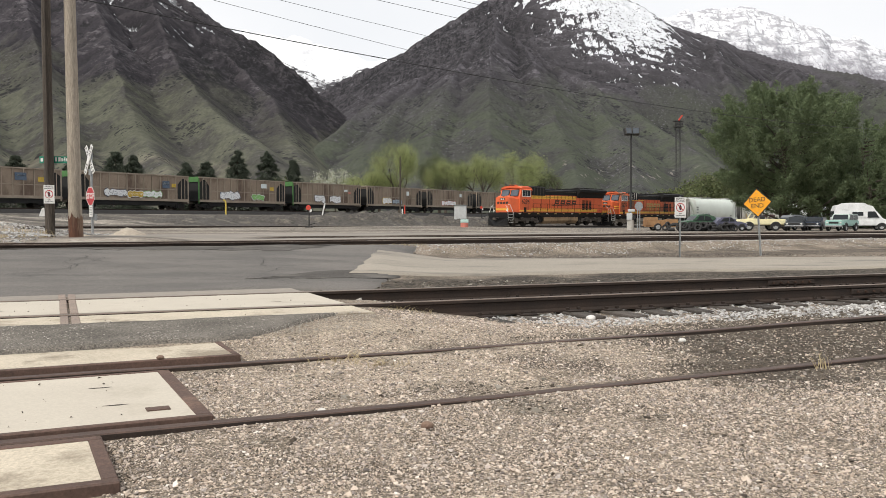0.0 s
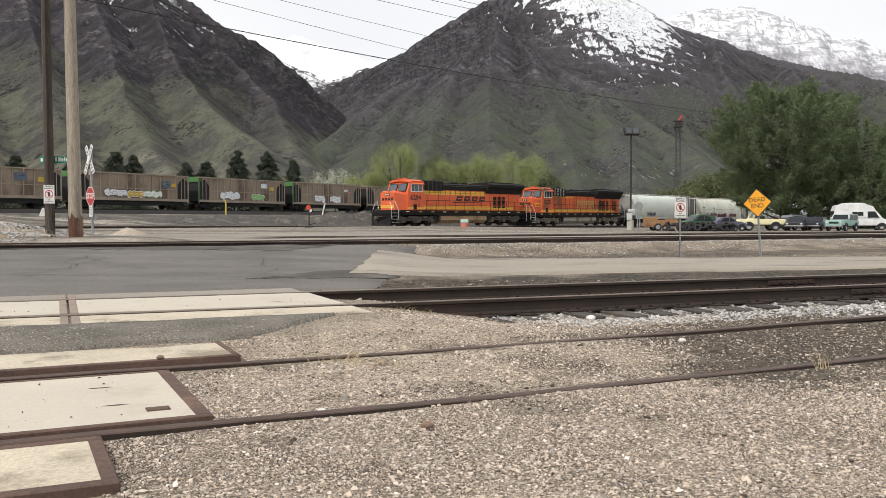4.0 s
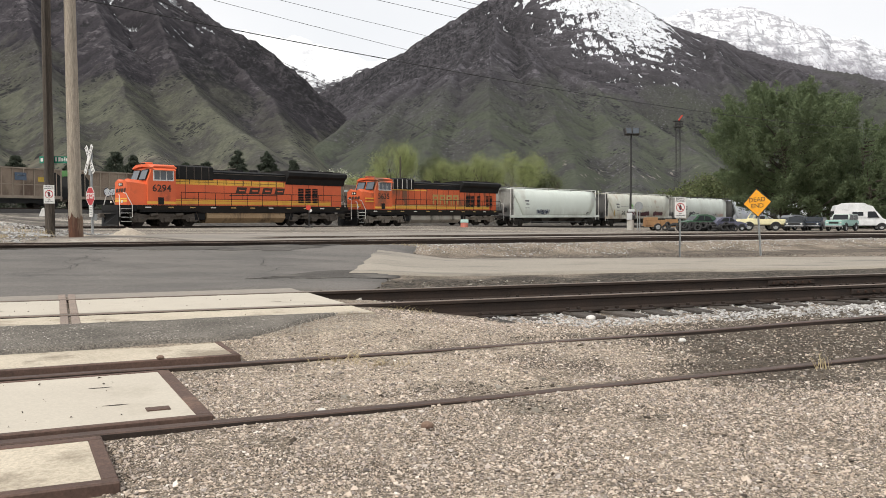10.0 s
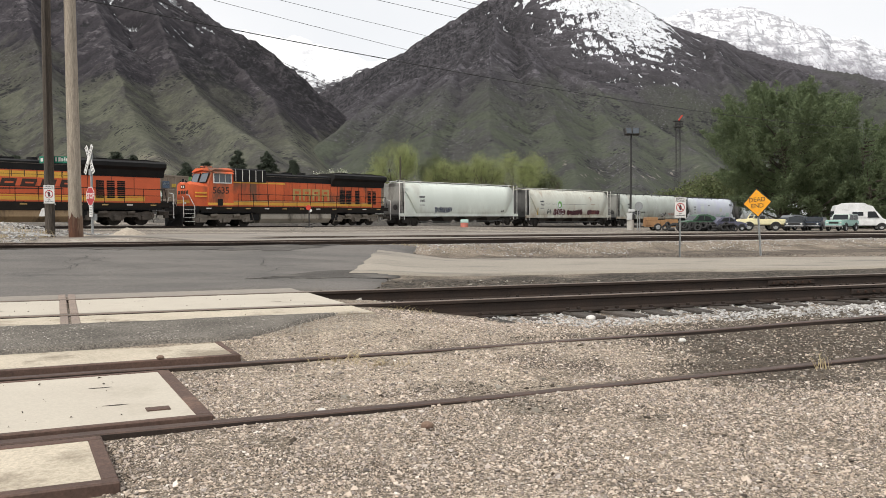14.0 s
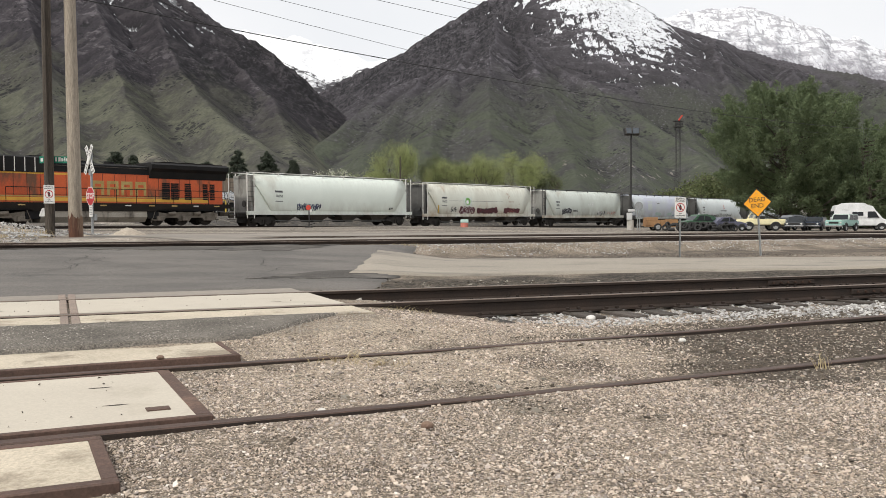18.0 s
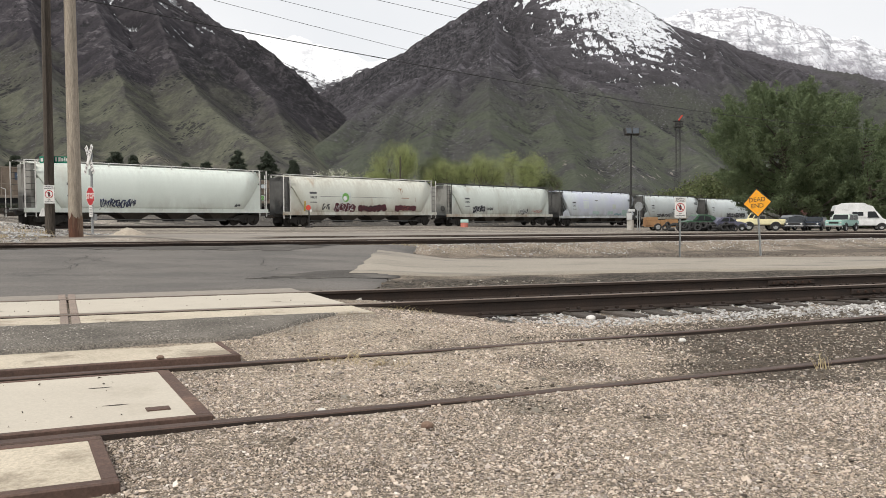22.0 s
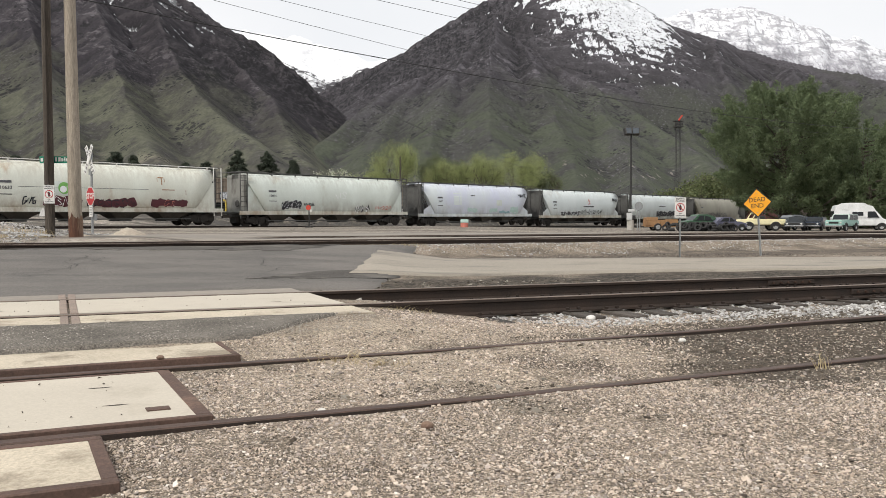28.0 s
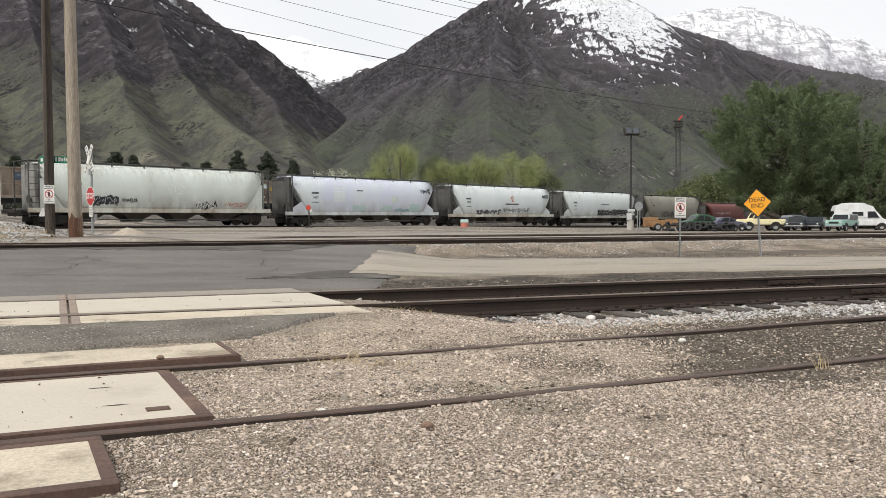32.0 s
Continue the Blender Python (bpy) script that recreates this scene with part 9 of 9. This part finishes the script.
# flat trailer with tan crates
CRATE = mat("tan_plywood", (0.34, 0.19, 0.085), (0.27, 0.15, 0.07), 3, 0.8, 0, 0.1, 30, 0.15)
e = thing("trailer", put(21.10, 74, 0), "small flat trailer beside heaped tyres", "trailer")
bm = bmesh.new()
box(bm, -1.5, 1.7, -0.8, 0.8, 0.38, 0.5)
part("deck", bm, CRATE, e)
for s in (-1, 1):
    wheel_parts(e, -0.35, s * 0.85, 0.36)
bm = bmesh.new()
tube(bm, [(-1.5, 0, 0.42), (-2.3, 0, 0.35)], 0.05)
part("drawbar", bm, STEEL_DARK, e)
for (a, b, z0, z1) in ((-1.4, -0.1, 0.5, 0.98), (-0.05, 0.75, 0.5, 1.05), (0.8, 1.65, 0.5, 1.1), (-1.35, -0.3, 0.985, 1.3)):
    bm = bmesh.new()
    box(bm, a, b, -0.7, 0.7, z0, z1, bevel=0.015)
    c = part("crate", bm, CRATE)
    c.matrix_basis = e.matrix_basis.copy()
    tagged(c, "tan plywood crate lying on a flat trailer", "crate", "crates on the trailer")
# heaped tyres
rr = random.Random(9)
bm0 = bmesh.new()
prof = [(0.2, -0.09), (0.31, -0.1), (0.35, -0.05), (0.35, 0.05), (0.31, 0.1), (0.2, 0.09)]
n = 18
rings = [[bm0.verts.new((a * math.cos(2 * math.pi * i / n), a * math.sin(2 * math.pi * i / n), b)) for a, b in prof] for i in range(n)]
for i in range(n):
    p, q = rings[i], rings[(i + 1) % n]
    for k in range(6):
        bm0.faces.new([p[k], q[k], q[(k + 1) % 6], p[(k + 1) % 6]])
bmesh.ops.recalc_face_normals(bm0, faces=bm0.faces)
tyre_mesh = mesh_of("tyre", bm0, TYRE)
for i in range(46):
    x = 21.2 + 6.2 * rr.random() ** 0.8
    y = rr.uniform(70.4, 72.6)
    lay = rr.choice((0, 0, 1, 1, 2))
    up = lay < 2 and rr.random() < 0.6
    z = ground_z(x, y) + (0.33 if up else 0.10) + lay * (0.26 if not up else 0.22)
    ob = new("tyre", tyre_mesh)
    ob.matrix_basis = pose(x, y, z, 74 + rr.uniform(-18, 14) if up else rr.uniform(-14, 14), rr.uniform(-10, 10), rr.uniform(-45, 45))
    tagged(ob, "worn black tyre " + ("leaning in" if up else "lying on") + " a heap", "tyre", "heaped tyres")
# brick wall end of a building behind the van
BRICKWALL = mat("red_brown_brick", (0.20, 0.075, 0.05), (0.15, 0.06, 0.043), 4, 0.9, 0, 0.3, 14, 0.25)
e = thing("brick_building", pose(62.5, 104, ground_z(62.5, 104) - 0.2), "red brown brick shed end behind the van", "building")
bm = bmesh.new()
box(bm, -2.6, 14, 0, 9, 0, 4.2)
part("wall", bm, BRICKWALL, e)
bm = bmesh.new()
prism(bm, [(-0.4, 4.2), (9.4, 4.2), (9.4, 4.35), (4.5, 5.6), (-0.4, 4.35)], -2.9, 14.3, 'x')
part("roof", bm, GREYC, e)
# ---- loose stones ----
def stones(name, pts, sizes, material, label, seed, flat=0.65):
    """Many small angular stones joined into one mesh."""
    rg = np.random.default_rng(seed)
    base = np.array([(1, 0, 0), (-1, 0, 0), (0, 1, 0), (0, -1, 0), (0, 0, 1), (0, 0, -1)], float)
    tri = np.array([(0, 2, 4), (2, 1, 4), (1, 3, 4), (3, 0, 4), (2, 0, 5), (1, 2, 5), (3, 1, 5), (0, 3, 5)])
    n = len(pts)
    v = base[None] * rg.uniform(0.6, 1.35, (n, 6, 1)) + rg.uniform(-0.45, 0.45, (n, 6, 3))
    q = rg.normal(size=(n, 4))
    q /= np.linalg.norm(q, axis=1)[:, None]
    w, x, y, z = q.T
    R = np.stack([1 - 2 * (y * y + z * z), 2 * (x * y - z * w), 2 * (x * z + y * w), 2 * (x * y + z * w), 1 - 2 * (x * x + z * z), 2 * (y * z - x * w),
                  2 * (x * z - y * w), 2 * (y * z + x * w), 1 - 2 * (x * x + y * y)], 1).reshape(n, 3, 3)
    v = np.einsum('nij,nkj->nki', R, v * 0.86 * sizes[:, None, None])
    v[:, :, 2] *= flat
    v += pts[:, None, :]
    f = (tri[None] + 6 * np.arange(n)[:, None, None]).reshape(-1)
    me = bpy.data.meshes.new(name)
    me.vertices.add(n * 6)
    me.vertices.foreach_set("co", v.reshape(-1))
    me.loops.add(len(f))
    me.loops.foreach_set("vertex_index", f)
    me.polygons.add(len(f) // 3)
    me.polygons.foreach_set("loop_start", np.arange(0, len(f), 3))
    me.polygons.foreach_set("loop_total", np.full(len(f) // 3, 3))
    me.polygons.foreach_set("use_smooth", np.zeros(len(f) // 3, bool))
    me.update()
    me.validate()
    me.materials.append(material)
    return tagged(new(name, me), label, "gravel", kind="stuff")


def scatter(rg, n, x0, x1, y0, y1, keep):
    out = []
    xs, ys = rg.uniform(x0, x1, n), rg.uniform(y0, y1, n)
    for x, y in zip(xs, ys):
        if abs(x) < 0.62 * y + 0.4 and keep(x, y):
            out.append((x, y, ground_z(x, y)))
    return np.array(out)


def on_panel(x, y):
    a, l = T1.across(x, y), T1.along(x, y)
    if (0.66 < abs(a) < 0.80) and l < 40:
        return True
    if l < -1.0 and -1.56 < a < 1.54:
        return (a > 0.82 and l < -1.07 - 0.1 * a) or (-0.68 < a < 0.64 and l < -1.57 - 0.1 * a) or (a < -0.82 and l < -2.06 - 0.06 * a)
    b, k = T2.across(x, y), T2.along(x, y)
    return k < -1.2 and -1.5 < b < 1.45 or 0.69 < abs(b) < 0.82


# darkest tones put the tiny shadows among the stones into the colours
PEBBLE = island_mat("tan_pebbles", [(0.061, 0.049, 0.040), (0.462, 0.379, 0.299), (0.635, 0.533, 0.436), (0.533, 0.441, 0.362), (0.339, 0.267, 0.203), (0.699, 0.605, 0.511), (0.133, 0.113, 0.100), (0.493, 0.421, 0.362), (0.246, 0.205, 0.181), (0.801, 0.729, 0.650)], 0.9)
PEBBLE_DARK = island_mat("dark_soiled_pebbles", [(0.035, 0.029, 0.023), (0.085, 0.068, 0.052), (0.15, 0.125, 0.097), (0.055, 0.045, 0.035), (0.34, 0.31, 0.26), (0.07, 0.057, 0.043)], 0.9)
BALLAST = island_mat("pale_grey_ballast", [(0.24, 0.232, 0.222), (0.40, 0.39, 0.372), (0.50, 0.49, 0.47), (0.32, 0.305, 0.29), (0.60, 0.59, 0.57), (0.15, 0.143, 0.135)], 0.9)
BALLAST_TAN = island_mat("tan_ballast", [(0.26, 0.235, 0.2), (0.42, 0.39, 0.34), (0.34, 0.31, 0.27), (0.5, 0.47, 0.42)], 0.9)


rnd_soil = random.Random(77)


def soiled(x, y):
    a, l = T1.across(x, y), T1.along(x, y)
    n = noise.noise((x * 1.1, y * 1.1, 5)) * 0.8 + noise.noise((x * 4, y * 4, 6)) * 0.4
    if x + n * 0.5 > 2.5 and a > -3 and rnd_soil.random() < smooth01(2.2, 3.4, x + n * 0.5):
        return 1.2
    if abs(a) < 1.5 and l > -1.4 and noise.noise((x * 1.3, y * 1.7, 15)) + 0.5 * noise.noise((x * 4, y * 5, 16)) > 0.16 + 0.25 * abs(a):
        return 0.95
    return 1.25 * smooth01(0.6, 2.6, l + n * 1.6) * (1 - smooth01(0.9, 1.7, abs(a - 0.1 + n * 0.4))) if abs(a) < 3 else 0.0


rg = np.random.default_rng(12)
clean = lambda x, y: not on_panel(x, y) and T2.across(x, y) < -0.95 and not (T2.along(x, y) < -1.2 and T1.across(x, y) > 1.5 and rg.random() < 0.93) and soiled(x, y) < rg.random() * 1.4
pts = scatter(rg, 215000, -2.6, 3.4, 2.2, 4.6, clean)
sz = np.clip(rg.lognormal(-5.68, 0.55, len(pts)), 0.002, 0.018)
pts[:, 2] += sz * 0.3
stones("foreground_gravel", pts, sz, PEBBLE, "loose tan and grey pebbles of mixed size", 1)
pts = scatter(rg, 125000, -3.2, 6.0, 4.6, 8.2, clean)
sz = np.clip(rg.lognormal(-5.3, 0.5, len(pts)), 0.003, 0.022)
pts[:, 2] += sz * 0.3
stones("mid_gravel", pts, sz, PEBBLE, "loose tan pebbles between the sidings", 2)
pts = scatter(rg, 60000, -1.5, 7.0, 2.6, 9.0, lambda x, y: not on_panel(x, y) and soiled(x, y) > rg.random() and T2.across(x, y) < -1.2)
sz = np.clip(rg.lognormal(-4.85, 0.48, len(pts)), 0.005, 0.035)
stones("soiled_gravel", pts, sz, PEBBLE_DARK, "dark soiled gravel along the sunken rails", 3)
pts = scatter(rg, 34000, -4.6, -0.6, 4.6, 8.6, lambda x, y: T1.across(x, y) > 1.5 and T2.across(x, y) < -1.46 and T2.along(x, y) < -1.3 and rg.random() < 0.55 + 0.6 * noise.noise((x * 1.5, y * 1.5, 2)))
sz = np.clip(rg.lognormal(-5.35, 0.4, len(pts)), 0.003, 0.016)
pts[:, 2] += 0.028
stones("patch_gravel", pts, sz, BALLAST_TAN, "loose pale grit on the coarse asphalt patch", 9)
# thinner gravel round the near field
pts = np.array([(x, y, ground_z(x, y)) for x, y in zip(rg.normal(0.8, 4.5, 15000), rg.normal(1.2, 3.2, 15000)) if (abs(x) > 0.62 * y + 0.3 or y < 2.25) and not on_panel(x, y) and T2.across(x, y) < -1.5])
sz = np.clip(rg.lognormal(-4.9, 0.5, len(pts)), 0.004, 0.026)
stones("outer_gravel", pts, sz, PEBBLE, "loose tan pebbles thinning out over packed dirt", 10)
# grit kicked onto the crossing decks
pts = np.array([T1.at(l, a, 0.057) for l, a in zip(rg.uniform(-5.5, -1.9, 130), rg.uniform(-0.6, 0.56, 130))] + [T1.at(l, a, 0.062) for l, a in zip(rg.uniform(-5.5, -2.2, 60), rg.uniform(0.95, 1.4, 60))]
               + [T2.at(l, a, 0.137) for l, a in zip(rg.uniform(-8, -1.7, 120), rg.uniform(-1.4, 0.6, 120))])
sz = np.clip(rg.lognormal(-5.4, 0.5, len(pts)), 0.002, 0.012)
stones("deck_grit", pts, sz, PEBBLE_DARK, "dark grit scattered over the crossing decks", 11)
# pale ballast of the tall siding
pts = scatter(rg, 60000, -0.6, 16.0, 6.6, 18.0, lambda x, y: not on_panel(x, y) and -2.2 - 0.3 * noise.noise((x, y, 8)) < T2.across(x, y) < -0.55 and T2.along(x, y) > 0.6 + 3 * noise.noise((x * .7, y * .7, 4)))
sz = np.clip(rg.lognormal(-3.95, 0.32, len(pts)), 0.010, 0.042)
pts[:, 2] += sz * 0.2
stones("ballast_stones", pts, sz, BALLAST, "pale grey crushed ballast stones beside the siding", 4)
pts = scatter(rg, 6000, -1.0, 16.0, 8.0, 18.0, lambda x, y: not on_panel(x, y) and -0.6 < T2.across(x, y) < 1.6)
sz = np.clip(rg.lognormal(-3.8, 0.3, len(pts)), 0.012, 0.045)
stones("track_stones", pts, sz, BALLAST_TAN, "dusty ballast stones between the siding rails", 5)
# weedy strip and ballast shoulder before the lead track
pts = scatter(rg, 30000, -2, 20.0, 9.0, 22.0, lambda x, y: 1.0 < T2.across(x, y) and y < 12.1 + 0.2 * x or T3.across(x, y) > -7 and y > 18.6 + 0.1 * x and rg.random() < 0.5)
sz = np.clip(rg.lognormal(-4.0, 0.4, len(pts)), 0.01, 0.04)
stones("verge_gravel", pts, sz, PEBBLE_DARK, "dark stony verge beside the road", 6)
pts = scatter(rg, 16000, -1.5, 12.0, 9.5, 15.0, lambda x, y: 0.85 < T2.across(x, y) < 1.45 + 0.35 * noise.noise((x * 1.5, y * 1.5, 11)) and rg.random() < 0.35 + 0.5 * noise.noise((x, y, 12)))
sz = np.clip(rg.lognormal(-4.1, 0.35, len(pts)), 0.008, 0.035)
pts[:, 2] += sz * 0.4
stones("verge_ballast", pts, sz, BALLAST, "pale ballast stones strewn along the far siding rail", 21)
pts = scatter(rg, 90000, -1.5, 34.0, 16.0, 40.0, lambda x, y: -2.5 - 1.0 * noise.noise((x * .5, y * .5, 1)) < T3.across(x, y) < -0.95)
sz = np.clip(rg.lognormal(-3.9, 0.35, len(pts)), 0.01, 0.05)
stones("shoulder_ballast", pts, sz, BALLAST, "pale ballast shoulder of the lead track", 7)
pts = scatter(rg, 36000, -26, -10.9, 18.0, 34.0, lambda x, y: 1.3 < T3.across(x, y) < 7 + noise.noise((x, y, 0)))
sz = np.clip(rg.lognormal(-3.45, 0.35, len(pts)), 0.015, 0.07)
pts[:, 2] += 0.04 + 0.16 * np.maximum(0, np.sin(pts[:, 0] * 0.9) * np.sin(pts[:, 1] * 0.7)) + 0.40 * np.exp(-((pts[:, 0] + 13.6) / 2.1) ** 2 - ((pts[:, 1] - 23.0) / 0.75) ** 2)
stones("rubble", pts, sz, BALLAST, "pale crushed rock heaped by the poles", 8)
# a few larger stones
LARGE = mat("brown_stone", (0.24, 0.16, 0.11), (0.17, 0.11, 0.08), 8, 0.9, 0, 0.5, 60, 0.3)
PALE = mat("white_stone", (0.7, 0.68, 0.64), (0.6, 0.58, 0.54), 8, 0.9, 0, 0.4, 60, 0.2)
for (x, y, s, k) in ((-0.075, 3.56, 0.031, LARGE), (-1.28, 2.45, 0.05, PALE), (-0.62, 3.83, 0.022, PALE), (1.57, 8.02, 0.05, PALE), (1.92, 6.05, 0.03, PALE), (3.05, 4.6, 0.05, PALE), (-1.88, 5.0, 0.025, LARGE)):
    bm = bmesh.new()
    bmesh.ops.create_icosphere(bm, subdivisions=2, radius=s)
    for v in bm.verts:
        v.co *= 1 + 0.35 * noise.noise(v.co * 18 + Vector((x, y, 0)))
        v.co.z *= 0.68
    ob = part("stone", bm, k)
    ob.matrix_basis = pose(x, y, ground_z(x, y) + s * 0.45 + (0.05 if k is LARGE and x < -1.5 else 0))
    tagged(ob, ("reddish brown stone" if k is LARGE else "pale rounded stone") + " lying on the gravel", "stone", "loose stones")
# ---- what moves ----
def run(t):
    """Distance of the train's reference along its track at t seconds."""
    return 121.46 - 4.4629 * t + 0.006922 * t * t + 0.0000489 * t ** 3


MOVING = {e for e, o, r in CARS}


def motions():
    for e, shift, r in CARS:
        rows = []
        for i in range(33):
            a = run(i) + shift - 107.8
            rows.append((float(i), T4.spot(a, 0, t4_z(a)) @ pose(0, 0, 0, 0, 0.258, 180)))
        walk(e, rows)
    d0 = run(0)
    n = 220
    for ob, r, owner, x in WHEELS:
        if owner not in MOVING:
            continue
        rows = []
        for i in range(n + 1):
            t = 32.0 * i / n
            rows.append((t, Matrix.Translation((x, 0, r)) @ Matrix.Rotation((d0 - run(t)) / r, 4, 'Y')))
        walk(ob, rows)


motions()
